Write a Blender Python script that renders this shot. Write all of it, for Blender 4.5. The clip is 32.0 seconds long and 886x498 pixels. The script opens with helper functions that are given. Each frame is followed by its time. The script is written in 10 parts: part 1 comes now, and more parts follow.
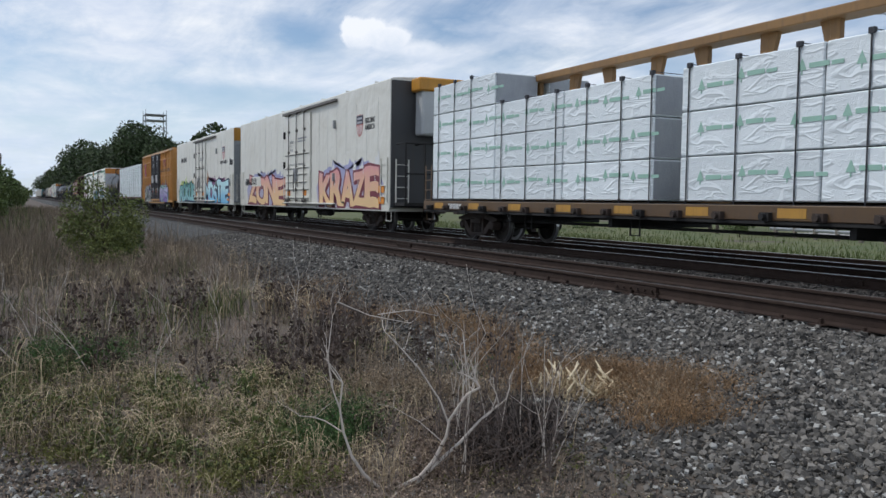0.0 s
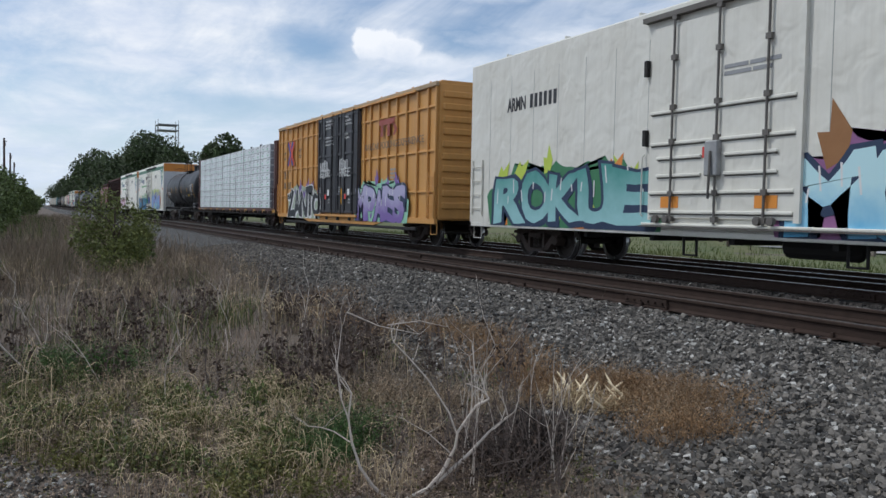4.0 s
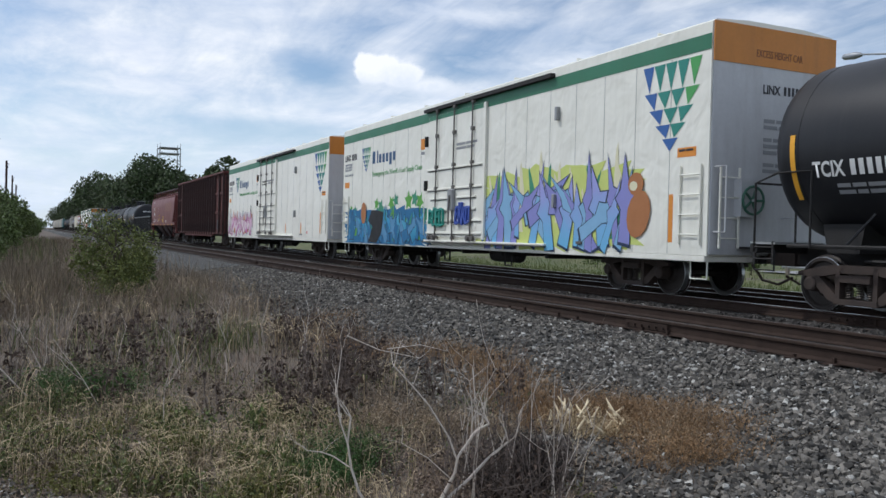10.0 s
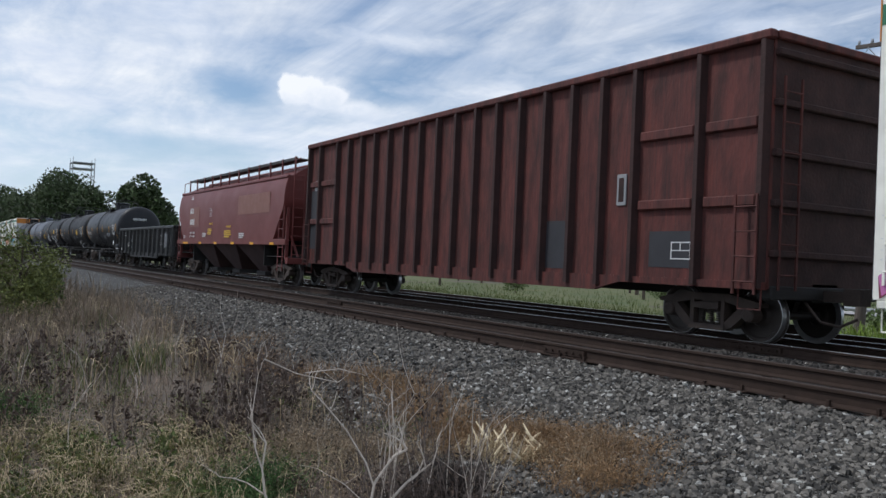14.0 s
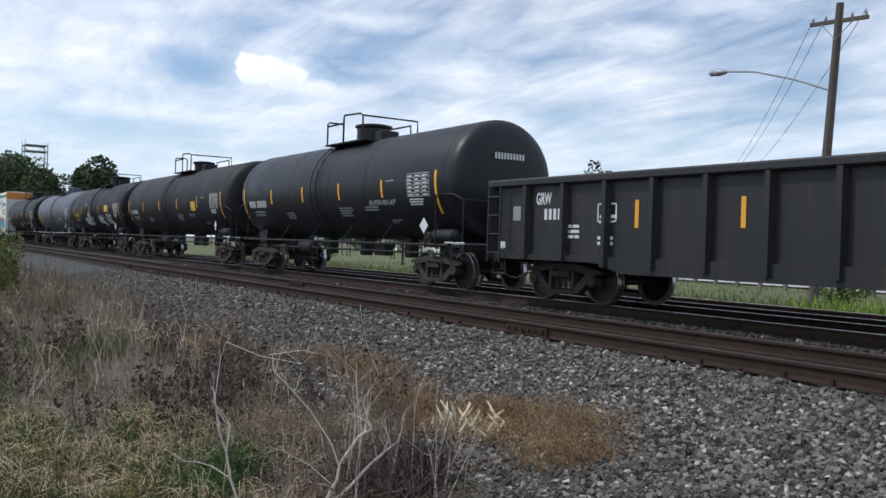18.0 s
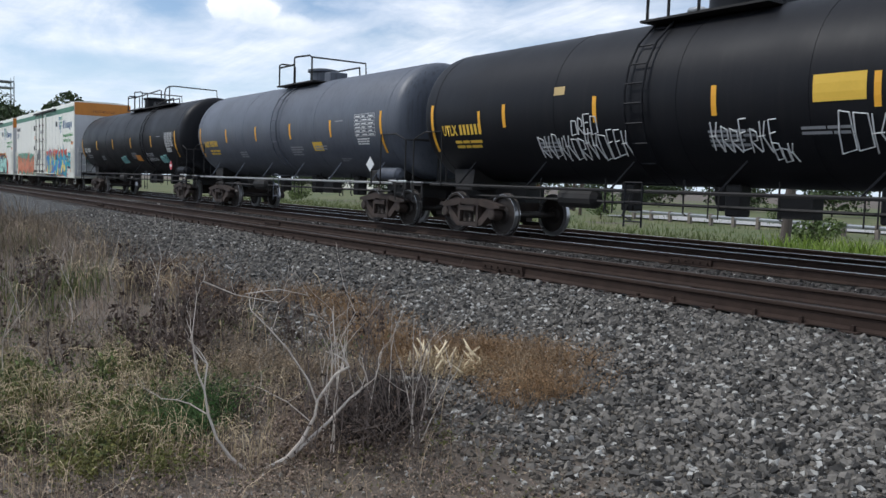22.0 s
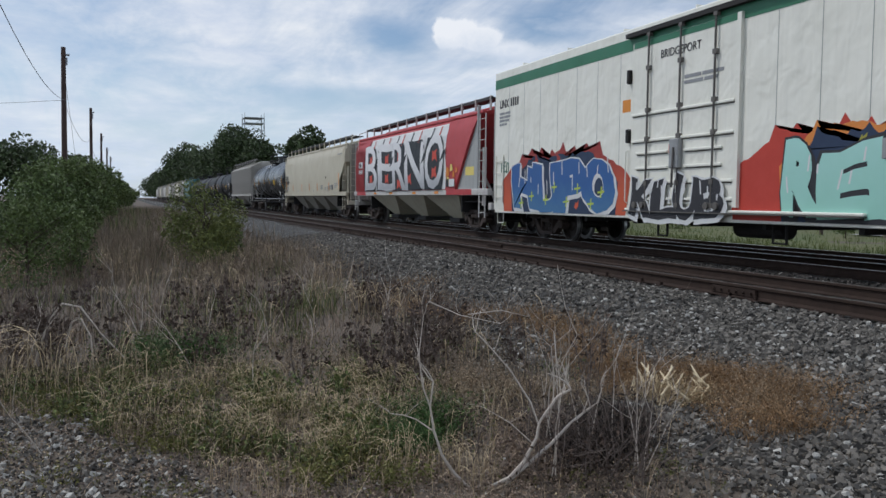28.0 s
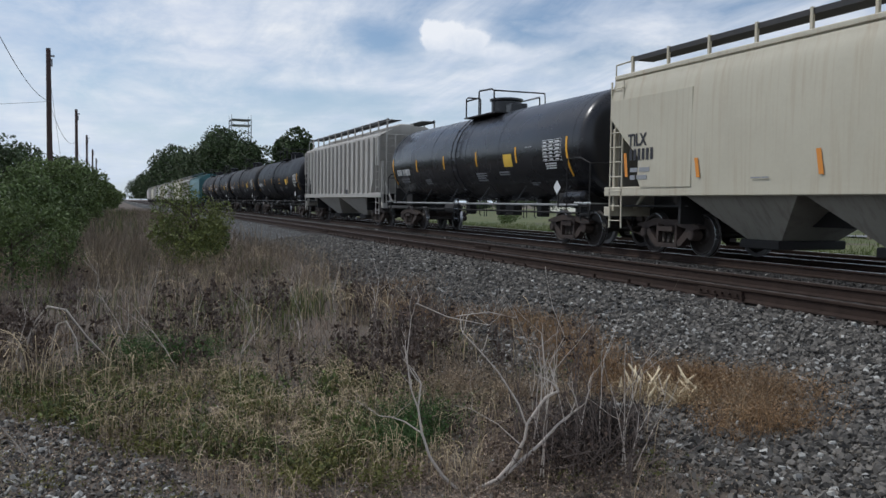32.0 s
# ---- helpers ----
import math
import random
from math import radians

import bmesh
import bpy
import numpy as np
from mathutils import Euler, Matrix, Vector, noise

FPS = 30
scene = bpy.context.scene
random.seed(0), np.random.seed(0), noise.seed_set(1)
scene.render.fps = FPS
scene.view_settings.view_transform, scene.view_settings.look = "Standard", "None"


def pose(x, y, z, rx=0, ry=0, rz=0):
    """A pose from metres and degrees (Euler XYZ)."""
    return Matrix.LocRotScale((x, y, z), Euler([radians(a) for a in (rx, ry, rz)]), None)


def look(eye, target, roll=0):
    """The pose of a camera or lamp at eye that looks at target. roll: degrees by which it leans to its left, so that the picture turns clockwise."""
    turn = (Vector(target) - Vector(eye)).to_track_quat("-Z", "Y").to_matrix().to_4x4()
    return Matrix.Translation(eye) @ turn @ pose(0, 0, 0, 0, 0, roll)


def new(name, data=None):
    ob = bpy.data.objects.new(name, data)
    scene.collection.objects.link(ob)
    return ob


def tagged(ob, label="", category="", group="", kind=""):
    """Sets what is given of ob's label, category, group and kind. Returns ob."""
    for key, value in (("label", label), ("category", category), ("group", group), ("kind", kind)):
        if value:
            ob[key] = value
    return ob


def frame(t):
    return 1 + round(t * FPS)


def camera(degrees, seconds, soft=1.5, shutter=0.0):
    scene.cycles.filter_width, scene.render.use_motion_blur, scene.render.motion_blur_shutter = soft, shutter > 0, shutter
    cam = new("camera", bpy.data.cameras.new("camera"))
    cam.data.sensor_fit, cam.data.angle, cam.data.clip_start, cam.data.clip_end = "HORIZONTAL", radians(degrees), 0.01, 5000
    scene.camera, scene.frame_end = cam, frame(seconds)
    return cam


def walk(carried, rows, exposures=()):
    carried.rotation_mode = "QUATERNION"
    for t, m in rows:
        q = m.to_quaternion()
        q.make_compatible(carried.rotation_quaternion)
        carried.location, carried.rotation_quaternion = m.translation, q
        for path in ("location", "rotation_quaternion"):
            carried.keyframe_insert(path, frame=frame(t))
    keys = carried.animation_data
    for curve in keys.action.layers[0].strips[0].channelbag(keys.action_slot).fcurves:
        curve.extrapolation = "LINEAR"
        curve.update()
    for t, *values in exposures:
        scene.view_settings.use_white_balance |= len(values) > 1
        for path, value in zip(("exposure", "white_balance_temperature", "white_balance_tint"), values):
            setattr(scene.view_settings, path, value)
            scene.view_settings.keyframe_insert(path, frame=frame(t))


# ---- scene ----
EYE = (0.0, 0.0, 1.1)
cam = camera(55.0, 32.0)
PATH = [
    (0.0, 86.82, -0.83, 63.53),
    (0.5, 86.90, -0.89, 63.55),
    (1.0, 87.12, -0.90, 63.74),
    (1.5, 87.46, -0.65, 63.88),
    (2.0, 87.49, -0.63, 64.15),
    (2.5, 87.25, -0.74, 64.39),
    (3.0, 87.20, -0.90, 64.66),
    (3.5, 87.44, -1.03, 64.47),
    (5.5, 87.56, -1.42, 63.78),
    (6.0, 87.73, -1.41, 63.72),
    (6.5, 87.54, -1.43, 63.76),
    (7.0, 87.57, -1.42, 63.75),
    (7.5, 87.85, -1.18, 63.52),
    (8.0, 88.22, -0.96, 63.19),
    (8.5, 88.34, -1.33, 63.45),
    (9.0, 88.31, -1.61, 63.82),
    (9.5, 88.75, -1.57, 64.20),
    (10.0, 89.15, -1.38, 64.25),
    (10.5, 89.34, -1.50, 64.11),
    (11.0, 89.33, -1.85, 64.08),
    (11.5, 89.45, -1.90, 63.86),
    (12.0, 89.45, -2.00, 63.57),
    (12.5, 89.23, -2.15, 63.10),
    (13.0, 89.01, -2.52, 62.67),
    (13.5, 89.77, -2.59, 61.55),
    (14.0, 90.96, -2.52, 58.97),
    (14.5, 91.37, -2.97, 54.32),
    (16.5, 89.81, -2.31, 48.06),
    (17.0, 88.80, -1.79, 53.57),
    (17.5, 89.18, -1.58, 56.37),
    (18.0, 89.68, -1.77, 56.44),
    (18.5, 89.87, -1.66, 56.61),
    (19.0, 89.47, -1.80, 57.27),
    (19.5, 89.31, -1.80, 57.75),
    (20.0, 88.62, -1.77, 58.90),
    (20.5, 86.49, -1.88, 58.08),
    (21.0, 85.95, -2.22, 55.88),
    (21.5, 86.11, -2.27, 55.66),
    (22.0, 85.62, -1.83, 54.85),
    (22.5, 85.47, -1.49, 54.20),
    (23.0, 85.66, -1.03, 56.10),
    (23.5, 86.64, -0.67, 58.02),
    (24.0, 87.28, -1.03, 59.02),
    (24.5, 86.87, -0.62, 63.84),
    (25.0, 86.71, 0.04, 69.69),
    (25.5, 86.86, -0.03, 71.02),
    (27.5, 86.75, -0.79, 69.98),
    (28.0, 86.75, -0.73, 69.64),
    (28.5, 86.95, -0.52, 69.37),
    (29.0, 86.98, -0.60, 69.01),
    (29.5, 87.01, -0.75, 68.73),
    (30.0, 86.89, -0.88, 68.90),
    (30.5, 86.78, -0.90, 68.94),
    (31.0, 86.89, -0.93, 69.11),
    (31.5, 86.93, -0.88, 68.97),
    (32.0, 86.88, -0.69, 68.81),
]
walk(cam, [(t, pose(*EYE, rx, ry, rz)) for t, rx, ry, rz in PATH],
     exposures=[(0.0, -0.06, 6150.0, 10.0), (7.0, -0.08, 6150.0, 10.0), (10.0, 0.03, 6150.0, 10.0), (14.0, -0.05, 6150.0, 10.0), (16.5, 0.14, 6150.0, 10.0), (18.0, 0.14, 6150.0, 10.0), (19.0, -0.30, 6150.0, 10.0), (20.0, -0.12, 6150.0, 10.0), (21.0, 0.34, 6150.0, 10.0), (22.0, 0.16, 6150.0, 10.0), (23.0, 0.14, 6150.0, 10.0), (24.0, 0.06, 6150.0, 10.0), (25.0, -0.20, 6150.0, 10.0), (28.0, -0.20, 6150.0, 10.0), (32.0, -0.20, 6150.0, 10.0)])

# ---- light ----
SUN_EL, SUN_AZ = 52.0, 230.0      # degrees; azimuth counted from +x towards +y
sun = new("sun", bpy.data.lights.new("sun", "SUN"))
sun.data.energy, sun.data.angle, sun.data.color = 1.9, radians(3.0), (1.0, 0.96, 0.90)
SUN_DIR = Vector((math.cos(radians(SUN_AZ)) * math.cos(radians(SUN_EL)),
                  math.sin(radians(SUN_AZ)) * math.cos(radians(SUN_EL)), math.sin(radians(SUN_EL))))
sun.matrix_world = look(SUN_DIR * 100, (0, 0, 0))
scene.view_settings.exposure = 0.0


class Nodes:
    """A small wrapper that adds nodes and links them in one call."""

    def __init__(self, tree):
        self.tree = tree
        tree.nodes.clear()

    def add(self, kind, **inputs):
        return self.feed(self.tree.nodes.new(kind), **inputs)

    def feed(self, n, **inputs):
        for k, v in inputs.items():
            key = int(k[1:]) if k[0] == "i" and k[1:].isdigit() else k.replace("_", " ")
            if isinstance(v, bpy.types.NodeSocket):
                self.tree.links.new(v, n.inputs[key])
            else:
                n.inputs[key].default_value = v
        return n

    def math(self, op, a, b=0.0, clamp=False):
        n = self.tree.nodes.new("ShaderNodeMath")
        n.operation, n.use_clamp = op, clamp
        return self.feed(n, i0=a, i1=b).outputs[0]

    def vmath(self, op, a, b=(0, 0, 0)):
        n = self.tree.nodes.new("ShaderNodeVectorMath")
        n.operation = op
        return self.feed(n, i0=a, i1=b)

    def scaled(self, a, k):
        n = self.tree.nodes.new("ShaderNodeVectorMath")
        n.operation = "SCALE"
        return self.feed(n, i0=a, Scale=k).outputs[0]

    def mix(self, f, a, b):
        n = self.tree.nodes.new("ShaderNodeMix")
        n.data_type = "RGBA"
        for i, v in ((0, f), (6, a), (7, b)):
            if isinstance(v, bpy.types.NodeSocket):
                self.tree.links.new(v, n.inputs[i])
            else:
                n.inputs[i].default_value = v if i == 0 else (*v, 1)[:4]
        return n.outputs[2]

    def ramp(self, f, lo, hi):
        return self.add("ShaderNodeMapRange", Value=f, From_Min=lo, From_Max=hi).outputs[0]

    def noise(self, vec, scale, detail=4.0, rough=0.55, dist=0.0):
        return self.add("ShaderNodeTexNoise", Vector=vec, Scale=scale, Detail=detail, Roughness=rough, Distortion=dist).outputs[0]


def make_world():
    w = bpy.data.worlds.new("sky")
    scene.world = w
    w.use_nodes = True
    n = Nodes(w.node_tree)
    sky = n.add("ShaderNodeTexSky")
    sky.sky_type, sky.sun_disc, sky.sun_elevation = "NISHITA", False, radians(SUN_EL)
    sky.sun_rotation, sky.altitude, sky.dust_density = radians(90 - SUN_AZ), 200.0, 0.5
    sky.ozone_density = 2.0
    co = n.add("ShaderNodeTexCoord").outputs["Generated"]
    sep = n.add("ShaderNodeSeparateXYZ", Vector=co)
    up = n.math("MAXIMUM", sep.outputs[2], 0.0)
    # clouds lie on a flat layer, so they crowd together towards the horizon
    h = n.math("ADD", up, 0.13)
    px, py = n.math("DIVIDE", sep.outputs[0], h), n.math("DIVIDE", sep.outputs[1], h)
    flat = n.add("ShaderNodeCombineXYZ", X=px, Y=py, Z=0.0).outputs[0]
    big = n.noise(n.add("ShaderNodeMapping", Vector=flat, Location=(3.1, 1.7, 0), Scale=(1.0, 1.25, 1)).outputs[0], 0.62, 7.0, 0.58, 0.5)
    wisp = n.noise(n.add("ShaderNodeMapping", Vector=flat, Rotation=(0, 0, 0.5), Scale=(0.6, 1.9, 1)).outputs[0], 1.3, 8.0, 0.62, 0.8)
    cover = n.math("ADD", n.math("MULTIPLY", big, 0.55), n.math("MULTIPLY", wisp, 0.45))
    cover = n.ramp(cover, 0.37, 0.58)
    # bearings in degrees, from -x towards +y, for the cloud masses
    az = n.math("MULTIPLY", n.math("ARCTAN2", sep.outputs[1], n.math("MULTIPLY", sep.outputs[0], -1.0)), 57.2958)
    el = n.math("MULTIPLY", n.math("ARCSINE", sep.outputs[2]), 57.2958)
    billow = n.math("SUBTRACT", n.noise(co, 22.0, 6.0, 0.62), 0.5)
    drift = n.math("SUBTRACT", n.noise(n.add("ShaderNodeMapping", Vector=co, Scale=(1, 1, 2.6)).outputs[0], 8.0, 6.0, 0.62), 0.5)

    def mass(a, e, ra, re, rag, lo, hi):
        dx = n.math("DIVIDE", n.math("SUBTRACT", az, a), ra)
        dy = n.math("DIVIDE", n.math("SUBTRACT", el, e), re)
        d = n.math("SQRT", n.math("ADD", n.math("MULTIPLY", dx, dx), n.math("MULTIPLY", dy, dy)))
        return n.ramp(n.math("ADD", d, rag), lo, hi)

    soft = n.math("MULTIPLY", drift, 2.6)
    crisp = n.math("MULTIPLY", billow, 1.7)
    for a, e, ra, re, k in GAPS:
        cover = n.math("MULTIPLY", cover, n.math("SUBTRACT", 1.0, n.math("MULTIPLY", mass(a, e, ra, re, soft, 1.3, 0.2), k)))
    for a, e, ra, re, k in BANKS:
        cover = n.math("MAXIMUM", cover, n.math("MULTIPLY", mass(a, e, ra, re, soft, 1.25, 0.1), k))
    puff = mass(20.9, 10.95, 1.9, 1.1, crisp, 1.0, 0.78)
    puff = n.math("MAXIMUM", puff, mass(22.7, 10.55, 1.7, 0.85, crisp, 1.0, 0.75))
    puff = n.math("MAXIMUM", puff, mass(24.6, 9.9, 2.4, 0.75, crisp, 1.1, 0.45))
    haze = n.ramp(up, 0.17, 0.0)
    tone = n.noise(flat, 2.3, 6.0, 0.62)
    cloud_col = n.mix(n.ramp(tone, 0.35, 0.66), (0.72, 0.78, 0.89), (1.0, 1.0, 1.0))
    sky_col = n.scaled(sky.outputs[0], 0.105)
    cloud_lit = n.scaled(cloud_col, 1.0)
    c = n.mix(n.math("MULTIPLY", cover, 0.94), sky_col, cloud_lit)
    c = n.mix(n.math("MULTIPLY", haze, 0.72), c, (0.66, 0.77, 0.90))
    c = n.mix(puff, c, n.mix(n.ramp(n.math("ADD", el, n.math("MULTIPLY", billow, 4.0)), 9.5, 11.0), (0.74, 0.80, 0.89), (0.98, 0.985, 1.0)))
    bg = n.add("ShaderNodeBackground", Color=c, Strength=1.0)
    n.add("ShaderNodeOutputWorld", Surface=bg.outputs[0])


# bearing, elevation, half-widths (degrees) and weight
GAPS = ((14, 6.6, 5, 0.9, 0.75), (17, 10.4, 3.0, 1.2, 0.9), (27.3, 11.6, 3.0, 1.3, 0.85), (41, 9.0, 5, 1.2, 0.6), (48, 13.5, 4, 1.4, 0.5), (31, 14.5, 3, 1.0, 0.5), (-3, 12.5, 5, 1.4, 0.5), (56, 10, 4, 1.6, 0.7))
BANKS = ((7, 9.2, 9, 1.5, 0.95), (25, 8.2, 6.5, 1.6, 0.95), (35, 11.4, 6.5, 2.6, 0.95), (27, 14.6, 9, 1.3, 0.85), (44, 13.6, 7, 1.6, 0.8), (40, 6.6, 9, 1.6, 0.8), (10, 13.5, 12, 1.2, 0.7), (46, 11.0, 4, 1.3, 0.8), (2, 5.5, 9, 1.2, 0.6), (52, 15.5, 6, 1.5, 0.8))
make_world()


# ---- materials ----
def rgb(h):
    """Linear colour from a hex string."""
    v = [int(h[i:i + 2], 16) / 255 for i in (0, 2, 4)]
    return tuple(x / 12.92 if x <= 0.04045 else ((x + 0.055) / 1.055) ** 2.4 for x in v)


def lin(c):
    return rgb(c) if isinstance(c, str) else tuple(c)


MATS = {}


def surface(name, a, b=None, scale=6.0, fine=60.0, rough=0.7, metal=0.0, bump=0.15, amount=0.6, streak=0.0, streak_col=(0.09, 0.06, 0.04), streak_fine=2.6, dent=0.0,
            stretch=(1, 1, 1), per_object=0.0, spec=0.5, island=0.0, speck=0.0, crease=0.0):
    """Two-scale mottled surface: a to b by broad noise, grain by fine noise, with optional run-down streaks of grime."""
    if name in MATS:
        return MATS[name]
    m = bpy.data.materials.new(name)
    m.use_nodes = True
    n = Nodes(m.node_tree)
    a = lin(a)
    b = lin(b) if b is not None else tuple(x * 0.72 for x in a)
    co = n.add("ShaderNodeTexCoord").outputs["Object"]
    vec = n.add("ShaderNodeMapping", Vector=co, Scale=stretch).outputs[0]
    broad = n.noise(vec, scale, 5.0)
    grain = n.noise(vec, fine, 3.0)
    f = n.math("ADD", n.math("MULTIPLY", n.ramp(broad, 0.32, 0.68), amount), n.math("MULTIPLY", n.math("SUBTRACT", grain, 0.5), 0.5), True)
    col = n.mix(f, a, b)
    if speck:
        col = n.mix(n.ramp(n.noise(co, fine * 2.2, 2.0), 0.62, 0.70), col, (speck, speck, speck))
    if per_object or island:
        r = n.add("ShaderNodeObjectInfo").outputs["Random"] if per_object else n.add("ShaderNodeNewGeometry").outputs["Random Per Island"]
        k = per_object or island
        hsv = n.add("ShaderNodeHueSaturation", Color=col, Value=n.math("ADD", n.math("MULTIPLY", r, 2 * k), 1 - k))
        col = hsv.outputs[0]
    if streak:
        run = n.add("ShaderNodeMapping", Vector=co, Scale=(streak_fine, streak_fine * 0.4, 0.12)).outputs[0]
        s = n.ramp(n.noise(run, 3.0, 5.0, 0.6), 0.50, 0.80)
        col = n.mix(n.math("MULTIPLY", s, streak), col, streak_col)
    bs = n.add("ShaderNodeBsdfPrincipled", Base_Color=col, Metallic=metal)
    bs.inputs["Specular IOR Level"].default_value = spec
    rr = n.math("ADD", n.math("MULTIPLY", n.math("SUBTRACT", broad, 0.5), 0.3), rough, True)
    n.tree.links.new(rr, bs.inputs["Roughness"])
    if crease:
        # plastic sheet drawn into sharp slanting folds
        slant = n.add("ShaderNodeMapping", Vector=co, Rotation=(0, 0.6, 0), Scale=(0.9, 0.5, 3.2)).outputs[0]
        fold = n.math("ABSOLUTE", n.math("SUBTRACT", n.noise(slant, 1.1, 2.0, 0.5, 0.8), 0.5))
        small = n.math("ABSOLUTE", n.math("SUBTRACT", n.noise(co, 5.0, 3.0, 0.6, 0.8), 0.5))
        bp = n.add("ShaderNodeBump", Strength=crease, Distance=0.10, Height=n.math("ADD", n.ramp(fold, 0.06, 0.0), n.math("MULTIPLY", n.ramp(small, 0.06, 0.0), 0.15)))
        n.tree.links.new(bp.outputs[0], bs.inputs["Normal"])
    elif dent:
        # sheet metal that waves between its frames
        wave = n.noise(n.add("ShaderNodeMapping", Vector=co, Scale=(1.0, 0.2, 0.8)).outputs[0], 1.9, 2.0, 0.5, 0.4)
        bp = n.add("ShaderNodeBump", Strength=dent, Distance=0.12, Height=wave)
        n.tree.links.new(bp.outputs[0], bs.inputs["Normal"])
    elif bump:
        bp = n.add("ShaderNodeBump", Strength=bump, Distance=0.02, Height=n.math("ADD", grain, n.math("MULTIPLY", broad, 2.0)))
        n.tree.links.new(bp.outputs[0], bs.inputs["Normal"])
    n.add("ShaderNodeOutputMaterial", Surface=bs.outputs[0])
    MATS[name] = m
    return m


def paint(name, c, c2=None, streak=0.35, rough=0.5, bump=0.05, **k):
    return surface(name, c, c2, scale=0.9, fine=14.0, rough=rough, bump=bump, amount=0.45, streak=streak, **k)


def flatcol(name, c, rough=0.6):
    """Stencil and spray paint."""
    return surface(name, c, tuple(x * 0.82 for x in lin(c)), scale=3.0, fine=25.0, rough=rough, bump=0.0, amount=0.4)


def gradient(name, low, high, z0, z1):
    """Sprayed fade from low to high between two heights on a car."""
    if name in MATS:
        return MATS[name]
    m = bpy.data.materials.new(name)
    m.use_nodes = True
    n = Nodes(m.node_tree)
    co = n.add("ShaderNodeTexCoord").outputs["Object"]
    z = n.add("ShaderNodeSeparateXYZ", Vector=co).outputs[2]
    w = n.math("MULTIPLY", n.math("SUBTRACT", n.noise(co, 2.2, 3.0), 0.5), 0.9)
    col = n.mix(n.ramp(n.math("ADD", z, w), z0, z1), lin(low), lin(high))
    bs = n.add("ShaderNodeBsdfPrincipled", Base_Color=col, Roughness=0.55)
    n.add("ShaderNodeOutputMaterial", Surface=bs.outputs[0])
    MATS[name] = m
    return m


# ---- mesh helpers ----
def part(name, bm, mat, parent=None, label="", m=None, smooth=False):
    """Links a bmesh as one mesh object under a thing or a part."""
    me = bpy.data.meshes.new(name)
    bm.normal_update()
    bm.to_mesh(me)
    bm.free()
    if smooth:
        me.shade_smooth()
        me.set_sharp_from_angle(angle=radians(40))
    me.materials.append(mat)
    ob = new(name, me)
    if parent:
        ob.parent = parent
    if m is not None:
        ob.matrix_basis = m
    if label:
        ob["label"] = label
    return ob


def again(ob, parent, m, label=""):
    """A repeat of a part on the same mesh."""
    o = new(ob.name.split(".")[0], ob.data)
    o.parent, o.matrix_basis = parent, m
    if label:
        o["label"] = label
    return o


def box(bm, x0, x1, y0, y1, z0, z1, m=None):
    v = [bm.verts.new(m @ Vector(p) if m is not None else p) for p in
         ((x0, y0, z0), (x1, y0, z0), (x1, y1, z0), (x0, y1, z0), (x0, y0, z1), (x1, y0, z1), (x1, y1, z1), (x0, y1, z1))]
    for f in ((3, 2, 1, 0), (4, 5, 6, 7), (0, 1, 5, 4), (1, 2, 6, 5), (2, 3, 7, 6), (3, 0, 4, 7)):
        bm.faces.new([v[i] for i in f])
    return bm


def boxes(*spec):
    bm = bmesh.new()
    for s in spec:
        box(bm, *s)
    return bm


def soft_box(x0, x1, y0, y1, z0, z1, r=0.02, seg=1):
    bm = boxes((x0, x1, y0, y1, z0, z1))
    bmesh.ops.bevel(bm, geom=bm.edges[:], offset=r, segments=seg, affect="EDGES", profile=0.6)
    return bm


def rod(bm, pts, r, n=6, taper=1.0):
    """A round bar along a chain of points."""
    pts = [Vector(p) for p in pts]
    rings = []
    for i, p in enumerate(pts):
        d = (pts[min(i + 1, len(pts) - 1)] - pts[max(i - 1, 0)]).normalized()
        u = d.orthogonal().normalized()
        w = d.cross(u)
        k = r * (1 + (taper - 1) * i / max(1, len(pts) - 1))
        rings.append([bm.verts.new(p + (u * math.cos(2 * math.pi * j / n) + w * math.sin(2 * math.pi * j / n)) * k) for j in range(n)])
    for a, b in zip(rings, rings[1:]):
        best = min(range(n), key=lambda s: sum((a[j].co - b[(j + s) % n].co).length for j in range(0, n, 2)))
        for j in range(n):
            bm.faces.new((a[j], a[(j + 1) % n], b[(j + 1 + best) % n], b[(j + best) % n]))
    bm.faces.new(rings[0][::-1])
    bm.faces.new(rings[-1])
    return bm


def rods(r, *chains, n=6):
    bm = bmesh.new()
    for c in chains:
        rod(bm, c, r, n)
    return bm


def prism(bm, prof, x0, x1):
    """Extrudes a closed (y, z) outline along x."""
    a = [bm.verts.new((x0, y, z)) for y, z in prof]
    b = [bm.verts.new((x1, y, z)) for y, z in prof]
    k = len(prof)
    for i in range(k):
        bm.faces.new((a[i], b[i], b[(i + 1) % k], a[(i + 1) % k]))
    bm.faces.new(a[::-1])
    bm.faces.new(b)
    bmesh.ops.recalc_face_normals(bm, faces=bm.faces[:])
    return bm


def plate(bm, prof, y0, y1):
    """Extrudes a closed (x, z) outline along y."""
    a = [bm.verts.new((x, y0, z)) for x, z in prof]
    b = [bm.verts.new((x, y1, z)) for x, z in prof]
    k = len(prof)
    for i in range(k):
        bm.faces.new((a[i], b[i], b[(i + 1) % k], a[(i + 1) % k]))
    bm.faces.new(a[::-1])
    bm.faces.new(b)
    bmesh.ops.recalc_face_normals(bm, faces=bm.faces[:])
    return bm


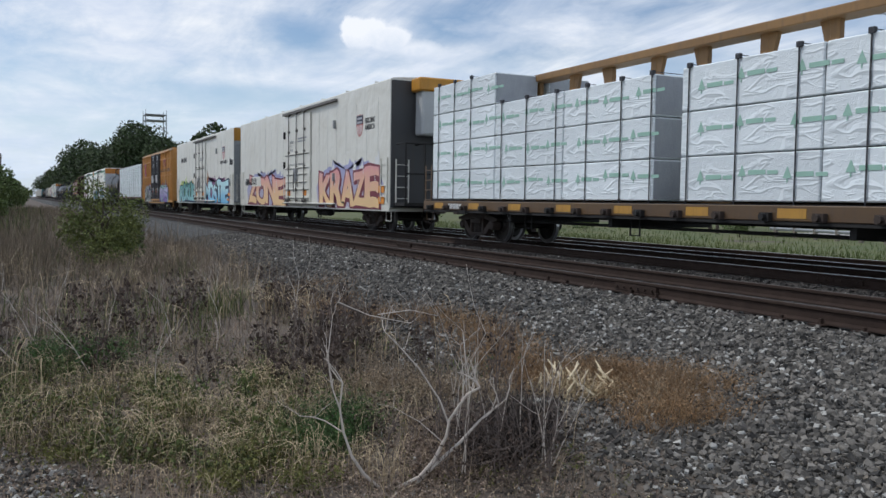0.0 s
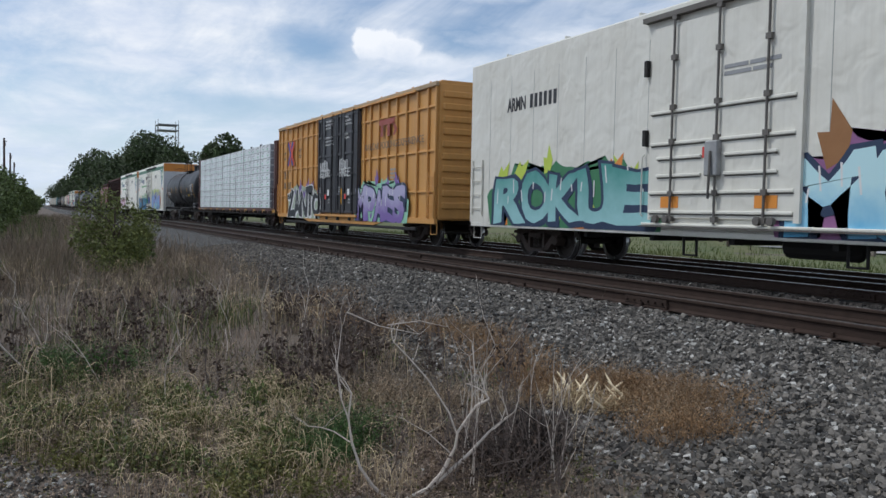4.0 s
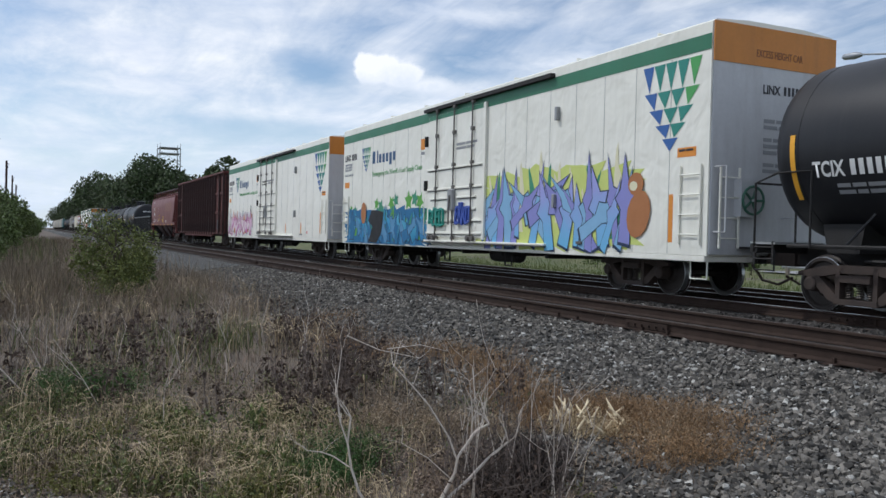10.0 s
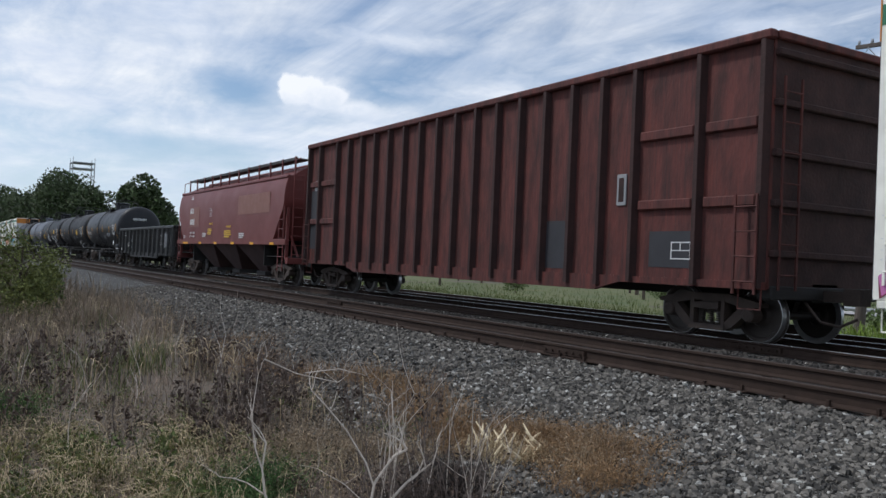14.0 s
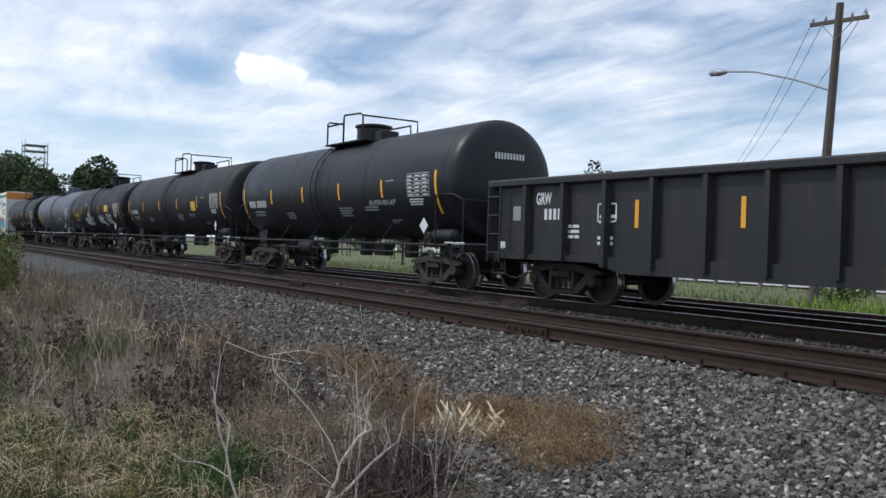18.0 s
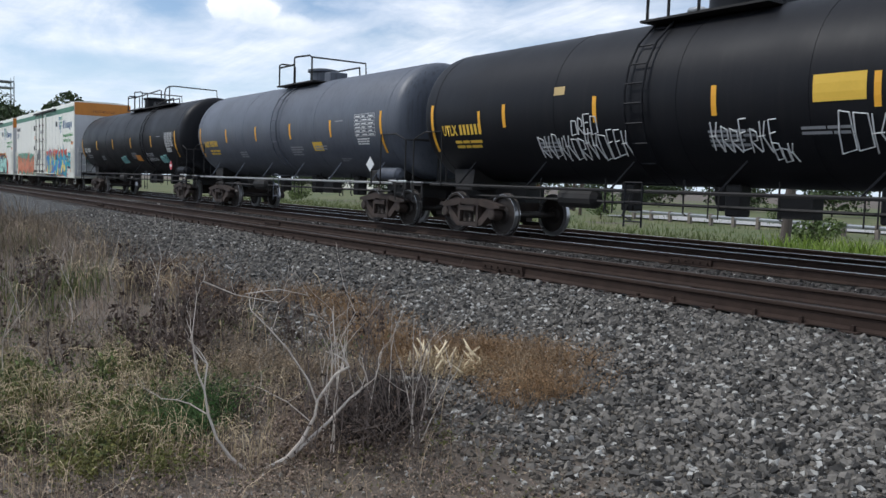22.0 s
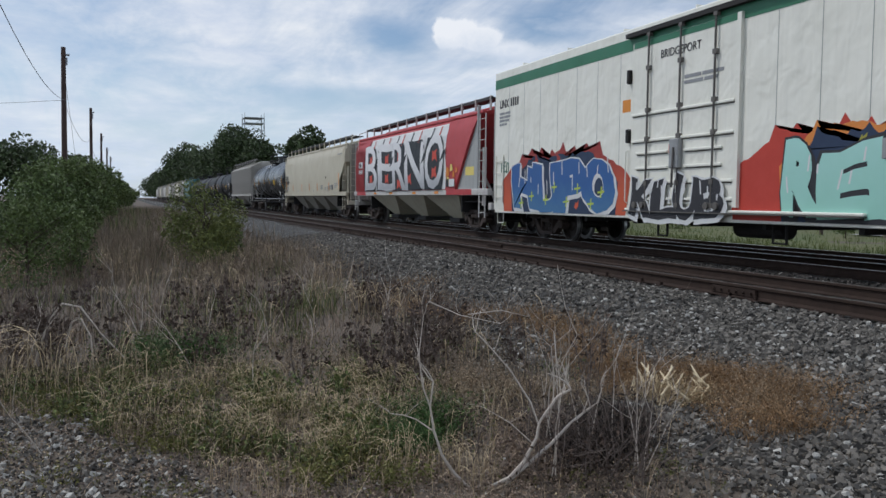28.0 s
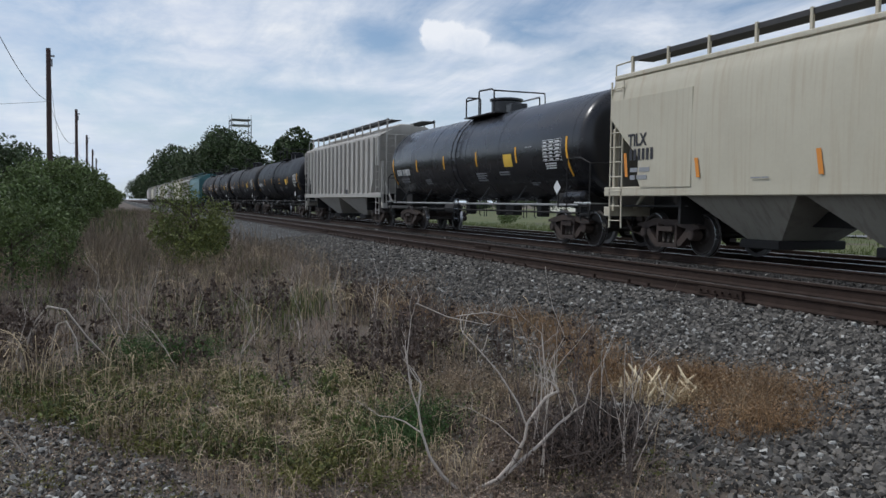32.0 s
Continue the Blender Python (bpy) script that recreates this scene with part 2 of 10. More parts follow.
def lathe(bm, prof, axis="x", n=32, centre=(0, 0, 0)):
    """Turns (along, radius) pairs about an axis."""
    c = Vector(centre)
    rings = []
    for t, r in prof:
        ring = []
        for j in range(n):
            a = 2 * math.pi * j / n
            q = (t, r * math.cos(a), r * math.sin(a)) if axis == "x" else ((r * math.cos(a), t, r * math.sin(a)) if axis == "y" else (r * math.cos(a), r * math.sin(a), t))
            ring.append(bm.verts.new(c + Vector(q)))
        rings.append(ring)
    for a, b in zip(rings, rings[1:]):
        for j in range(n):
            bm.faces.new((a[j], a[(j + 1) % n], b[(j + 1) % n], b[j]))
    bm.faces.new(rings[0][::-1])
    bm.faces.new(rings[-1])
    bmesh.ops.recalc_face_normals(bm, faces=bm.faces[:])
    return bm


def letters(text, size, bold=0.0, thick=0.003, align="LEFT", spacing=1.0, shear=0.0):
    """Built-in-font lettering as a bmesh in the xz plane that faces -y, baseline at z = 0."""
    cu = bpy.data.curves.new("text", "FONT")
    cu.body, cu.size, cu.offset, cu.extrude, cu.align_x, cu.space_character, cu.shear = text, size, bold, thick, align, spacing, shear
    cu.resolution_u = 3
    ob = bpy.data.objects.new("text", cu)
    me = bpy.data.meshes.new_from_object(ob)
    bm = bmesh.new()
    bm.from_mesh(me)
    bpy.data.objects.remove(ob)
    bpy.data.curves.remove(cu)
    bpy.data.meshes.remove(me)
    bmesh.ops.transform(bm, matrix=Matrix.Rotation(radians(90), 4, "X"), verts=bm.verts)
    return bm


def stuff_mesh(name, verts, faces, mat, label, category, mats=None, idx=None):
    me = bpy.data.meshes.new(name)
    me.from_pydata(verts, [], faces)
    for q in (mats or [mat]):
        me.materials.append(q)
    if idx is not None:
        me.polygons.foreach_set("material_index", idx)
    me.update()
    ob = new(name, me)
    return tagged(ob, label, category, kind="stuff")


# ---- ground ----
DIRT = surface("dry_soil", (0.075, 0.058, 0.044), (0.17, 0.138, 0.108), scale=1.3, fine=38, rough=0.95, bump=0.6, amount=0.8)
GRASSY = surface("rough_grassland", (0.065, 0.092, 0.024), (0.14, 0.135, 0.056), scale=0.35, fine=9, rough=0.95, bump=0.5, amount=0.9)
BALLAST = surface("ballast_bed", (0.022, 0.022, 0.020), (0.060, 0.058, 0.052), scale=16, fine=34, rough=0.9, bump=1.0, amount=0.9, speck=0.5)
STONE = surface("ballast_stone", (0.078, 0.071, 0.061), (0.185, 0.170, 0.147), scale=9, fine=60, rough=0.82, bump=0.3, island=0.85)
DARK_STONE = surface("oily_ballast", (0.026, 0.023, 0.021), (0.075, 0.068, 0.060), scale=9, fine=60, rough=0.85, bump=0.3, island=0.7)
DUSTY = surface("dusty_gravel", (0.10, 0.086, 0.068), (0.215, 0.19, 0.155), scale=9, fine=60, rough=0.9, bump=0.3, island=0.7)
PALE_STONE = surface("pale_stone", (0.34, 0.33, 0.30), (0.52, 0.51, 0.47), scale=9, fine=60, rough=0.85, bump=0.3, island=0.2)
TIE = surface("weathered_tie", (0.050, 0.040, 0.034), (0.12, 0.105, 0.095), scale=3, fine=40, rough=0.9, bump=0.6, stretch=(6, 0.6, 6))
RAIL = surface("rusty_rail", (0.045, 0.029, 0.022), (0.026, 0.018, 0.015), scale=5, fine=50, rough=0.8, bump=0.2, spec=0.2)
RAILTOP = surface("worn_rail_head", (0.62, 0.62, 0.63), (0.50, 0.49, 0.49), scale=4, fine=40, rough=0.30, metal=0.6, bump=0.05)
DULLTOP = surface("dull_rail_head", (0.085, 0.066, 0.056), (0.055, 0.042, 0.036), scale=4, fine=40, rough=0.55, metal=0.3, bump=0.1)


def ground_z(x, y):
    """Height of the soil: a low verge, a shoulder up to the tracks, a field lower on the far side."""
    z = -0.55
    if y > 19.5:
        z = -0.55 - min(1.0, (y - 19.5) / 12) * 0.35
    if -14 < x < 4 and -4 < y < 6:
        z += 0.05 * noise.noise(Vector((x * 0.7, y * 0.7, 0))) + 0.02 * noise.noise(Vector((x * 2.7, y * 2.7, 3)))
    return z


def grid_sheet(name, xs, ys, zf, mat, label, category, parent=None):
    verts = [(x, y, zf(x, y)) for y in ys for x in xs]
    w = len(xs)
    faces = [(j * w + i, j * w + i + 1, (j + 1) * w + i + 1, (j + 1) * w + i) for j in range(len(ys) - 1) for i in range(w - 1)]
    me = bpy.data.meshes.new(name)
    me.from_pydata(verts, [], faces)
    me.materials.append(mat)
    me.shade_smooth()
    return tagged(new(name, me), label, category, kind="structure")


def steps(*stops):
    out = []
    for (a, b, d) in stops:
        k = max(1, round((b - a) / d))
        out += [a + (b - a) * i / k for i in range(k)]
    return out + [stops[-1][1]]


GX = steps((-2500, -400, 300), (-400, -60, 20), (-60, -16, 4), (-16, 4, 0.25), (4, 40, 6), (40, 400, 60), (400, 2500, 350))
GY = steps((-2500, -300, 300), (-300, -20, 40), (-20, -4, 2), (-4, 7, 0.25), (7, 20, 3), (20, 60, 4), (60, 400, 40), (400, 2500, 350))
ground = grid_sheet("ground", GX, GY, ground_z, DIRT, "dry brown soil under weeds beside the railway", "ground")
FX, FY = steps((-420, -80, 40), (-80, 40, 5), (40, 420, 60)), steps((19.6, 40, 2), (40, 150, 12))
field = grid_sheet("grass_field", FX, FY, lambda x, y: ground_z(x, y) + 0.02 + 0.06 * noise.noise(Vector((x * 0.3, y * 0.3, 0))), GRASSY,
                   "rough green and straw grassland beyond the tracks", "grass field")

BED_Z = -0.195


def toe(x):
    """Edge of the ballast towards the camera's side."""
    return 3.5 + 0.35 * noise.noise(Vector((x * 0.35, 0, 7))) + 0.15 * noise.noise(Vector((x * 1.3, 0, 2))) + max(0.0, min(1.0, (-x - 5) / 20)) * 1.7


def bed_z(x, y):
    """Top of the ballast: level under the sleepers, sloping to the toe."""
    if y > 18.9:
        return BED_Z - (y - 18.9) * 0.42
    if y >= 7.0:
        return BED_Z
    z = BED_Z - (7.0 - y) * 0.115
    t = toe(x)
    if y < t + 0.5:
        z -= (t + 0.5 - y) * 0.16
    return z + 0.015 * noise.noise(Vector((x * 2.2, y * 2.2, 5)))


BX = steps((-600, -60, 30), (-60, -16, 2), (-16, 4, 0.25), (4, 30, 2), (30, 600, 60))
BY = steps((2.75, 7.0, 0.25), (7.0, 18.9, 1.5), (18.9, 20.2, 0.4))
bed = grid_sheet("ballast_bed", BX, BY, bed_z, BALLAST, "grey crushed-stone ballast bed of the railway", "ballast")


# ---- rails and sleepers ----
def rail_mesh():
    prof = [(-0.075, -0.18), (0.075, -0.18), (0.075, -0.165), (0.012, -0.14), (0.010, -0.05), (0.036, -0.035), (0.037, -0.008), (0.030, -0.001),
            (-0.030, -0.001), (-0.037, -0.008), (-0.036, -0.035), (-0.010, -0.05), (-0.012, -0.14), (-0.075, -0.165)]
    return prism(bmesh.new(), prof, -600, 600)


def build_track(yc, z, name, tops, label, tie_range):
    track = tagged(new(name), label, "railway track", "parallel tracks", "structure")
    track.location = (0, yc, z)
    for side, top in zip((-1, 1), tops):
        r = part("rail", rail_mesh(), RAIL, track, "rust-brown steel rail", pose(0, side * 0.755, 0))
        part("rail_head", boxes((-600, 600, -0.028, 0.028, -0.004, 0.003)), top, r)
        bars = None
        for i, x in enumerate((-33, -9.5) if side < 0 else (-21,)):
            bm = boxes((x - 0.45, x + 0.45, -0.055, -0.014, -0.145, -0.05))
            for k in range(6):
                rod(bm, [(x - 0.38 + k * 0.152, -0.085, -0.1), (x - 0.38 + k * 0.152, -0.05, -0.1)], 0.018)
            part("joint_bar", bm, RAIL, r)
    tie = soft_box(-0.115, 0.115, -1.3, 1.3, -0.36, -0.183, 0.012)
    first = None
    rnd = random.Random(round(yc * 10))
    for i in range(*tie_range):
        m = pose(i * 0.53 + rnd.uniform(-0.04, 0.04), rnd.uniform(-0.09, 0.09), rnd.uniform(-0.03, 0.0), 0, 0, rnd.uniform(-1.2, 1.2))
        first = again(first, track, m) if first else part("tie", tie, TIE, track, "weathered wooden sleeper", m)
    return track


near_track = build_track(8.58, 0.015, "near_track", (DULLTOP, DULLTOP), "empty near track with rust-brown rails on weathered sleepers", (-80, 16))
main_track = build_track(12.75, 0.0, "main_track", (RAILTOP, RAILTOP), "main track with bright worn rail heads under the train", (-60, 16))
far_track = build_track(16.35, -0.07, "far_track", (RAILTOP, RAILTOP), "far track with bright worn rail heads", (-60, 16))


def spikes(track, z):
    """Plates and spikes along the near rail."""
    bm = bmesh.new()
    rnd = random.Random(4)
    for i in range(-60, 12):
        x = i * 0.53
        for dy in (-0.83, -0.68):
            if rnd.random() < 0.85:
                box(bm, x - 0.012, x + 0.02, dy - 0.02, dy + 0.02, -0.18, -0.135 + rnd.uniform(-0.01, 0.03))
        box(bm, x - 0.09, x + 0.09, -0.93, -0.58, -0.186, -0.176)
    part("tie_plates_and_spikes", bm, RAIL, track, "rusty tie plates with raised spikes")["kind"] = "stuff"


spikes(near_track, 0)


# ---- the train ----
TRACK_Y = 12.75
MOVING = []


def travelled(t):
    """Metres that the train has gone since 16 s."""
    return 11.789 * (t - 16) - 0.00663 * (t - 16) ** 2


BLACK = surface("underframe_black", (0.012, 0.0115, 0.0115), (0.025, 0.022, 0.02), scale=2, fine=30, rough=0.75, bump=0.2)
FRAME_RUST = surface("rusty_casting", (0.055, 0.038, 0.03), (0.028, 0.023, 0.021), scale=3, fine=30, rough=0.85, bump=0.3)
WHEEL = surface("wheel_steel", (0.03, 0.024, 0.021), (0.055, 0.045, 0.04), scale=3, fine=25, rough=0.6, metal=0.3, bump=0.1)
TREAD = surface("worn_tread", (0.45, 0.45, 0.46), (0.33, 0.32, 0.32), scale=4, fine=30, rough=0.3, metal=0.9, bump=0.03)
SPRING = surface("spring_steel", (0.09, 0.075, 0.065), (0.05, 0.045, 0.04), scale=4, fine=40, rough=0.6, metal=0.4)
WHITE_INK = flatcol("white_stencil", (0.72, 0.73, 0.72))
BLACK_INK = flatcol("black_stencil", (0.03, 0.03, 0.035))
GREY_INK = flatcol("faded_stencil", (0.30, 0.31, 0.32))
YELLOW_TAPE = flatcol("yellow_reflector", (0.85, 0.42, 0.03))
ORANGE_TAPE = flatcol("orange_reflector", (0.75, 0.28, 0.04))
YELLOW_INK = flatcol("yellow_stencil", (0.78, 0.50, 0.06))
RED_INK = flatcol("red_label", (0.62, 0.06, 0.05))

PROTO = {}


def wheelset_mesh():
    bm = bmesh.new()
    lathe(bm, [(-0.95, 0.06), (-0.88, 0.075), (0.88, 0.075), (0.95, 0.06)], "y", 10)
    for s in (-1, 1):
        prof = [(-0.83, 0.10), (-0.83, 0.16), (-0.775, 0.20), (-0.765, 0.36), (-0.815, 0.39), (-0.815, 0.440), (-0.812, 0.452), (-0.72, 0.460), (-0.70, 0.490), (-0.685, 0.490), (-0.68, 0.39), (-0.735, 0.36), (-0.745, 0.20), (-0.70, 0.16), (-0.70, 0.10)]
        lathe(bm, [(y * -s, r) for y, r in prof], "y", 28)
    bm.normal_update()
    for f in bm.faces:
        c = f.calc_center_median()
        r = math.hypot(c.x, c.z)
        f.material_index = 1 if (r > 0.44 and abs(f.normal.y) < 0.7) or 0.436 < r < 0.46 else 0
    return bm


def truck_parts():
    """Two bolstered side frames, springs and two wheelsets, built once."""
    if PROTO:
        return PROTO
    b = soft_box(-0.2, 0.2, -1.05, 1.05, 0.48, 0.74, 0.03)
    box(b, -0.16, 0.16, -0.35, 0.35, 0.72, 0.86)
    PROTO["bolster"] = b
    f = bmesh.new()
    plate(f, [(-1.13, 0.60), (-1.13, 0.66), (-0.95, 0.70), (-0.45, 0.79), (0.45, 0.79), (0.95, 0.70), (1.13, 0.66), (1.13, 0.60), (0.72, 0.585), (0.33, 0.66), (-0.33, 0.66), (-0.72, 0.585)], -1.1, -0.92)
    plate(f, [(-0.98, 0.60), (-0.72, 0.60), (-0.36, 0.29), (-0.36, 0.17), (-0.52, 0.22)], -1.1, -0.92)
    plate(f, [(0.98, 0.60), (0.72, 0.60), (0.36, 0.29), (0.36, 0.17), (0.52, 0.22)], -1.1, -0.92)
    plate(f, [(-0.40, 0.16), (0.40, 0.16), (0.38, 0.25), (-0.38, 0.25)], -1.13, -0.88)
    for s in (-1, 1):
        plate(f, [(s * 0.30, 0.25), (s * 0.38, 0.25), (s * 0.38, 0.70), (s * 0.30, 0.70)], -1.11, -0.91)
        lathe(f, [(-1.14, 0.09), (-1.12, 0.12), (-0.9, 0.13), (-0.88, 0.1)], "y", 12, (s * 0.875, 0, 0.46))
    plate(f, [(-0.28, 0.52), (0.28, 0.52), (0.28, 0.63), (-0.28, 0.63)], -1.16, -0.9)
    PROTO["frame"] = f
    sp = bmesh.new()
    rod(sp, [(0.056 * math.cos(k * 0.785), 0.056 * math.sin(k * 0.785), 0.255 + k * 0.0048) for k in range(56)], 0.013, 5)
    PROTO["spring"] = sp
    PROTO["wheelset"] = wheelset_mesh()
    return PROTO


WHEELSETS = []
TRUCKS = []


def add_truck(car, x, mat):
    if not TRUCKS:
        p = truck_parts()
        tr = part("truck", p["bolster"], FRAME_RUST, car, "rusty cast-steel truck", pose(x, 0, 0))
        a = part("side_frame", p["frame"], FRAME_RUST, tr)
        s = part("spring", p["spring"], SPRING, tr, m=pose(-0.19, -1.0, 0), smooth=True)
        w = part("wheelset", p["wheelset"], WHEEL, tr, smooth=True)
        w.data.materials.append(TREAD)
        TRUCKS.extend((tr, a, s, w))
        a2 = again(a, tr, pose(0, 0, 0, 0, 0, 180))
        springs = [s]
    else:
        tr = again(TRUCKS[0], car, pose(x, 0, 0), "rusty cast-steel truck")
        again(TRUCKS[1], tr, pose(0, 0, 0))
        again(TRUCKS[1], tr, pose(0, 0, 0, 0, 0, 180))
        again(TRUCKS[2], tr, pose(-0.19, -1.0, 0))
        w = again(TRUCKS[3], tr, Matrix())
    for dx in (0, 0.19):
        again(TRUCKS[2], tr, pose(dx, -1.0, 0))
    for i, dx in enumerate((-0.875, 0.875)):
        q = w if i == 0 else again(TRUCKS[3], tr, Matrix())
        q.matrix_parent_inverse = pose(dx, 0, 0.46)
        WHEELSETS.append(q)
    return tr


def coupler(car, x, s):
    bm = boxes((-0.1, 0.55, -0.09, 0.09, 0.74, 0.92), (0.5, 0.78, -0.16, 0.14, 0.70, 0.97))
    rod(bm, [(-0.05, -0.35, 0.7), (0.25, -0.38, 0.42), (0.55, -0.3, 0.36), (0.8, -0.22, 0.5)], 0.025)
    part("coupler", bm, FRAME_RUST, car, "rusty knuckle coupler with air hose", pose(x, 0, 0, 0, 0, 0 if s > 0 else 180))


def ladder(car, x, y, z0, z1, mat, w=0.42, n=5, name="ladder", along="x"):
    bm = bmesh.new()
    m = pose(x, y, 0, 0, 0, 0 if along == "x" else 90)
    for s in (-1, 1):
        box(bm, s * w / 2 - 0.02, s * w / 2 + 0.02, -0.05, -0.02, z0, z1)
    for i in range(n):
        z = z0 + (z1 - z0) * (i + 0.5) / n
        rod(bm, [(-w / 2, -0.05, z), (w / 2, -0.05, z)], 0.014, 5)
    return part(name, bm, mat, car, m=m)


def stirrup(car, x, z, mat, y=-1.5):
    part("sill_step", rods(0.018, [(-0.22, 0, 0), (-0.22, 0, -0.34), (0.22, 0, -0.34), (0.22, 0, 0)], n=5), mat, car, m=pose(x, y, z))


def start_car(name, label, x0, x1, category, truck_in=2.3, truck_mat=None, sill=True):
    car = tagged(new(name), label, category, "freight cars of the train")
    car.location = ((x0 + x1) / 2, TRACK_Y, 0)
    h = (x1 - x0) / 2
    for s in (-1, 1):
        add_truck(car, s * (h - truck_in), truck_mat)
        coupler(car, s * (h - 0.05), s)
    if sill:
        part("centre_sill", boxes((-h, h, -0.32, 0.32, 0.72, 1.02)), BLACK, car)
    MOVING.append((car, (x0 + x1) / 2, TRACK_Y, 0))
    return car, h


def words(car, text, x, z, size, mat, y=-1.606, bold=0.0, name="stencil", label="", width=None, shear=0.0, align="LEFT", m=None):
    bm = letters(text, size, bold, 0.002, align, 1.0, shear)
    if width:
        xs = [v.co.x for v in bm.verts]
        k = width / (max(xs) - min(xs))
        bmesh.ops.scale(bm, vec=(k, 1, 1), verts=bm.verts)
    part(name, bm, mat, car, label, m if m is not None else pose(x, y, z))


def bars(car, x, z, rows, mat, y=-1.606, unit=0.1, name="stencil_block", label="", m=None, lead=1.7):
    """Unreadable stencilling: rows of word lengths become short bars."""
    bm = bmesh.new()
    for i, row in enumerate(rows):
        a = 0.0
        zz = -i * unit * lead
        for w in row:
            if w > 0:
                box(bm, a, a + w * unit, -0.002, 0.002, zz, zz + unit)
            a += abs(w) * unit + unit * 0.6
    part(name, bm, mat, car, label, m if m is not None else pose(x, y, z))["kind"] = "stuff"


def glyph_widths(text, digits_n, size):
    return len(text) * size * 0.66, digits_n * size * 0.62


def block_mark(car, x, z, size, text, digits_n, mat, y=-1.606, m=None, name="reporting_mark"):
    """A car's lettered mark, with its number as slim bars."""
    at = m if m is not None else pose(x, y, z)
    a = 0.0
    if isinstance(text, str):
        lw, dw = glyph_widths(text, digits_n, size)
        bm = letters(text, size * 1.38, 0.012 * size / 0.3, 0.002)
        xs = [v.co.x for v in bm.verts]
        bmesh.ops.scale(bm, vec=(lw / (max(xs) - min(xs)), 1, 1), verts=bm.verts)
        part(name, bm, mat, car, "", at)
        a = lw + size * 0.5
    else:
        digits_n += text
    bm = bmesh.new()
    for i in range(digits_n):
        box(bm, a + size * 0.08, a + size * 0.46, -0.002, 0.002, 0, size)
        a += size * 0.62
    if digits_n:
        part("number_mark", bm, mat, car, "", at)["kind"] = "stuff"
    else:
        bm.free()


def patch(car, x0, x1, z0, z1, mat, y=-1.604, name="label_plate", label=""):
    part(name, boxes((x0, x1, y, y + 0.004, z0, z1)), mat, car, label)


def spiky(x0, x1, z0, z1, seed, n=26, rough=0.30, floor=None):
    """A ragged closed outline round a box, as a sprayed cloud has."""
    rnd = random.Random(seed)
    cx, cz, rx, rz = (x0 + x1) / 2, (z0 + z1) / 2, (x1 - x0) / 2, (z1 - z0) / 2
    pts = []
    for i in range(n):
        a = 2 * math.pi * i / n
        c, s = math.cos(a), math.sin(a)
        k = 1 / max(abs(c), abs(s)) ** 0.8
        k *= 1 + rnd.uniform(-rough, rough) * 0.5 + (rough * 0.45 if i % 2 else -rough * 0.25)
        z = cz + rz * s * k
        if floor is not None:
            z = max(z, floor)
        pts.append((cx + rx * c * min(k, 1.25 * k), z))
    return pts


def cloud(x0, x1, z0, z1, seed, grow=1.0, floor=None):
    """A sprayed background: a low broad shape with small uneven puffs and a few points along its top."""
    rnd = random.Random(seed * 7 + 1)
    w = (x1 - x0) * 0.5 * (0.04 + (grow - 1.0))
    n = 46
    top, z = [], 0.0
    for i in range(n + 1):
        t = i / n
        edge = min(1.0, 3.5 * min(t, 1 - t) + 0.25)
        puff = 0.10 * abs(math.sin(t * 14 + seed)) + 0.05 * abs(math.sin(t * 37 + seed * 2))
        tip = rnd.uniform(0.0, 0.16) if i % 4 == 1 else 0.0
        top.append((x0 - w + (x1 - x0 + 2 * w) * t, z0 + (z1 - z0) * (edge ** 0.5 * (1.02 + puff) + tip * edge)))
    base = (floor if floor is not None else z0) - 0.0
    bottom = [(x1 + w * 0.6, base), ((x0 + x1) / 2, base), (x0 - w * 0.6, base)]
    return top + bottom


def sheet(bm, pts, y, m=None):
    """A thin painted area from an (x, z) outline that is star-shaped about its middle."""
    cx, cz = sum(p[0] for p in pts) / len(pts), sum(p[1] for p in pts) / len(pts)
    c = bm.verts.new((cx, y, cz))
    v = [bm.verts.new((x, y, z)) for x, z in pts]
    for i in range(len(v)):
        bm.faces.new((c, v[i], v[(i + 1) % len(v)]))
    return bm


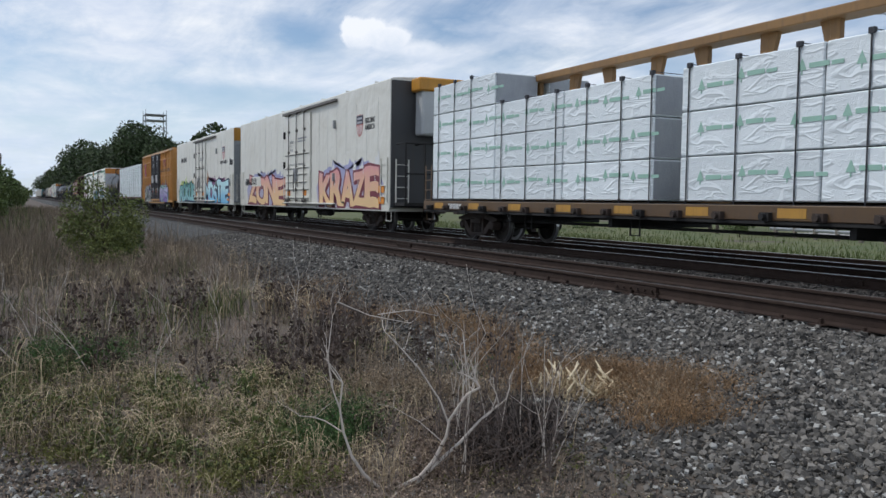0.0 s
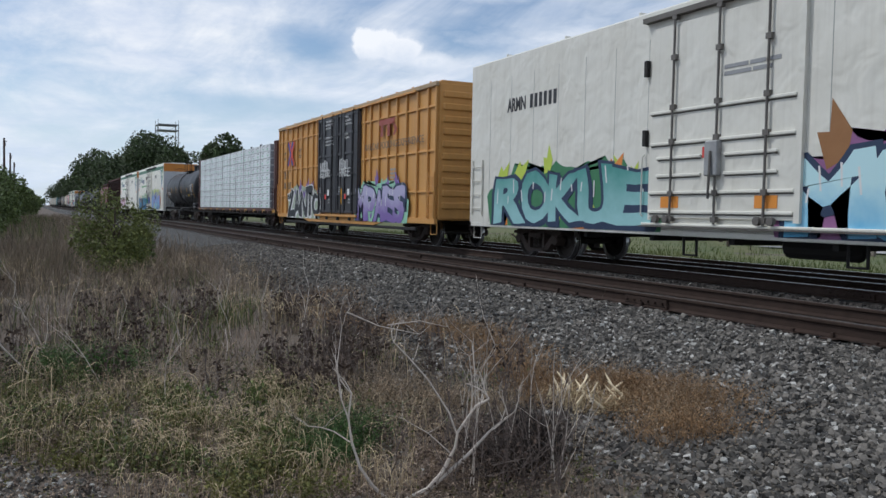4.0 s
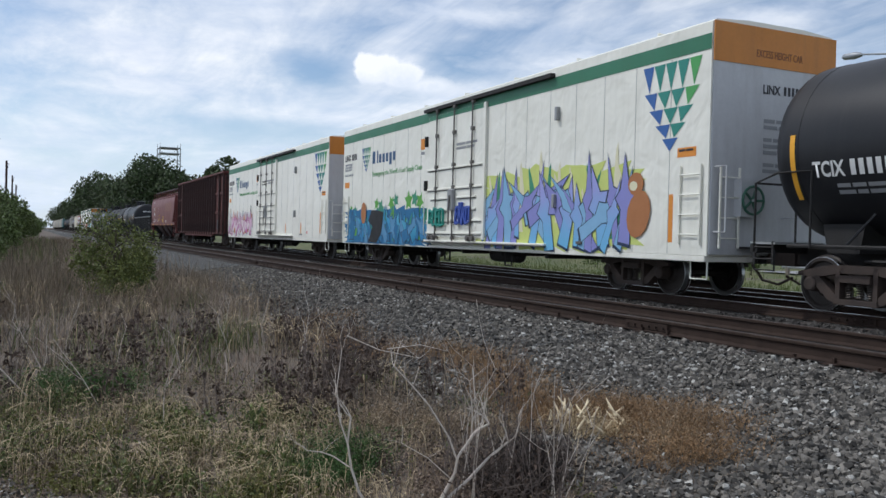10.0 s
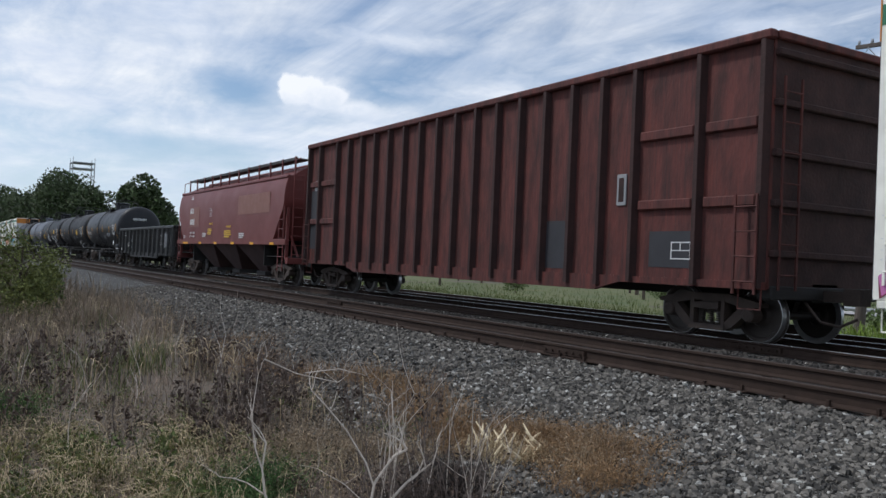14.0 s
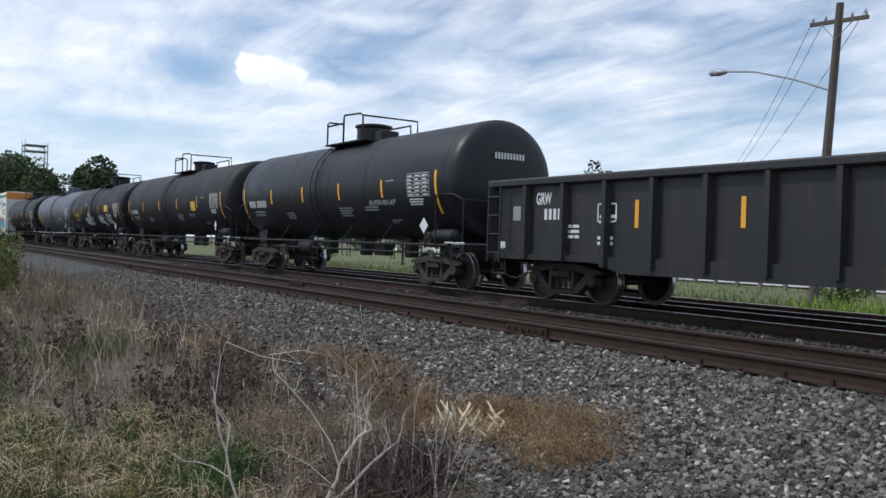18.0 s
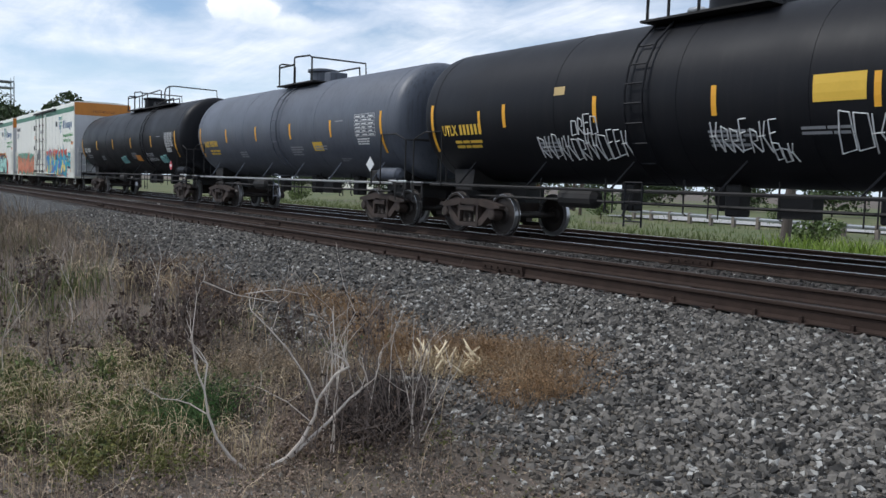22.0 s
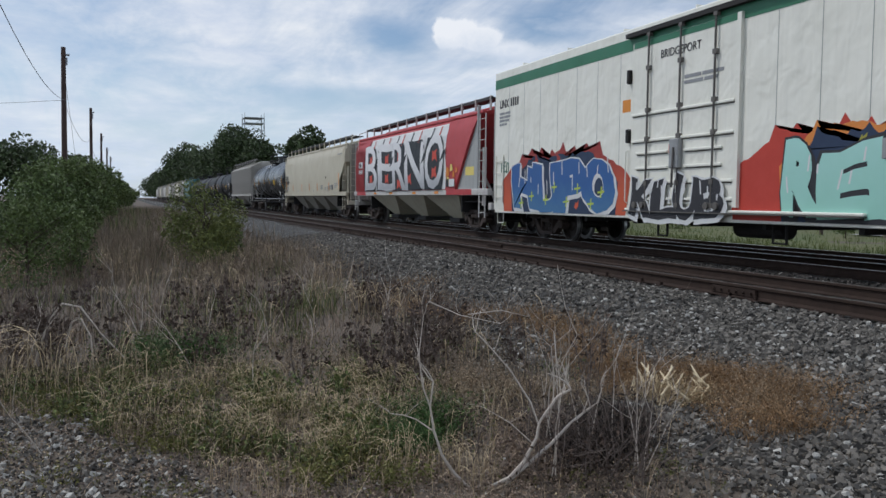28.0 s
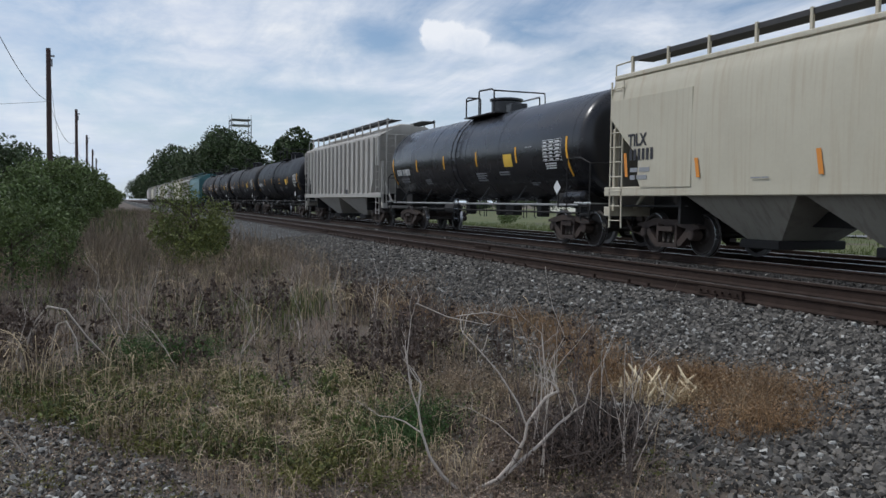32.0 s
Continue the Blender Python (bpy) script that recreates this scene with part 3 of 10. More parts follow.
def graffiti(car, text, x0, x1, z0, z1, fill, outline, halo, y=-1.606, seed=1, accents=(), bold=0.05, wild=0.10, outline_w=0.05, halo_grow=1.12, floor=None, curve=None):
    """Sprayed lettering: a ragged cloud, dark outlined letters, faded fill and stray shapes."""
    rnd = random.Random(seed)
    g = None
    wrap = curve or (lambda p: p)

    def finish(bm, name, mat, yy, label=""):
        for v in bm.verts:
            v.co.y = yy + max(-0.003, min(0.0, v.co.y))
            v.co = wrap(v.co)
        bmesh.ops.recalc_face_normals(bm, faces=bm.faces[:])
        for f in bm.faces:
            if f.normal.y > 0:
                f.normal_flip()
        return part(name, bm, mat, car, label)

    if halo:
        bm = sheet(bmesh.new(), cloud(x0, x1, z0, z1, seed, halo_grow, floor), 0)
        finish(bm, "graffiti_cloud", halo, y)
    for k, (mat, count, size) in enumerate(accents):
        bm = bmesh.new()
        for i in range(count):
            ax = x0 + (x1 - x0) * (i + rnd.uniform(0.1, 0.9)) / count
            az = rnd.choice((z0, z1)) + rnd.uniform(-0.25, 0.2) * (z1 - z0)
            s = size * rnd.uniform(0.5, 1.3)
            tilt = rnd.uniform(-0.8, 0.8)
            pts = [(-0.5, -0.5), (0.15, -0.45), (0.5, 0.1), (0.25, 1.1), (-0.1, 0.35), (-0.45, 0.5)]
            pts = [(ax + s * (a * math.cos(tilt) - b * math.sin(tilt)), max(floor if floor is not None else -9, az + s * (a * math.sin(tilt) + b * math.cos(tilt)))) for a, b in pts]
            sheet(bm, pts, -0.00015 * i)
        finish(bm, "graffiti_flash", mat, y - 0.003 - 0.002 * k)["kind"] = "stuff"
    # each letter is squeezed, tilted and bowed by itself, and overlaps its neighbours
    forms = []
    cuts = [0.0]
    for ch in text:
        cuts.append(cuts[-1] + rnd.uniform(0.85, 1.15) * (0.55 if ch == "I" else 1.0))
    for i, ch in enumerate(text):
        forms.append((ch, cuts[i] / cuts[-1], cuts[i + 1] / cuts[-1], rnd.uniform(-0.10, 0.14), rnd.uniform(-0.05, 0.04), rnd.uniform(-0.08, 0.03), rnd.uniform(-0.3, 0.3)))
    for name, b, mat, dy in (("graffiti_outline", bold + outline_w, outline, -0.009), ("graffiti_shade", bold + outline_w, outline, -0.0075), ("graffiti_letters", bold, fill, -0.013)):
        for i, (ch, u0, u1, tilt, low, high, bow) in enumerate(forms):
            plain = letters(ch, 1.0, bold, 0.0)
            xs, zs = [v.co.x for v in plain.verts], [v.co.z for v in plain.verts]
            bb = (min(xs), max(xs), min(zs), max(zs))
            plain.free()
            bm = letters(ch, 1.0, b, 0.0)
            bmesh.ops.subdivide_edges(bm, edges=[e for e in bm.edges if e.calc_length() > 0.22], cuts=2)
            for v in bm.verts:
                u, w = (v.co.x - bb[0]) / (bb[1] - bb[0]), (v.co.z - bb[2]) / (bb[3] - bb[2])
                u = -0.09 + 1.18 * u + tilt * (w - 0.5) + bow * (w - 0.5) ** 2 * (1 if i % 2 else -1)
                w = low + w * (1 + high - low) + 0.05 * math.sin((u + i) * 2.6 + seed) * (0.4 + w)
                q = Vector((u * 1.6 + i * 3, w * 1.5, seed))
                u, w = u + wild * 0.8 * noise.noise(q), w + wild * 0.9 * noise.noise(q + Vector((9, 0, 0)))
                v.co.x, v.co.z = x0 + (x1 - x0) * (u0 + (u1 - u0) * u), z0 + (z1 - z0) * w
                if name == "graffiti_shade":
                    v.co.x, v.co.z = v.co.x + 0.06, v.co.z - 0.07
                if floor is not None:
                    v.co.z = max(v.co.z, floor)
            finish(bm, {"graffiti_letters": "graffiti_letter"}.get(name, name), mat, y + dy - 0.0004 * i, "")
    bm = bmesh.new()
    for i in range(len(text) * 3):
        a, b = x0 + (x1 - x0) * (i + rnd.uniform(0.2, 0.8)) / (len(text) * 3), z0 + (z1 - z0) * rnd.uniform(0.45, 0.95)
        l, t = (z1 - z0) * rnd.uniform(0.06, 0.16), rnd.uniform(-0.5, 0.5)
        sheet(bm, [(a - 0.02, b - l), (a + 0.02, b - l), (a + t * l + 0.025, b + l), (a + t * l - 0.015, b + l)], 0)
    finish(bm, "graffiti_glint", MATS["white_stencil"], y - 0.0145)["kind"] = "stuff"
    return g


def scribble(car, x, z, w, h, n, mat, y, seed, r=0.014, curve=None):
    """A handwritten tag as thin sprayed lines: an upright, a bow and a cross stroke for each sign."""
    rnd = random.Random(seed)
    bm = bmesh.new()
    cw = w / n

    def stroke(pts):
        out = []
        for p, q in pts:
            v = Vector((p, y, q))
            out.append(curve(v) if curve else v)
        rod(bm, out, r, 4)

    for i in range(n):
        ax, az = x + cw * i, z + rnd.uniform(-0.08, 0.08) * h
        hh, sl = h * rnd.uniform(0.75, 1.05), rnd.uniform(-0.1, 0.3) * cw
        kind = rnd.randrange(4)
        stroke([(ax, az), (ax + sl * 0.5, az + hh * 0.5), (ax + sl, az + hh)])
        if kind == 0:
            stroke([(ax + sl, az + hh), (ax + cw * 0.8, az + hh * 0.85), (ax + cw * 0.75, az + hh * 0.5), (ax + sl * 0.5, az + hh * 0.45), (ax + cw * 0.9, az)])
        elif kind == 1:
            stroke([(ax + sl, az + hh), (ax + cw * 0.85, az + hh * 0.95), (ax + cw * 0.9, az + hh * 0.1), (ax, az)])
        elif kind == 2:
            stroke([(ax, az), (ax + cw * 0.9, az + hh * 0.08)])
            stroke([(ax + sl * 0.6, az + hh * 0.55), (ax + cw * 0.7, az + hh * 0.6)])
            stroke([(ax + sl, az + hh), (ax + cw * 0.95, az + hh * 1.02)])
        else:
            stroke([(ax + cw * 0.8, az + hh), (ax + cw * 0.4, az + hh * 0.5), (ax + cw * 0.95, az - hh * 0.05)])
            stroke([(ax - cw * 0.1, az + hh * 0.5), (ax + cw * 0.6, az + hh * 0.52)])
    part("graffiti_tag", bm, mat, car, "handwritten sprayed tag")["kind"] = "stuff"


def triangles(car, x, z, w, h, mats, y=-1.607):
    """A shield of rows of triangles that point down, its sides drawn in towards the foot."""
    bounds = (0.0, 0.31, 0.51, 0.69, 0.85, 1.0)
    halves = (0.5, 0.47, 0.375, 0.26, 0.135)
    for r in range(5):
        n = 5 - r
        t0, t1 = bounds[r], bounds[r + 1]
        half = w * halves[r]
        nxt = w * (halves[r + 1] if r < 4 else 0.0)
        for i in range(n):
            k = 0 if i == 0 else (2 if i >= n - 1 and r < 2 else min(1, len(mats) - 1))
            a0, a1 = x - half + 2 * half * i / n, x - half + 2 * half * (i + 1) / n
            tip = x - nxt + 2 * nxt * (i + 0.5) / n
            pts = [(a0 + 0.006, z + h * (1 - t0)), (tip, z + h * (1 - t1) + 0.008), (a1 - 0.006, z + h * (1 - t0))]
            bm = bmesh.new()
            bm.faces.new([bm.verts.new((p, 0, q)) for p, q in pts])
            bmesh.ops.recalc_face_normals(bm, faces=bm.faces[:])
            part("emblem_triangle", bm, mats[k], car, m=pose(0, y, 0))


def wordmark(car, x, z, w, h, mat=None):
    """A brand's wordmark as plain blocks of its colour, one a letter."""
    bm = bmesh.new()
    a = x
    for kind in (1, 0.35, 0.62, 0.62, 0.62, 0.62, 0.62):
        k = w / 5.6
        top = h if kind in (1, 0.35) else h * 0.68
        low = -h * 0.28 if len(bm.faces) == 30 else 0.0
        wide = k * (0.62 if kind == 1 else kind * 0.8)
        box(bm, a, a + wide, -0.002, 0.002, z + low, z + top)
        a += k * ((0.9 if kind == 1 else kind) + 0.16)
    part("wordmark_bar", bm, mat or NAVY, car, m=pose(0, -1.607, 0))["kind"] = "stuff"


def wildstyle(car, x0, x1, z0, z1, fills, outline, halo, seed, y=-1.606, n=15, floor=0.8, spikes_mat=()):
    """Tangled pointed letter shapes that cannot be read: outlined shards in several colours over a ragged cloud."""
    rnd = random.Random(seed)

    def flush(bm, name, mat, yy):
        for v in bm.verts:
            v.co.y, v.co.z = yy + v.co.y, max(v.co.z, floor)
            v.co.x = max(x0 - 0.35, min(x1 + 0.35, v.co.x))
        bmesh.ops.recalc_face_normals(bm, faces=bm.faces[:])
        for f in bm.faces:
            if f.normal.y > 0:
                f.normal_flip()
        part(name, bm, mat, car)["kind"] = "stuff"

    cx, hx, hz = (x0 + x1) / 2, (x1 - x0) / 2, (z1 - z0) / 2
    flush(sheet(bmesh.new(), spiky(cx - hx * 1.03, cx + hx * 1.03, z0 - 0.1, z1 + 0.05, seed, 70, 0.22), 0), "graffiti_cloud", halo, y)
    layer = [bmesh.new() for _ in fills]
    dark = bmesh.new()
    for k, mt in enumerate(spikes_mat):
        bm = bmesh.new()
        for i in range(12):
            a = x0 + (x1 - x0) * (i + rnd.uniform(0, 1)) / 12
            b = rnd.uniform(z0, z0 + hz)
            l = hz * rnd.uniform(0.9, 1.7)
            t = rnd.uniform(-0.5, 0.5)
            w = rnd.uniform(0.10, 0.22)
            sheet(bm, [(a - w, b), (a + w, b), (a + t * l + 0.05, b + l), (a + t * l * 0.9 - 0.02, b + l * 0.9)], -0.0001 * i)
        flush(bm, "graffiti_spike", mt, y - 0.003 - 0.001 * k)
    for i in range(n * 2):
        a = x0 + (x1 - x0) * (i // 2 + rnd.uniform(0.2, 0.8)) / n
        l, w = hz * rnd.uniform(0.75, 1.25), rnd.uniform(0.16, 0.34)
        t = rnd.choice((rnd.uniform(-0.35, 0.35), rnd.uniform(0.7, 1.1) * rnd.choice((-1, 1))))
        c = z0 + hz + rnd.uniform(-0.3, 0.25) * hz
        shape = [(-w, -l), (w * 0.4, -l * 1.1), (w * 0.75, -l * 0.1), (w * 1.5, l * 0.25), (w * 0.6, l * 0.35), (w * 0.15, l * 1.15), (-w * 0.5, l * 0.3), (-w * 1.2, l * 0.1), (-w * 0.55, -l * 0.2)]
        ct, st = math.cos(t), math.sin(t)
        for bm, g in ((dark, 1.0), (layer[i % len(fills)], 0.89)):
            sheet(bm, [(a + (p * g) * ct - (q * (0.93 if g < 1 else 1)) * st, c + (p * g) * st + (q * (0.93 if g < 1 else 1)) * ct) for p, q in shape], -0.0004 * i - (0.0002 if g < 1 else 0.0))
    flush(dark, "graffiti_outline", outline, y - 0.007)
    for k, (bm, mt) in enumerate(zip(layer, fills)):
        flush(bm, "graffiti_shard", mt, y - 0.007)


# --- insulated box cars ---
GREEN = paint("stripe_green", (0.035, 0.19, 0.10), streak=0.15)
LOGO_BLUE, LOGO_TEAL, LOGO_GREEN = flatcol("emblem_blue", (0.04, 0.13, 0.38)), flatcol("emblem_teal", (0.03, 0.25, 0.20)), flatcol("emblem_green", (0.08, 0.36, 0.10))
NAVY = flatcol("wordmark_navy", (0.035, 0.10, 0.22))
END_ORANGE = paint("end_orange", (0.62, 0.23, 0.03), streak=0.2)
SEAM = surface("panel_seam", (0.40, 0.41, 0.39), rough=0.7)
ROD_STEEL = surface("grimy_rod", (0.16, 0.15, 0.135), (0.09, 0.08, 0.07), scale=3, fine=30, rough=0.6, metal=0.2)
STEEL = surface("galvanised_rod", (0.36, 0.37, 0.37), (0.24, 0.24, 0.24), scale=3, fine=30, rough=0.5, metal=0.3)


def reefer(x0, x1, label, body, hardware, stripe=None, end_mat=None, end_top=None, ribbed_end=False, door=(-2.0, 1.6), machine=False):
    car, h = start_car("refrigerator_car", label, x0, x1, "refrigerator car", 2.75)
    top = 5.16
    prof = [(-1.6, 0.86), (1.6, 0.86), (1.6, top), (1.5, top + 0.06), (0.7, top + 0.12), (-0.7, top + 0.12), (-1.5, top + 0.06), (-1.6, top)]
    part("body", prism(bmesh.new(), prof, -h, h), body, car)
    part("side_sill", soft_box(-h + 0.05, h - 0.05, -1.6, 1.6, 0.74, 0.858, 0.015), body, car)
    k = int(2 * h / 1.05)
    seam = None
    for i in range(1, k):
        x = -h + 2 * h * i / k
        if not door[0] - 0.1 < x < door[1] + 0.1:
            seam = again(seam, car, pose(x, 0, 0)) if seam else part("panel_seam", boxes((-0.007, 0.007, -1.604, -1.6, 0.88, top - 0.52)), SEAM, car, m=pose(x, 0, 0))
    if stripe:
        for s in (-1, 1):
            part("stripe", boxes((-h + 0.004, h - 0.004, -0.003, 0.003, 4.66, 4.95)), stripe, car, "green stripe under the roof", pose(0, s * 1.606, 0))
    em = end_mat or body
    for s in (-1, 1):
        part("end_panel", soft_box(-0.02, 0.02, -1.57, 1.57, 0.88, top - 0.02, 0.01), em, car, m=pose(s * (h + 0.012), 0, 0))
        if end_top:
            part("end_band", boxes((-0.01, 0.01, -1.58, 1.58, 4.45, top + 0.02)), end_top, car, "orange-yellow band across the top of the end", pose(s * (h + 0.034), 0, 0))
        if ribbed_end:
            for i in range(9):
                part("end_rib", prism(bmesh.new(), [(-1.5, -0.10), (1.5, -0.10), (1.5, 0.0), (-1.5, 0.0)], 0, 0.07), em, car, m=pose(s * (h + 0.03) - (0.07 if s < 0 else 0), 0, 1.35 + i * 0.37))
        ladder(car, s * (h - 0.45), -1.6, 1.06, 2.56, hardware, 0.56, 4)
        part("ladder_plate", boxes((s * (h - 0.45) - 0.3, s * (h - 0.45) + 0.3, -1.603, -1.6, 1.0, 2.6)), hardware, car)
        ladder(car, s * (h + 0.04), -1.2, 1.0, 2.5, hardware, 0.46, 4, along="y") if s < 0 else ladder(car, h + 0.1, -1.2, 1.0, 2.5, hardware, 0.46, 4, along="y")
        stirrup(car, s * (h - 0.3), 0.76, hardware)
        part("end_platform", boxes((-0.12, 0.12, -0.9, 0.9, 1.0, 1.04)), BLACK, car, m=pose(s * (h + 0.16), 0, 0))
    # plug door with its tracks, bars and locking rods
    d0, d1 = door
    dr = part("door", soft_box(d0, d1, -1.655, -1.6, 1.08, 4.80, 0.015), body, car, "plug door with locking rods")
    part("door_post", boxes((d0 - 0.07, d0, -1.63, -1.6, 1.04, 4.8)), hardware, car)
    part("door_post", boxes((d1, d1 + 0.12, -1.68, -1.6, 1.04, 4.8)), hardware, car)
    if stripe:
        part("door_stripe", boxes((d0 + 0.01, d1 - 0.01, -1.662, -1.658, 4.66, 4.79)), stripe, dr)
    for x in (d0 + 0.67, d0 + 1.85, d0 + 3.0):
        bm = rod(bmesh.new(), [(x, -1.71, 0.98), (x, -1.71, 4.92)], 0.024)
        for z in (1.02, 1.5, 2.5, 3.15, 4.1, 4.86):
            box(bm, x - 0.06, x + 0.06, -1.735, -1.65, z, z + 0.1)
        part("locking_rod", bm, ROD_STEEL, dr, "grimy steel locking rod")
    for z, a, b in ((3.13, 0, 1), (2.52, 0, 1), (1.57, 0, 1), (1.2, 0, 1), (2.24, 0.06, 0.4), (2.24, 0.56, 0.9), (1.9, 0.06, 0.4), (1.9, 0.56, 0.9)):
        bar = soft_box(d0 + (d1 - d0) * a, d0 + (d1 - d0) * b, -1.70, -1.655, z - 0.03, z + 0.03, 0.012)
        part("door_bar", bar, hardware, dr)
        # Thin dark strip below each bar, drawn in place of its shadow.
        part("bar_shadow_lip", boxes((d0 + (d1 - d0) * a + 0.02, d0 + (d1 - d0) * b - 0.02, -1.662, -1.656, z - 0.055, z - 0.032)), ROD_STEEL, dr)
    part("door_lock", soft_box(d0 + 1.62, d0 + 1.95, -1.78, -1.65, 1.86, 2.49, 0.02), STEEL, dr)
    part("lock_lever", rods(0.025, [(d0 + 1.8, -1.79, 2.3), (d0 + 1.82, -1.82, 1.9), (d0 + 1.78, -1.8, 1.45)]), ROD_STEEL, dr)
    patch(dr, d0 + 1.46, d0 + 1.6, 2.2, 2.4, RED_INK, -1.664)
    for x in (d0 + 0.35, d0 + 2.75):
        patch(dr, x, x + 0.5, 1.28, 1.5, ORANGE_TAPE if not stripe else hardware, -1.664)
    bars(dr, d0 + 1.95, 3.75, [(8, 5, 4), (9, 6)], GREY_INK, -1.662, 0.07)
    part("door_track_top", boxes((d0 - 0.25, d1 + 3.4, -1.74, -1.6, 4.94, 5.04)), BLACK if stripe else ROD_STEEL, car)
    part("door_track_bottom", soft_box(d0 - 0.2, d1 + 3.2, -1.70, -1.6, 0.93, 0.985, 0.015), hardware, car)
    part("track_lip", boxes((d0 - 0.2, d1 + 3.2, -1.765, -1.61, 0.905, 0.926)), ROD_STEEL, car)
    for x in (d0 + 0.3, d0 + 0.6, d1 - 0.7, d1 - 0.4):
        part("door_roller", lathe(bmesh.new(), [(-0.04, 0.075), (0.04, 0.075)], "y", 12), ROD_STEEL, dr, m=pose(x, -1.74, 1.06))
    part("door_grab", rods(0.015, [(d0 - 0.25, -1.6, 1.1), (d0 - 0.25, -1.66, 1.15), (d0 - 0.25, -1.66, 2.3), (d0 - 0.25, -1.6, 2.35)]), hardware, car)
    for x, z in ((d0 - 0.18, 4.05), (d0 - 0.18, 2.67), (5.2, 4.06), (5.15, 2.0)):
        part("door_stop", soft_box(x - 0.05, x + 0.05, -1.70, -1.6, z - 0.16, z + 0.16, 0.01), BLACK if x < d0 else STEEL, car)
    part("sill_bracket", boxes((6.1, 6.3, -1.66, -1.6, 1.0, 1.06)), ROD_STEEL, car)
    for i in range(-3, 4):
        part("roof_seam", boxes((i * h / 3.6 - 0.02, i * h / 3.6 + 0.02, -1.45, 1.45, top + 0.05, top + 0.14)), body, car)
    # tanks and beams under the floor
    for x in (-4.5, -2.2, 0, 2.2, 4.5):
        part("cross_bearer", boxes((x - 0.06, x + 0.06, -1.4, 1.4, 0.62, 0.76)), BLACK, car)
    part("air_reservoir", lathe(bmesh.new(), [(-0.8, 0.1), (-0.7, 0.2), (0.7, 0.2), (0.8, 0.1)], "x", 12, (1.4, -0.7, 0.62)), BLACK, car)
    for x in (-1.3, 2.4):
        part("brake_beam", rods(0.03, [(x, -1.35, 0.75), (x, -1.35, 0.38), (x + 0.35, -1.35, 0.38), (x + 0.35, -1.35, 0.75)]), BLACK, car)
    return car, h


WHITE_A = paint("reefer_white_aged", (0.72, 0.71, 0.64), (0.62, 0.60, 0.52), streak=0.2, streak_col=(0.30, 0.26, 0.20), dent=0.5, rough=0.42)
WHITE_B = paint("reefer_white_clean", (0.90, 0.885, 0.80), (0.84, 0.825, 0.735), streak=0.10, streak_col=(0.36, 0.36, 0.34), dent=0.5, rough=0.42)
WHITE_C = paint("reefer_white_soiled", (0.86, 0.85, 0.76), (0.77, 0.765, 0.67), streak=0.15, streak_col=(0.34, 0.34, 0.29), dent=0.5, rough=0.42)
# White cars' ends: the shade of that side is mixed into both greys.
END_SHADE = paint("end_grey", (0.58, 0.59, 0.60), streak=0.2)
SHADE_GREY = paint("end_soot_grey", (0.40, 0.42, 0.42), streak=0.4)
END_YELLOW = paint("end_yellow", (0.55, 0.26, 0.03), streak=0.3)

# first aged white car
car2, h = reefer(142.45, 163.9, "aged white insulated boxcar with pink sprayed graffiti", WHITE_A, WHITE_A, None, paint("end_sooty", (0.06, 0.062, 0.065), streak=0.3), None, door=(-1.58, 2.05))
part("end_machinery", soft_box(0.1, 0.7, -0.75, 1.45, 3.3, 4.9, 0.06), paint("unit_white", (0.5, 0.52, 0.52)), car2, "cooling unit with yellow top on the car's end", pose(h, 0, 0))
part("unit_grille", soft_box(0.7, 0.76, -0.3, 1.3, 3.6, 4.5, 0.02), BLACK, car2, m=pose(h, 0, 0))
part("unit_cap", soft_box(0.08, 0.8, -0.9, 1.5, 4.75, 5.2, 0.05), END_YELLOW, car2, m=pose(h, 0, 0))
part("end_cage", rods(0.03, *[[(0.1, y, 1.0), (0.85, y, 1.0), (0.85, y, 3.0), (0.1, y, 3.0)] for y in (-1.4, -0.7, 0.7, 1.4)], [(0.85, -1.4, 2.0), (0.85, 1.4, 2.0)], [(0.85, -1.4, 3.0), (0.85, 1.4, 3.0)]), BLACK, car2, "black end railings", pose(h, 0, 0))
part("end_deck", boxes((0.0, 0.9, -1.45, 1.45, 0.95, 1.05)), BLACK, car2, m=pose(h, 0, 0))
P_PINK = gradient("spray_peach_pink", (0.80, 0.55, 0.28), (0.70, 0.32, 0.33), 1.1, 2.4)
P_MAUVE = gradient("spray_mauve", (0.46, 0.43, 0.52), (0.33, 0.35, 0.58), 1.0, 2.6)
P_PLUM = flatcol("spray_plum", (0.20, 0.04, 0.06))
graffiti(car2, "KRAZE", 3.4, 9.7, 0.85, 2.3, P_PINK, P_PLUM, P_MAUVE, seed=3, floor=0.8, accents=((flatcol("spray_white", (0.75, 0.76, 0.75)), 9, 0.35),))
graffiti(car2, "ZONE", -8.6, -1.75, 0.85, 2.2, P_PINK, P_PLUM, P_MAUVE, seed=8, floor=0.8, accents=((flatcol("spray_lilac", (0.36, 0.36, 0.55)), 9, 0.35),))
patch(car2, -8.05, -6.2, 1.76, 2.26, WHITE_A, -1.6235, "number_patch")
block_mark(car2, -9.45, 1.84, 0.35, "ARMN", 6, BLACK_INK, -1.626)
words(car2, "BUILDING", 8.4, 3.86, 0.27, BLACK_INK, width=0.95, bold=0.004)
words(car2, "AMERICA", 8.4, 3.62, 0.27, BLACK_INK, width=0.95, bold=0.004)
words(car2, "OPENING", -0.9, 3.62, 0.16, GREY_INK, -1.662)
words(car2, "H 11-3", -0.9, 3.44, 0.16, GREY_INK, -1.662)
words(car2, "W 12-0", -0.9, 3.26, 0.16, GREY_INK, -1.662)
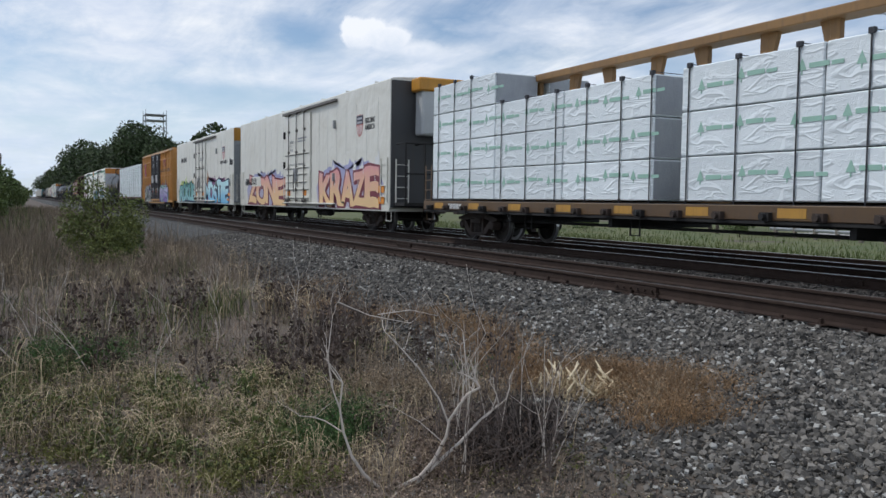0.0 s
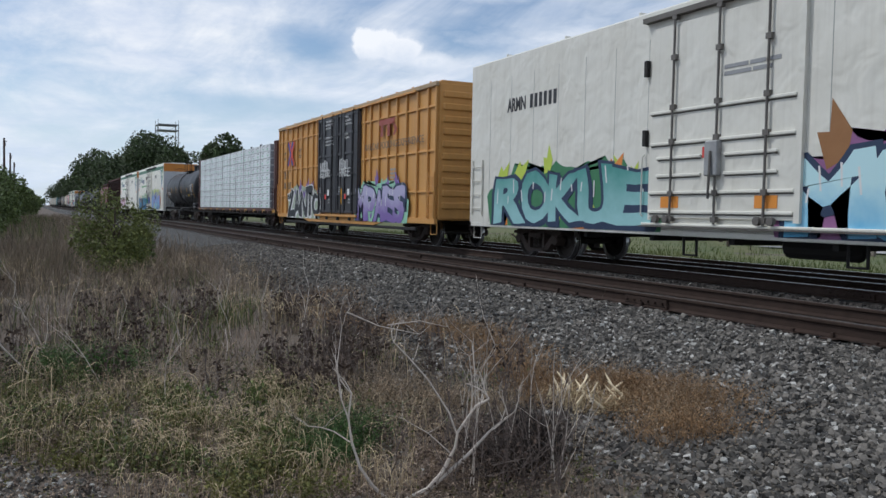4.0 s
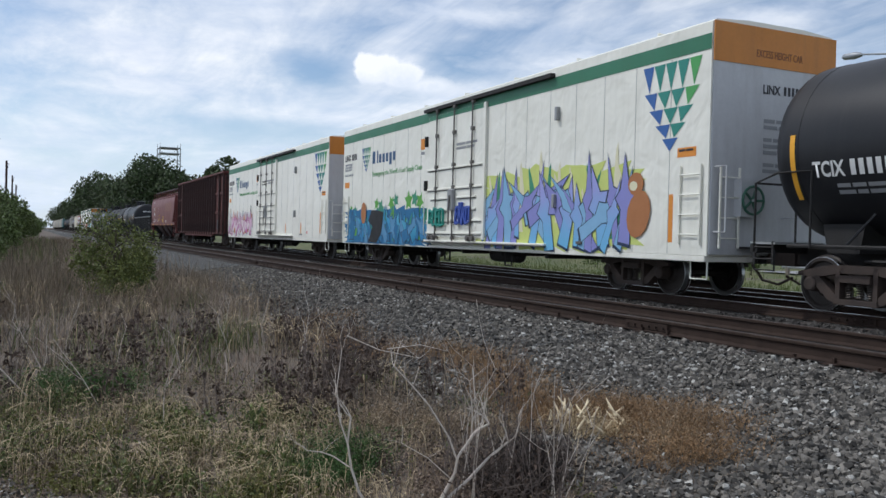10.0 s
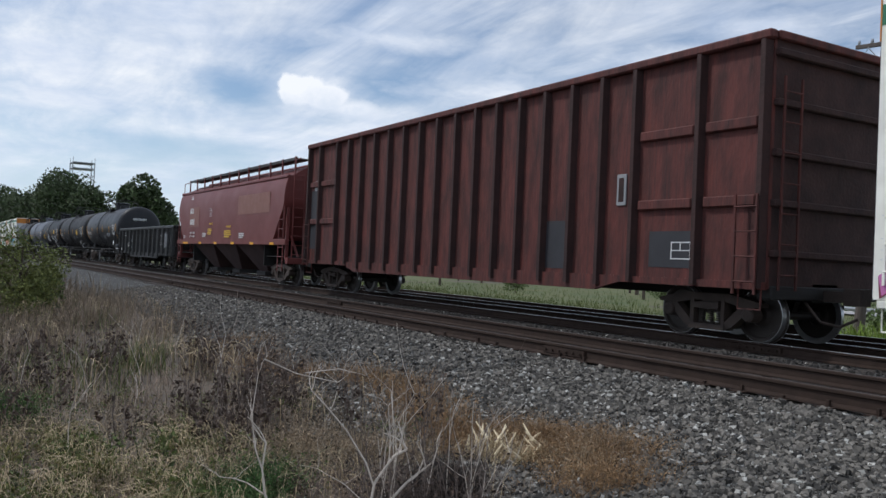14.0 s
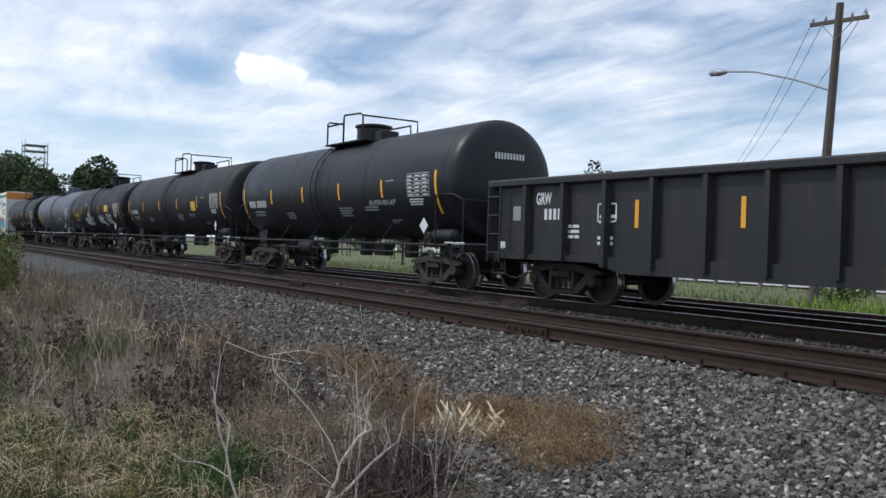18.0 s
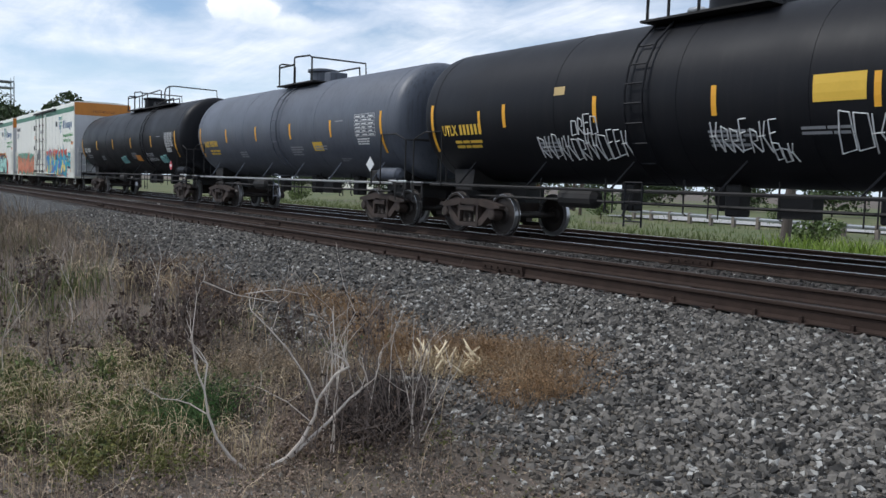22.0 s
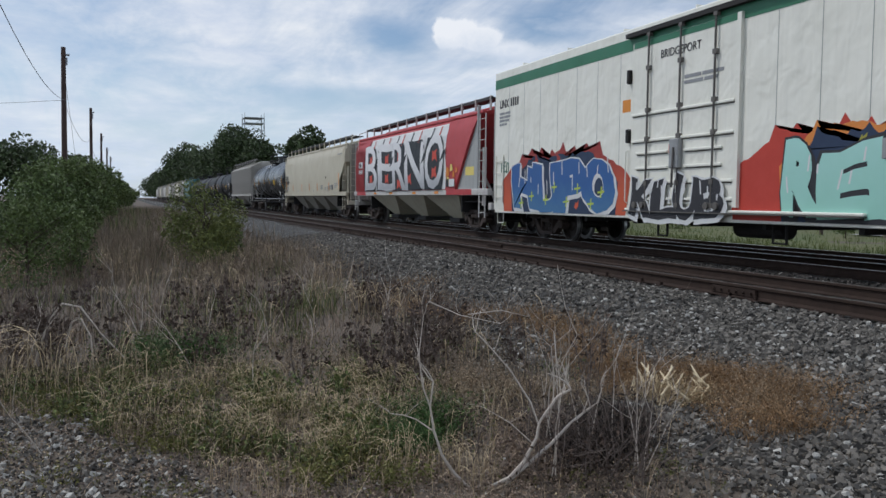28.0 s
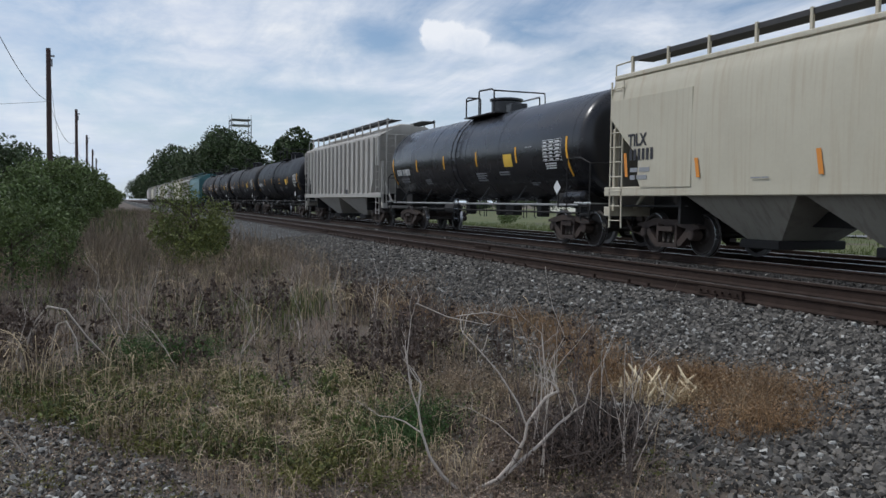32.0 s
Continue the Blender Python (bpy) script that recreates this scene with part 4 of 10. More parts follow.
words(car2, "CLOSE AND LOCK DOOR BEFORE MOVING CAR", -1.0, 2.62, 0.11, GREY_INK, -1.662)


def shield_emblem(car, x, z, red):
    """A rounded shield: navy head band over red and white stripes."""
    out = [(-0.33, 0.36), (-0.2, 0.40), (-0.12, 0.35), (0, 0.42), (0.12, 0.35), (0.2, 0.40), (0.33, 0.36), (0.34, 0.0), (0.24, -0.28), (0, -0.42), (-0.24, -0.28), (-0.34, 0.0)]
    part("shield_emblem", sheet(bmesh.new(), out, 0), red, car, m=pose(x, -1.606, z))
    for k in range(4):
        dx = -0.2 + k * 0.135
        part("shield_stripe", boxes((dx - 0.028, dx + 0.028, -0.003, 0.003, -0.36 + abs(dx) * 0.5, 0.02)), WHITE_INK, car, m=pose(x, -1.609, z))
    part("shield_band", boxes((-0.32, 0.32, -0.003, 0.003, 0.05, 0.36)), flatcol("shield_navy", (0.045, 0.05, 0.075)), car, m=pose(x, -1.609, z))
    for dz in (0.08, 0.22):
        part("band_lettering", boxes((-0.24, 0.24, -0.0015, 0.0015, dz, dz + 0.07)), flatcol("shield_lettering", (0.45, 0.45, 0.48)), car, m=pose(x, -1.6135, z))


shield_emblem(car2, 7.88, 3.82, flatcol("faded_red_shield", (0.52, 0.18, 0.15)))
for z in (1.0, 1.38):
    patch(car2, 9.8, 10.3, z, z + 0.24, ORANGE_TAPE, -1.628)
for k in range(10):
    part("side_rivet_plate", boxes((-9.8 + k * 2.1, -9.6 + k * 2.1, -1.606, -1.6, 0.80, 0.83)), ROD_STEEL, car2)

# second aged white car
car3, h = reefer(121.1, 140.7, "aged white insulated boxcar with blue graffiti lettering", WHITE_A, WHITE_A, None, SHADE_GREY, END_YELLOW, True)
P_BLUE = gradient("spray_blue_fade", (0.10, 0.40, 0.66), (0.50, 0.74, 0.78), 0.8, 1.7)
P_PURPLE = flatcol("spray_purple", (0.27, 0.11, 0.25))
P_DARK = flatcol("spray_dark_blue", (0.02, 0.04, 0.09))
graffiti(car3, "MOSTIE", 1.5, 8.4, 0.8, 2.15, P_BLUE, P_DARK, P_PURPLE, seed=5, floor=0.8, accents=((flatcol("spray_brown", (0.30, 0.14, 0.05)), 5, 0.5), (flatcol("spray_yellow", (0.80, 0.55, 0.08)), 3, 0.25)))
graffiti(car3, "ROKUE", -8.3, -2.0, 0.9, 2.1, gradient("spray_teal_fade", (0.30, 0.55, 0.56), (0.06, 0.27, 0.24), 1.0, 2.2), P_DARK, flatcol("spray_green", (0.05, 0.20, 0.09)), seed=11, floor=0.8, accents=((flatcol("spray_lime", (0.50, 0.62, 0.08)), 9, 0.4), (flatcol("spray_orange", (0.72, 0.25, 0.05)), 3, 0.5)))
block_mark(car3, -7.8, 3.74, 0.34, "ARMN", 6, BLACK_INK)
shield_emblem(car3, 7.15, 3.86, flatcol("red_shield", (0.50, 0.12, 0.12)))
words(car3, "BUILDING AMERICA", 6.2, 3.22, 0.26, BLACK_INK, width=1.95, bold=0.004)
scribble(car3, 8.85, 3.08, 0.75, 0.36, 5, BLACK_INK, -1.606, 5, 0.018)
scribble(car3, 8.75, 1.85, 0.35, 0.35, 4, BLACK_INK, -1.606, 6, 0.012)
patch(car3, 8.4, 8.95, 1.27, 1.43, ORANGE_TAPE, -1.628)
patch(car3, 8.1, 8.7, 0.98, 1.1, ORANGE_TAPE, -1.628)

# four white cars with a green stripe
def striped(x0, x1, label, big_emblem, body=WHITE_B, end_plain=True):
    car, h = reefer(x0, x1, label, body, body, GREEN, END_SHADE, END_ORANGE)
    if big_emblem:
        triangles(car, h - 1.08, 2.85, 1.70, 1.74, (LOGO_BLUE, LOGO_TEAL, LOGO_GREEN))
        lx = -h + 2.55
        triangles(car, lx, 3.42, 0.92, 0.9, (LOGO_BLUE, LOGO_TEAL, LOGO_GREEN))
        wordmark(car, lx + 0.65, 3.68, 2.33, 0.44)
        words(car, "Reimagining the World's Food Supply Chain", lx + 0.65, 3.22, 0.24, LOGO_GREEN, width=4.4)
        block_mark(car, -h + 0.2, 3.95, 0.24, "LINX", 4, BLACK_INK)
        bars(car, -h + 0.22, 3.76, [(5, 5), (4, 6), (5, 4), (-1,), (2, 2, 2, 2, 2)], GREY_INK, unit=0.075, lead=1.35)
        patch(car, -h + 0.2, -h + 0.72, 2.9, 3.12, ORANGE_TAPE)
        patch(car, -2.72, -2.4, 3.84, 4.18, ORANGE_TAPE)
        bars(car, -2.68, 3.68, [(3,)], GREY_INK, unit=0.09)
    else:
        lx = h - 3.8
        triangles(car, lx, 3.47, 1.05, 1.0, (LOGO_BLUE, LOGO_TEAL, LOGO_GREEN))
        wordmark(car, lx + 0.78, 3.74, 2.55, 0.47)
        words(car, "Reimagining the World's", lx + 0.78, 3.22, 0.28, LOGO_GREEN, width=2.6)
        words(car, "Food Supply Chain", lx + 0.78, 2.92, 0.28, LOGO_GREEN, width=2.05)
        block_mark(car, -h + 0.35, 4.04, 0.25, "LINX", 4, BLACK_INK)
        bars(car, -h + 0.35, 3.82, [(5, 5), (4, 6), (5, 4), (2, 2, 2)], GREY_INK, unit=0.075, lead=1.5)
        patch(car, -2.52, -2.18, 3.25, 3.54, ORANGE_TAPE)
    patch(car, h - 0.85, h - 0.34, 2.72, 2.9, ORANGE_TAPE)
    bars(car, h - 0.8, 2.83, [(4, 5)], BLACK_INK, -1.6085, unit=0.04)
    patch(car, h - 1.06, h - 0.94, 1.09, 2.02, ORANGE_TAPE)
    patch(car, h - 3.0, h - 2.86, 1.08, 1.19, RED_INK)
    # brake wheel and notices on the leading end
    ring = [(h + 0.27, -0.75 + 0.26 * math.cos(k * 0.3927), 1.9 + 0.26 * math.sin(k * 0.3927)) for k in range(17)]
    spokes = [[(h + 0.24, -0.75, 1.9), (h + 0.27, -0.75 + 0.26 * math.cos(k * 1.2566), 1.9 + 0.26 * math.sin(k * 1.2566))] for k in range(5)]
    part("brake_wheel", rods(0.024, ring, *spokes), flatcol("wheel_green", (0.04, 0.14, 0.09)), car, "dark green spoked brake wheel")
    part("brake_gear", boxes((h, h + 0.22, -1.0, -0.5, 1.6, 2.3), (h, h + 0.3, -0.78, -0.72, 1.88, 1.92)), END_SHADE, car)
    turn = pose(h + 0.05, -0.55, 4.05) @ pose(0, 0, 0, 0, 0, 90)
    block_mark(car, 0, 0, 0.17, "LINX", 4, BLACK_INK, m=pose(h + 0.036, -0.35, 3.95, 0, 0, 90))
    words(car, "EXCESS HEIGHT CAR", 0, 0, 0.2, flatcol("end_ink", (0.16, 0.06, 0.03)), m=pose(h + 0.047, -0.55, 4.62, 0, 0, 90), width=1.2)
    bars(car, 0, 0, [(4, 3), (5, 4), (0,), (3, 5), (6, 3), (5, 4), (0,), (4, 4), (7, 2)], GREY_INK, unit=0.07, m=pose(h + 0.036, -0.3, 3.4, 0, 0, 90))
    part("end_handrail", rods(0.018, [(h + 0.06, -1.5, 1.3), (h + 0.35, -1.5, 1.3), (h + 0.35, -1.5, 2.5), (h + 0.06, -1.5, 2.5)]), END_SHADE, car)
    part("end_handrail", rods(0.018, [(h + 0.06, 0.2, 1.6), (h + 0.5, 0.2, 1.6), (h + 0.5, 0.2, 2.3), (h + 0.06, 0.2, 2.3)]), END_SHADE, car)
    return car, h


P_AQUA = gradient("spray_aqua_violet", (0.16, 0.46, 0.72), (0.34, 0.34, 0.68), 1.0, 2.4)
P_LIME = flatcol("spray_pale_lime", (0.62, 0.70, 0.20))
P_SKY = gradient("spray_sky", (0.03, 0.20, 0.42), (0.05, 0.40, 0.62), 0.9, 2.2)
car7, h = striped(38.6, 59.0, "white insulated boxcar with green stripe and blue graffiti", True, WHITE_C)
wildstyle(car7, 1.4, 8.1, 0.95, 2.75, (P_AQUA, flatcol("spray_ice_blue", (0.24, 0.46, 0.68)), flatcol("spray_periwinkle", (0.26, 0.27, 0.60))), P_DARK, P_LIME, 21, spikes_mat=(flatcol("spray_leaf", (0.05, 0.28, 0.16)), flatcol("spray_cream", (0.75, 0.72, 0.50))))
P_DEEP = flatcol("spray_deep_blue", (0.02, 0.16, 0.34))
wildstyle(car7, -9.6, -2.1, 0.82, 1.95, (P_SKY, flatcol("spray_steel_blue", (0.10, 0.28, 0.48)), gradient("spray_lagoon", (0.02, 0.22, 0.40), (0.10, 0.42, 0.60), 0.8, 2.0), P_DEEP), P_DARK, P_DEEP, 22, n=17, floor=0.78, spikes_mat=(MATS["spray_leaf"], flatcol("spray_grass", (0.12, 0.38, 0.06))))
part("graffiti_figure", sheet(bmesh.new(), [(-7.3, 0.85), (-6.5, 0.8), (-6.05, 1.15), (-5.85, 1.9), (-6.4, 1.97), (-7.0, 2.0), (-7.35, 1.6), (-6.9, 1.4)], 0), flatcol("spray_pitch", (0.012, 0.012, 0.014)), car7, "black angular painted shape", pose(0.1, -1.632, 0))
for k, (gx, gz, gr) in enumerate(((-9.2, 2.05, 0.2), (-8.75, 2.0, 0.24), (-6.5, 2.2, 0.26), (-6.1, 2.1, 0.3), (-5.1, 2.2, 0.3), (-4.7, 2.3, 0.26), (-3.6, 2.25, 0.36), (-3.1, 2.3, 0.3), (-2.7, 2.2, 0.32), (-2.3, 1.75, 0.36), (-2.2, 1.2, 0.3))):
    star = [(gx + gr * (1.0 if i % 2 else 0.5) * math.cos(i * 0.628 + k), gz + gr * (1.0 if i % 2 else 0.5) * math.sin(i * 0.628 + k)) for i in range(10)]
    part("graffiti_star", sheet(bmesh.new(), star, 0), MATS["spray_leaf"] if k % 2 else MATS["spray_grass"], car7, m=pose(0, -1.6055 - 0.0003 * k, 0))
def oval(x, z, rx, rz, tilt=0.0):
    c, s_ = math.cos(tilt), math.sin(tilt)
    pts = [(rx * math.cos(i * 0.4488), rz * math.sin(i * 0.4488)) for i in range(14)]
    return [(x + p * c - q * s_, z + p * s_ + q * c) for p, q in pts]


part("graffiti_figure", sheet(bmesh.new(), oval(0.05, -0.1, 0.36, 0.5, -0.3), 0), flatcol("spray_tan", (0.42, 0.17, 0.06)), car7, "brown rounded painted shape", pose(8.2, -1.630, 1.75))
part("graffiti_figure", sheet(bmesh.new(), oval(0, 0, 0.27, 0.4), 0), MATS["spray_tan"], car7, "brown rounded painted shape", pose(-7.75, -1.634, 1.9))
part("graffiti_figure", sheet(bmesh.new(), oval(-0.05, 0.52, 0.25, 0.24), 0), MATS["spray_tan"], car7, "brown rounded painted shape", pose(8.2, -1.632, 1.75))
part("graffiti_figure", sheet(bmesh.new(), oval(-0.12, 0.48, 0.13, 0.10), 0), MATS["spray_cream"], car7, "pale rounded painted shape", pose(8.2, -1.634, 1.75))
scribble(car7, -1.7, 1.45, 1.0, 0.5, 4, flatcol("spray_door_teal", (0.03, 0.30, 0.24)), -1.72, 77, 0.045)
scribble(car7, 0.1, 1.45, 0.9, 0.6, 4, flatcol("spray_door_blue", (0.05, 0.10, 0.42)), -1.72, 78, 0.05)
car8, h = striped(16.6, 36.65, "clean white insulated boxcar with green stripe and pink graffiti", True)
wildstyle(car8, -9.6, -3.7, 0.95, 2.2, (gradient("spray_pink_fade", (0.55, 0.16, 0.40), (0.66, 0.38, 0.58), 0.9, 2.3), flatcol("spray_pale_pink", (0.74, 0.52, 0.64)), flatcol("spray_rose", (0.58, 0.20, 0.42)), flatcol("spray_blush", (0.78, 0.68, 0.70))), P_PLUM, MATS["spray_white"], 31, spikes_mat=(flatcol("spray_ink_teal", (0.02, 0.12, 0.14)), MATS["spray_orange"]))
words(car8, "CLOSE AND LOCK DOOR", -1.2, 3.75, 0.1, BLACK_INK, -1.66)
words(car8, "BEFORE MOVING CAR", -1.2, 3.6, 0.1, BLACK_INK, -1.66)
for x, a, b in ((3.4, 1.1, 1.54), (6.05, 1.08, 1.56)):
    patch(car8, x, x + 0.11, a, b, ORANGE_TAPE)
car17, h = striped(-143.9, -123.9, "white insulated boxcar with green stripe and multicoloured graffiti", False, WHITE_C)
wildstyle(car17, 1.8, 8.0, 0.88, 2.4, (flatcol("spray_royal", (0.03, 0.20, 0.55)), flatcol("spray_sun", (0.80, 0.66, 0.18)), flatcol("spray_turquoise", (0.05, 0.42, 0.50))), P_DARK, flatcol("spray_coral", (0.72, 0.10, 0.05)), 41, spikes_mat=(MATS["spray_coral"],))
wildstyle(car17, -9.7, -2.5, 0.9, 2.3, (flatcol("spray_rust_orange", (0.66, 0.20, 0.07)), flatcol("spray_salmon", (0.70, 0.28, 0.16))), P_PLUM, flatcol("spray_sea_green", (0.10, 0.35, 0.25)), 42, spikes_mat=(MATS["spray_coral"],))
graffiti(car17, "CE", 8.25, 9.1, 1.42, 2.25, MATS["spray_turquoise"], P_DARK, None, seed=43, wild=0.08)
car18, h = striped(-165.8, -145.7, "white insulated boxcar with green stripe and blue and mint graffiti", False, WHITE_C)
RED_FADE = gradient("spray_red_fade", (0.55, 0.10, 0.04), (0.30, 0.03, 0.025), 1.2, 2.4)
part("graffiti_cloud", sheet(bmesh.new(), cloud(-8.95, -2.6, 0.85, 2.3, 57, 1.12, 0.8), -1.6055), RED_FADE, car18, "ragged red sprayed cloud")
graffiti(car18, "HUPO", -8.55, -2.85, 0.82, 2.2, gradient("spray_cobalt", (0.06, 0.17, 0.34), (0.03, 0.11, 0.32), 1.0, 1.6), WHITE_INK, P_DARK, y=-1.6085, seed=51, floor=0.8, wild=0.14, bold=0.085, outline_w=0.022, halo_grow=1.03, accents=((RED_FADE, 5, 0.35),))
for i, (x, z) in enumerate(((-8.0, 1.05), (-7.3, 1.25), (-6.4, 1.15), (-5.9, 1.5), (-5.2, 1.1), (-4.6, 1.45), (-3.9, 1.05), (-3.4, 1.35))):
    part("spray_cross", sheet(sheet(bmesh.new(), [(x - 0.16, z - 0.02), (x + 0.16, z), (x + 0.16, z + 0.05), (x - 0.16, z + 0.03)], -1.624), [(x - 0.03, z - 0.13), (x + 0.02, z - 0.13), (x + 0.05, z + 0.15), (x, z + 0.15)], -1.6243), flatcol("spray_lime", (0.36, 0.52, 0.26)), car18)
part("graffiti_cloud", sheet(bmesh.new(), cloud(1.75, 7.3, 0.85, 2.25, 58, 1.08, 0.8), -1.6055), flatcol("spray_red", (0.52, 0.05, 0.03)), car18, "ragged red sprayed cloud")
part("graffiti_glow", sheet(bmesh.new(), cloud(3.0, 7.0, 1.15, 2.3, 59, 1.07, 0.9), -1.6075), MATS["spray_orange"], car18, "orange sprayed edge")
graffiti(car18, "REPS", 2.95, 6.95, 0.85, 2.15, gradient("spray_mint", (0.32, 0.62, 0.52), (0.42, 0.72, 0.66), 0.9, 2.5), BLACK_INK, P_DARK, y=-1.6095, seed=52, floor=0.8, wild=0.13, bold=0.075, outline_w=0.03, halo_grow=1.02, accents=((MATS["spray_yellow"], 6, 0.25), (flatcol("spray_olive", (0.35, 0.33, 0.05)), 6, 0.2)))
graffiti(car18, "KLUB", -1.8, 1.35, 0.8, 1.7, BLACK_INK, WHITE_INK, None, y=-1.71, seed=53, wild=0.16, outline_w=0.03)
words(car18, "BRIDGEPORT", -0.93, 4.3, 0.26, BLACK_INK, -1.664, width=1.4)
scribble(car18, -9.5, 2.0, 0.55, 0.35, 3, flatcol("tag_green", (0.05, 0.18, 0.12)), -1.606, 54, 0.016)


# --- boxcar ---
TAN = paint("boxcar_yellow", (0.60, 0.31, 0.085), (0.50, 0.25, 0.07), streak=0.22, streak_col=(0.22, 0.13, 0.06))
DOOR_BLACK = paint("door_black", (0.035, 0.036, 0.042), (0.06, 0.06, 0.065), streak=0.25)


def boxcar(x0, x1):
    car, h = start_car("boxcar", "mustard-yellow ribbed steel boxcar with black double doors and graffiti", x0, x1, "boxcar", 2.5)
    top = 5.08
    prof = [(-1.52, 0.86), (1.52, 0.86), (1.52, top), (1.42, top + 0.08), (-1.42, top + 0.08), (-1.52, top)]
    part("body", prism(bmesh.new(), prof, -h, h), TAN, car)
    part("side_sill", plate(bmesh.new(), [(-h, 0.74), (-h + 4.2, 0.74), (-h + 5.2, 0.60), (h - 5.2, 0.60), (h - 4.2, 0.74), (h, 0.74), (h, 0.92), (-h, 0.92)], -1.6, -1.5), TAN, car)
    part("lower_sill", soft_box(-h + 1.5, h - 1.5, -1.58, -1.5, 0.5, 0.6, 0.01), BLACK, car)
    part("top_chord", soft_box(-h, h, -1.62, -1.5, 4.97, 5.12, 0.02), paint("dusty_tan", (0.42, 0.30, 0.17), (0.30, 0.21, 0.12), streak=0.4), car, "dusty yellow roof rail")
    rib = None
    xs = [-h + a for a in (0.08, 0.67, 1.48, 2.38, 3.21, 4.0, 4.85, 5.67, 6.3)]
    for s in (-1, 1):
        for x in xs:
            bm = soft_box(-0.05, 0.05, -1.6, -1.515, 0.92, 4.97, 0.015)
            rib = again(rib, car, pose(s * x, 0, 0)) if rib else part("rib", bm, TAN, car, m=pose(s * x, 0, 0))
    for s in (-1, 1):
        for z in (1.75, 3.02, 4.39):
            a, b = sorted((s * (-h + 0.1), s * -2.55))
            part("belt_rail", soft_box(a, b, -1.575, -1.51, z - 0.035, z + 0.035, 0.012), TAN, car)
    for k, dx in enumerate((-1.24, 1.24)):
        d = part("door", soft_box(dx - 1.23, dx + 1.23, -1.62, -1.52, 0.98, 4.98, 0.02), DOOR_BLACK, car, "black sliding door")
        for z in (1.05, 1.75, 2.55, 3.35, 4.15, 4.85):
            part("door_rib", soft_box(dx - 1.2, dx + 1.2, -1.66, -1.615, z - 0.05, z + 0.05, 0.012), DOOR_BLACK, d)
        for xx in (-1.15, -0.35, 0.5, 1.15):
            part("door_post", soft_box(dx + xx - 0.045, dx + xx + 0.045, -1.68, -1.615, 1.0, 4.95, 0.012), DOOR_BLACK, d)
        for rx in (-0.6, 0.8):
            part("door_rod", rods(0.02, [(dx + rx, -1.7, 0.95), (dx + rx, -1.7, 5.0)]), BLACK, d)
        for i, t in enumerate(("CLOSE THIS DOOR", "BEFORE CLOSING", "MAIN DOOR") if k == 0 else ("CIERRE", "EL SEGUNDO", "PUERTA ANTES")):
            words(d, t, dx - 0.25, 4.72 - i * 0.14, 0.12, WHITE_INK, -1.664)
        for i, t in enumerate(("CIERRE ESTA PUERTA", "ANTES DE CERRAR", "LA PUERTA PRINCIPAL") if k == 0 else ("MOVER", "EL CARRO")):
            words(d, t, dx - 0.28, 4.05 - i * 0.14, 0.11, WHITE_INK, -1.664)
        patch(d, dx - 0.2, dx - 0.0, 1.55, 1.75, RED_INK, -1.69)
        patch(d, dx + 0.15, dx + 0.4, 1.7, 1.95, WHITE_INK, -1.69)
        scribble(d, dx - 0.75, 2.72, 0.95, 0.42, 5, WHITE_INK, -1.7, 60 + k, 0.02)
        scribble(d, dx - 0.7, 2.45, 1.2, 0.35, 4, WHITE_INK, -1.7, 64 + k, 0.024)
        patch(d, dx - 0.62, dx - 0.5, 1.35, 1.95, YELLOW_TAPE if k else DOOR_BLACK, -1.69)
        bars(d, dx - 1.0, 2.0, [(4, 3), (3, 4), (5, 2)], GREY_INK, -1.668, 0.05)
        bars(d, dx + 0.2, 1.5, [(2, 2), (3,)], GREY_INK, -1.668, 0.07)
    part("door_track_top", boxes((-h + 1.5, h - 1.5, -1.66, -1.58, 4.95, 5.02)), TAN, car)
    part("door_track_bottom", soft_box(-2.8, 2.4, -1.7, -1.58, 0.84, 0.93, 0.015), TAN, car)
    for i in range(5):
        part("track_bracket", soft_box(-2.7 + i * 1.4 - 0.1, -2.7 + i * 1.4 + 0.1, -1.66, -1.58, 0.72, 0.84, 0.01), BLACK, car)
    for s in (-1, 1):
        part("end_panel", soft_box(-0.03, 0.03, -1.5, 1.5, 0.9, 5.05, 0.01), TAN, car, m=pose(s * (h + 0.02), 0, 0))
        for i in range(10):
            part("end_corrugation", soft_box(-0.05, 0.05, -1.4, 1.4, 1.2 + i * 0.38, 1.42 + i * 0.38, 0.04), TAN, car, m=pose(s * (h + 0.06), 0, 0))
        ladder(car, s * (h - 0.22), -1.6, 0.9, 2.35, TAN, 0.42, 5)
        stirrup(car, s * (h - 0.25), 0.76, TAN)
    for i in range(-6, 7):
        part("roof_rib", boxes((i * h / 6.6 - 0.03, i * h / 6.6 + 0.03, -1.45, 1.45, top + 0.07, top + 0.13)), TAN, car)
    block_mark(car, -h + 0.8, 2.60, 0.33, "TBOX", 0, flatcol("grey_mark", (0.16, 0.13, 0.10)), -1.526)
    block_mark(car, -h + 0.8, 2.08, 0.33, 0, 6, MATS["grey_mark"], -1.526)
    words(car, "next", -h + 0.8, 3.75, 0.3, MATS["grey_mark"], -1.526, shear=0.2)
    words(car, "load", -h + 0.8, 3.5, 0.3, MATS["grey_mark"], -1.526, shear=0.2)
    words(car, "any", -h + 3.3, 3.78, 0.30, MATS["grey_mark"], -1.526, shear=0.2)
    words(car, "road", -h + 3.3, 3.5, 0.30, MATS["grey_mark"], -1.526, shear=0.2)
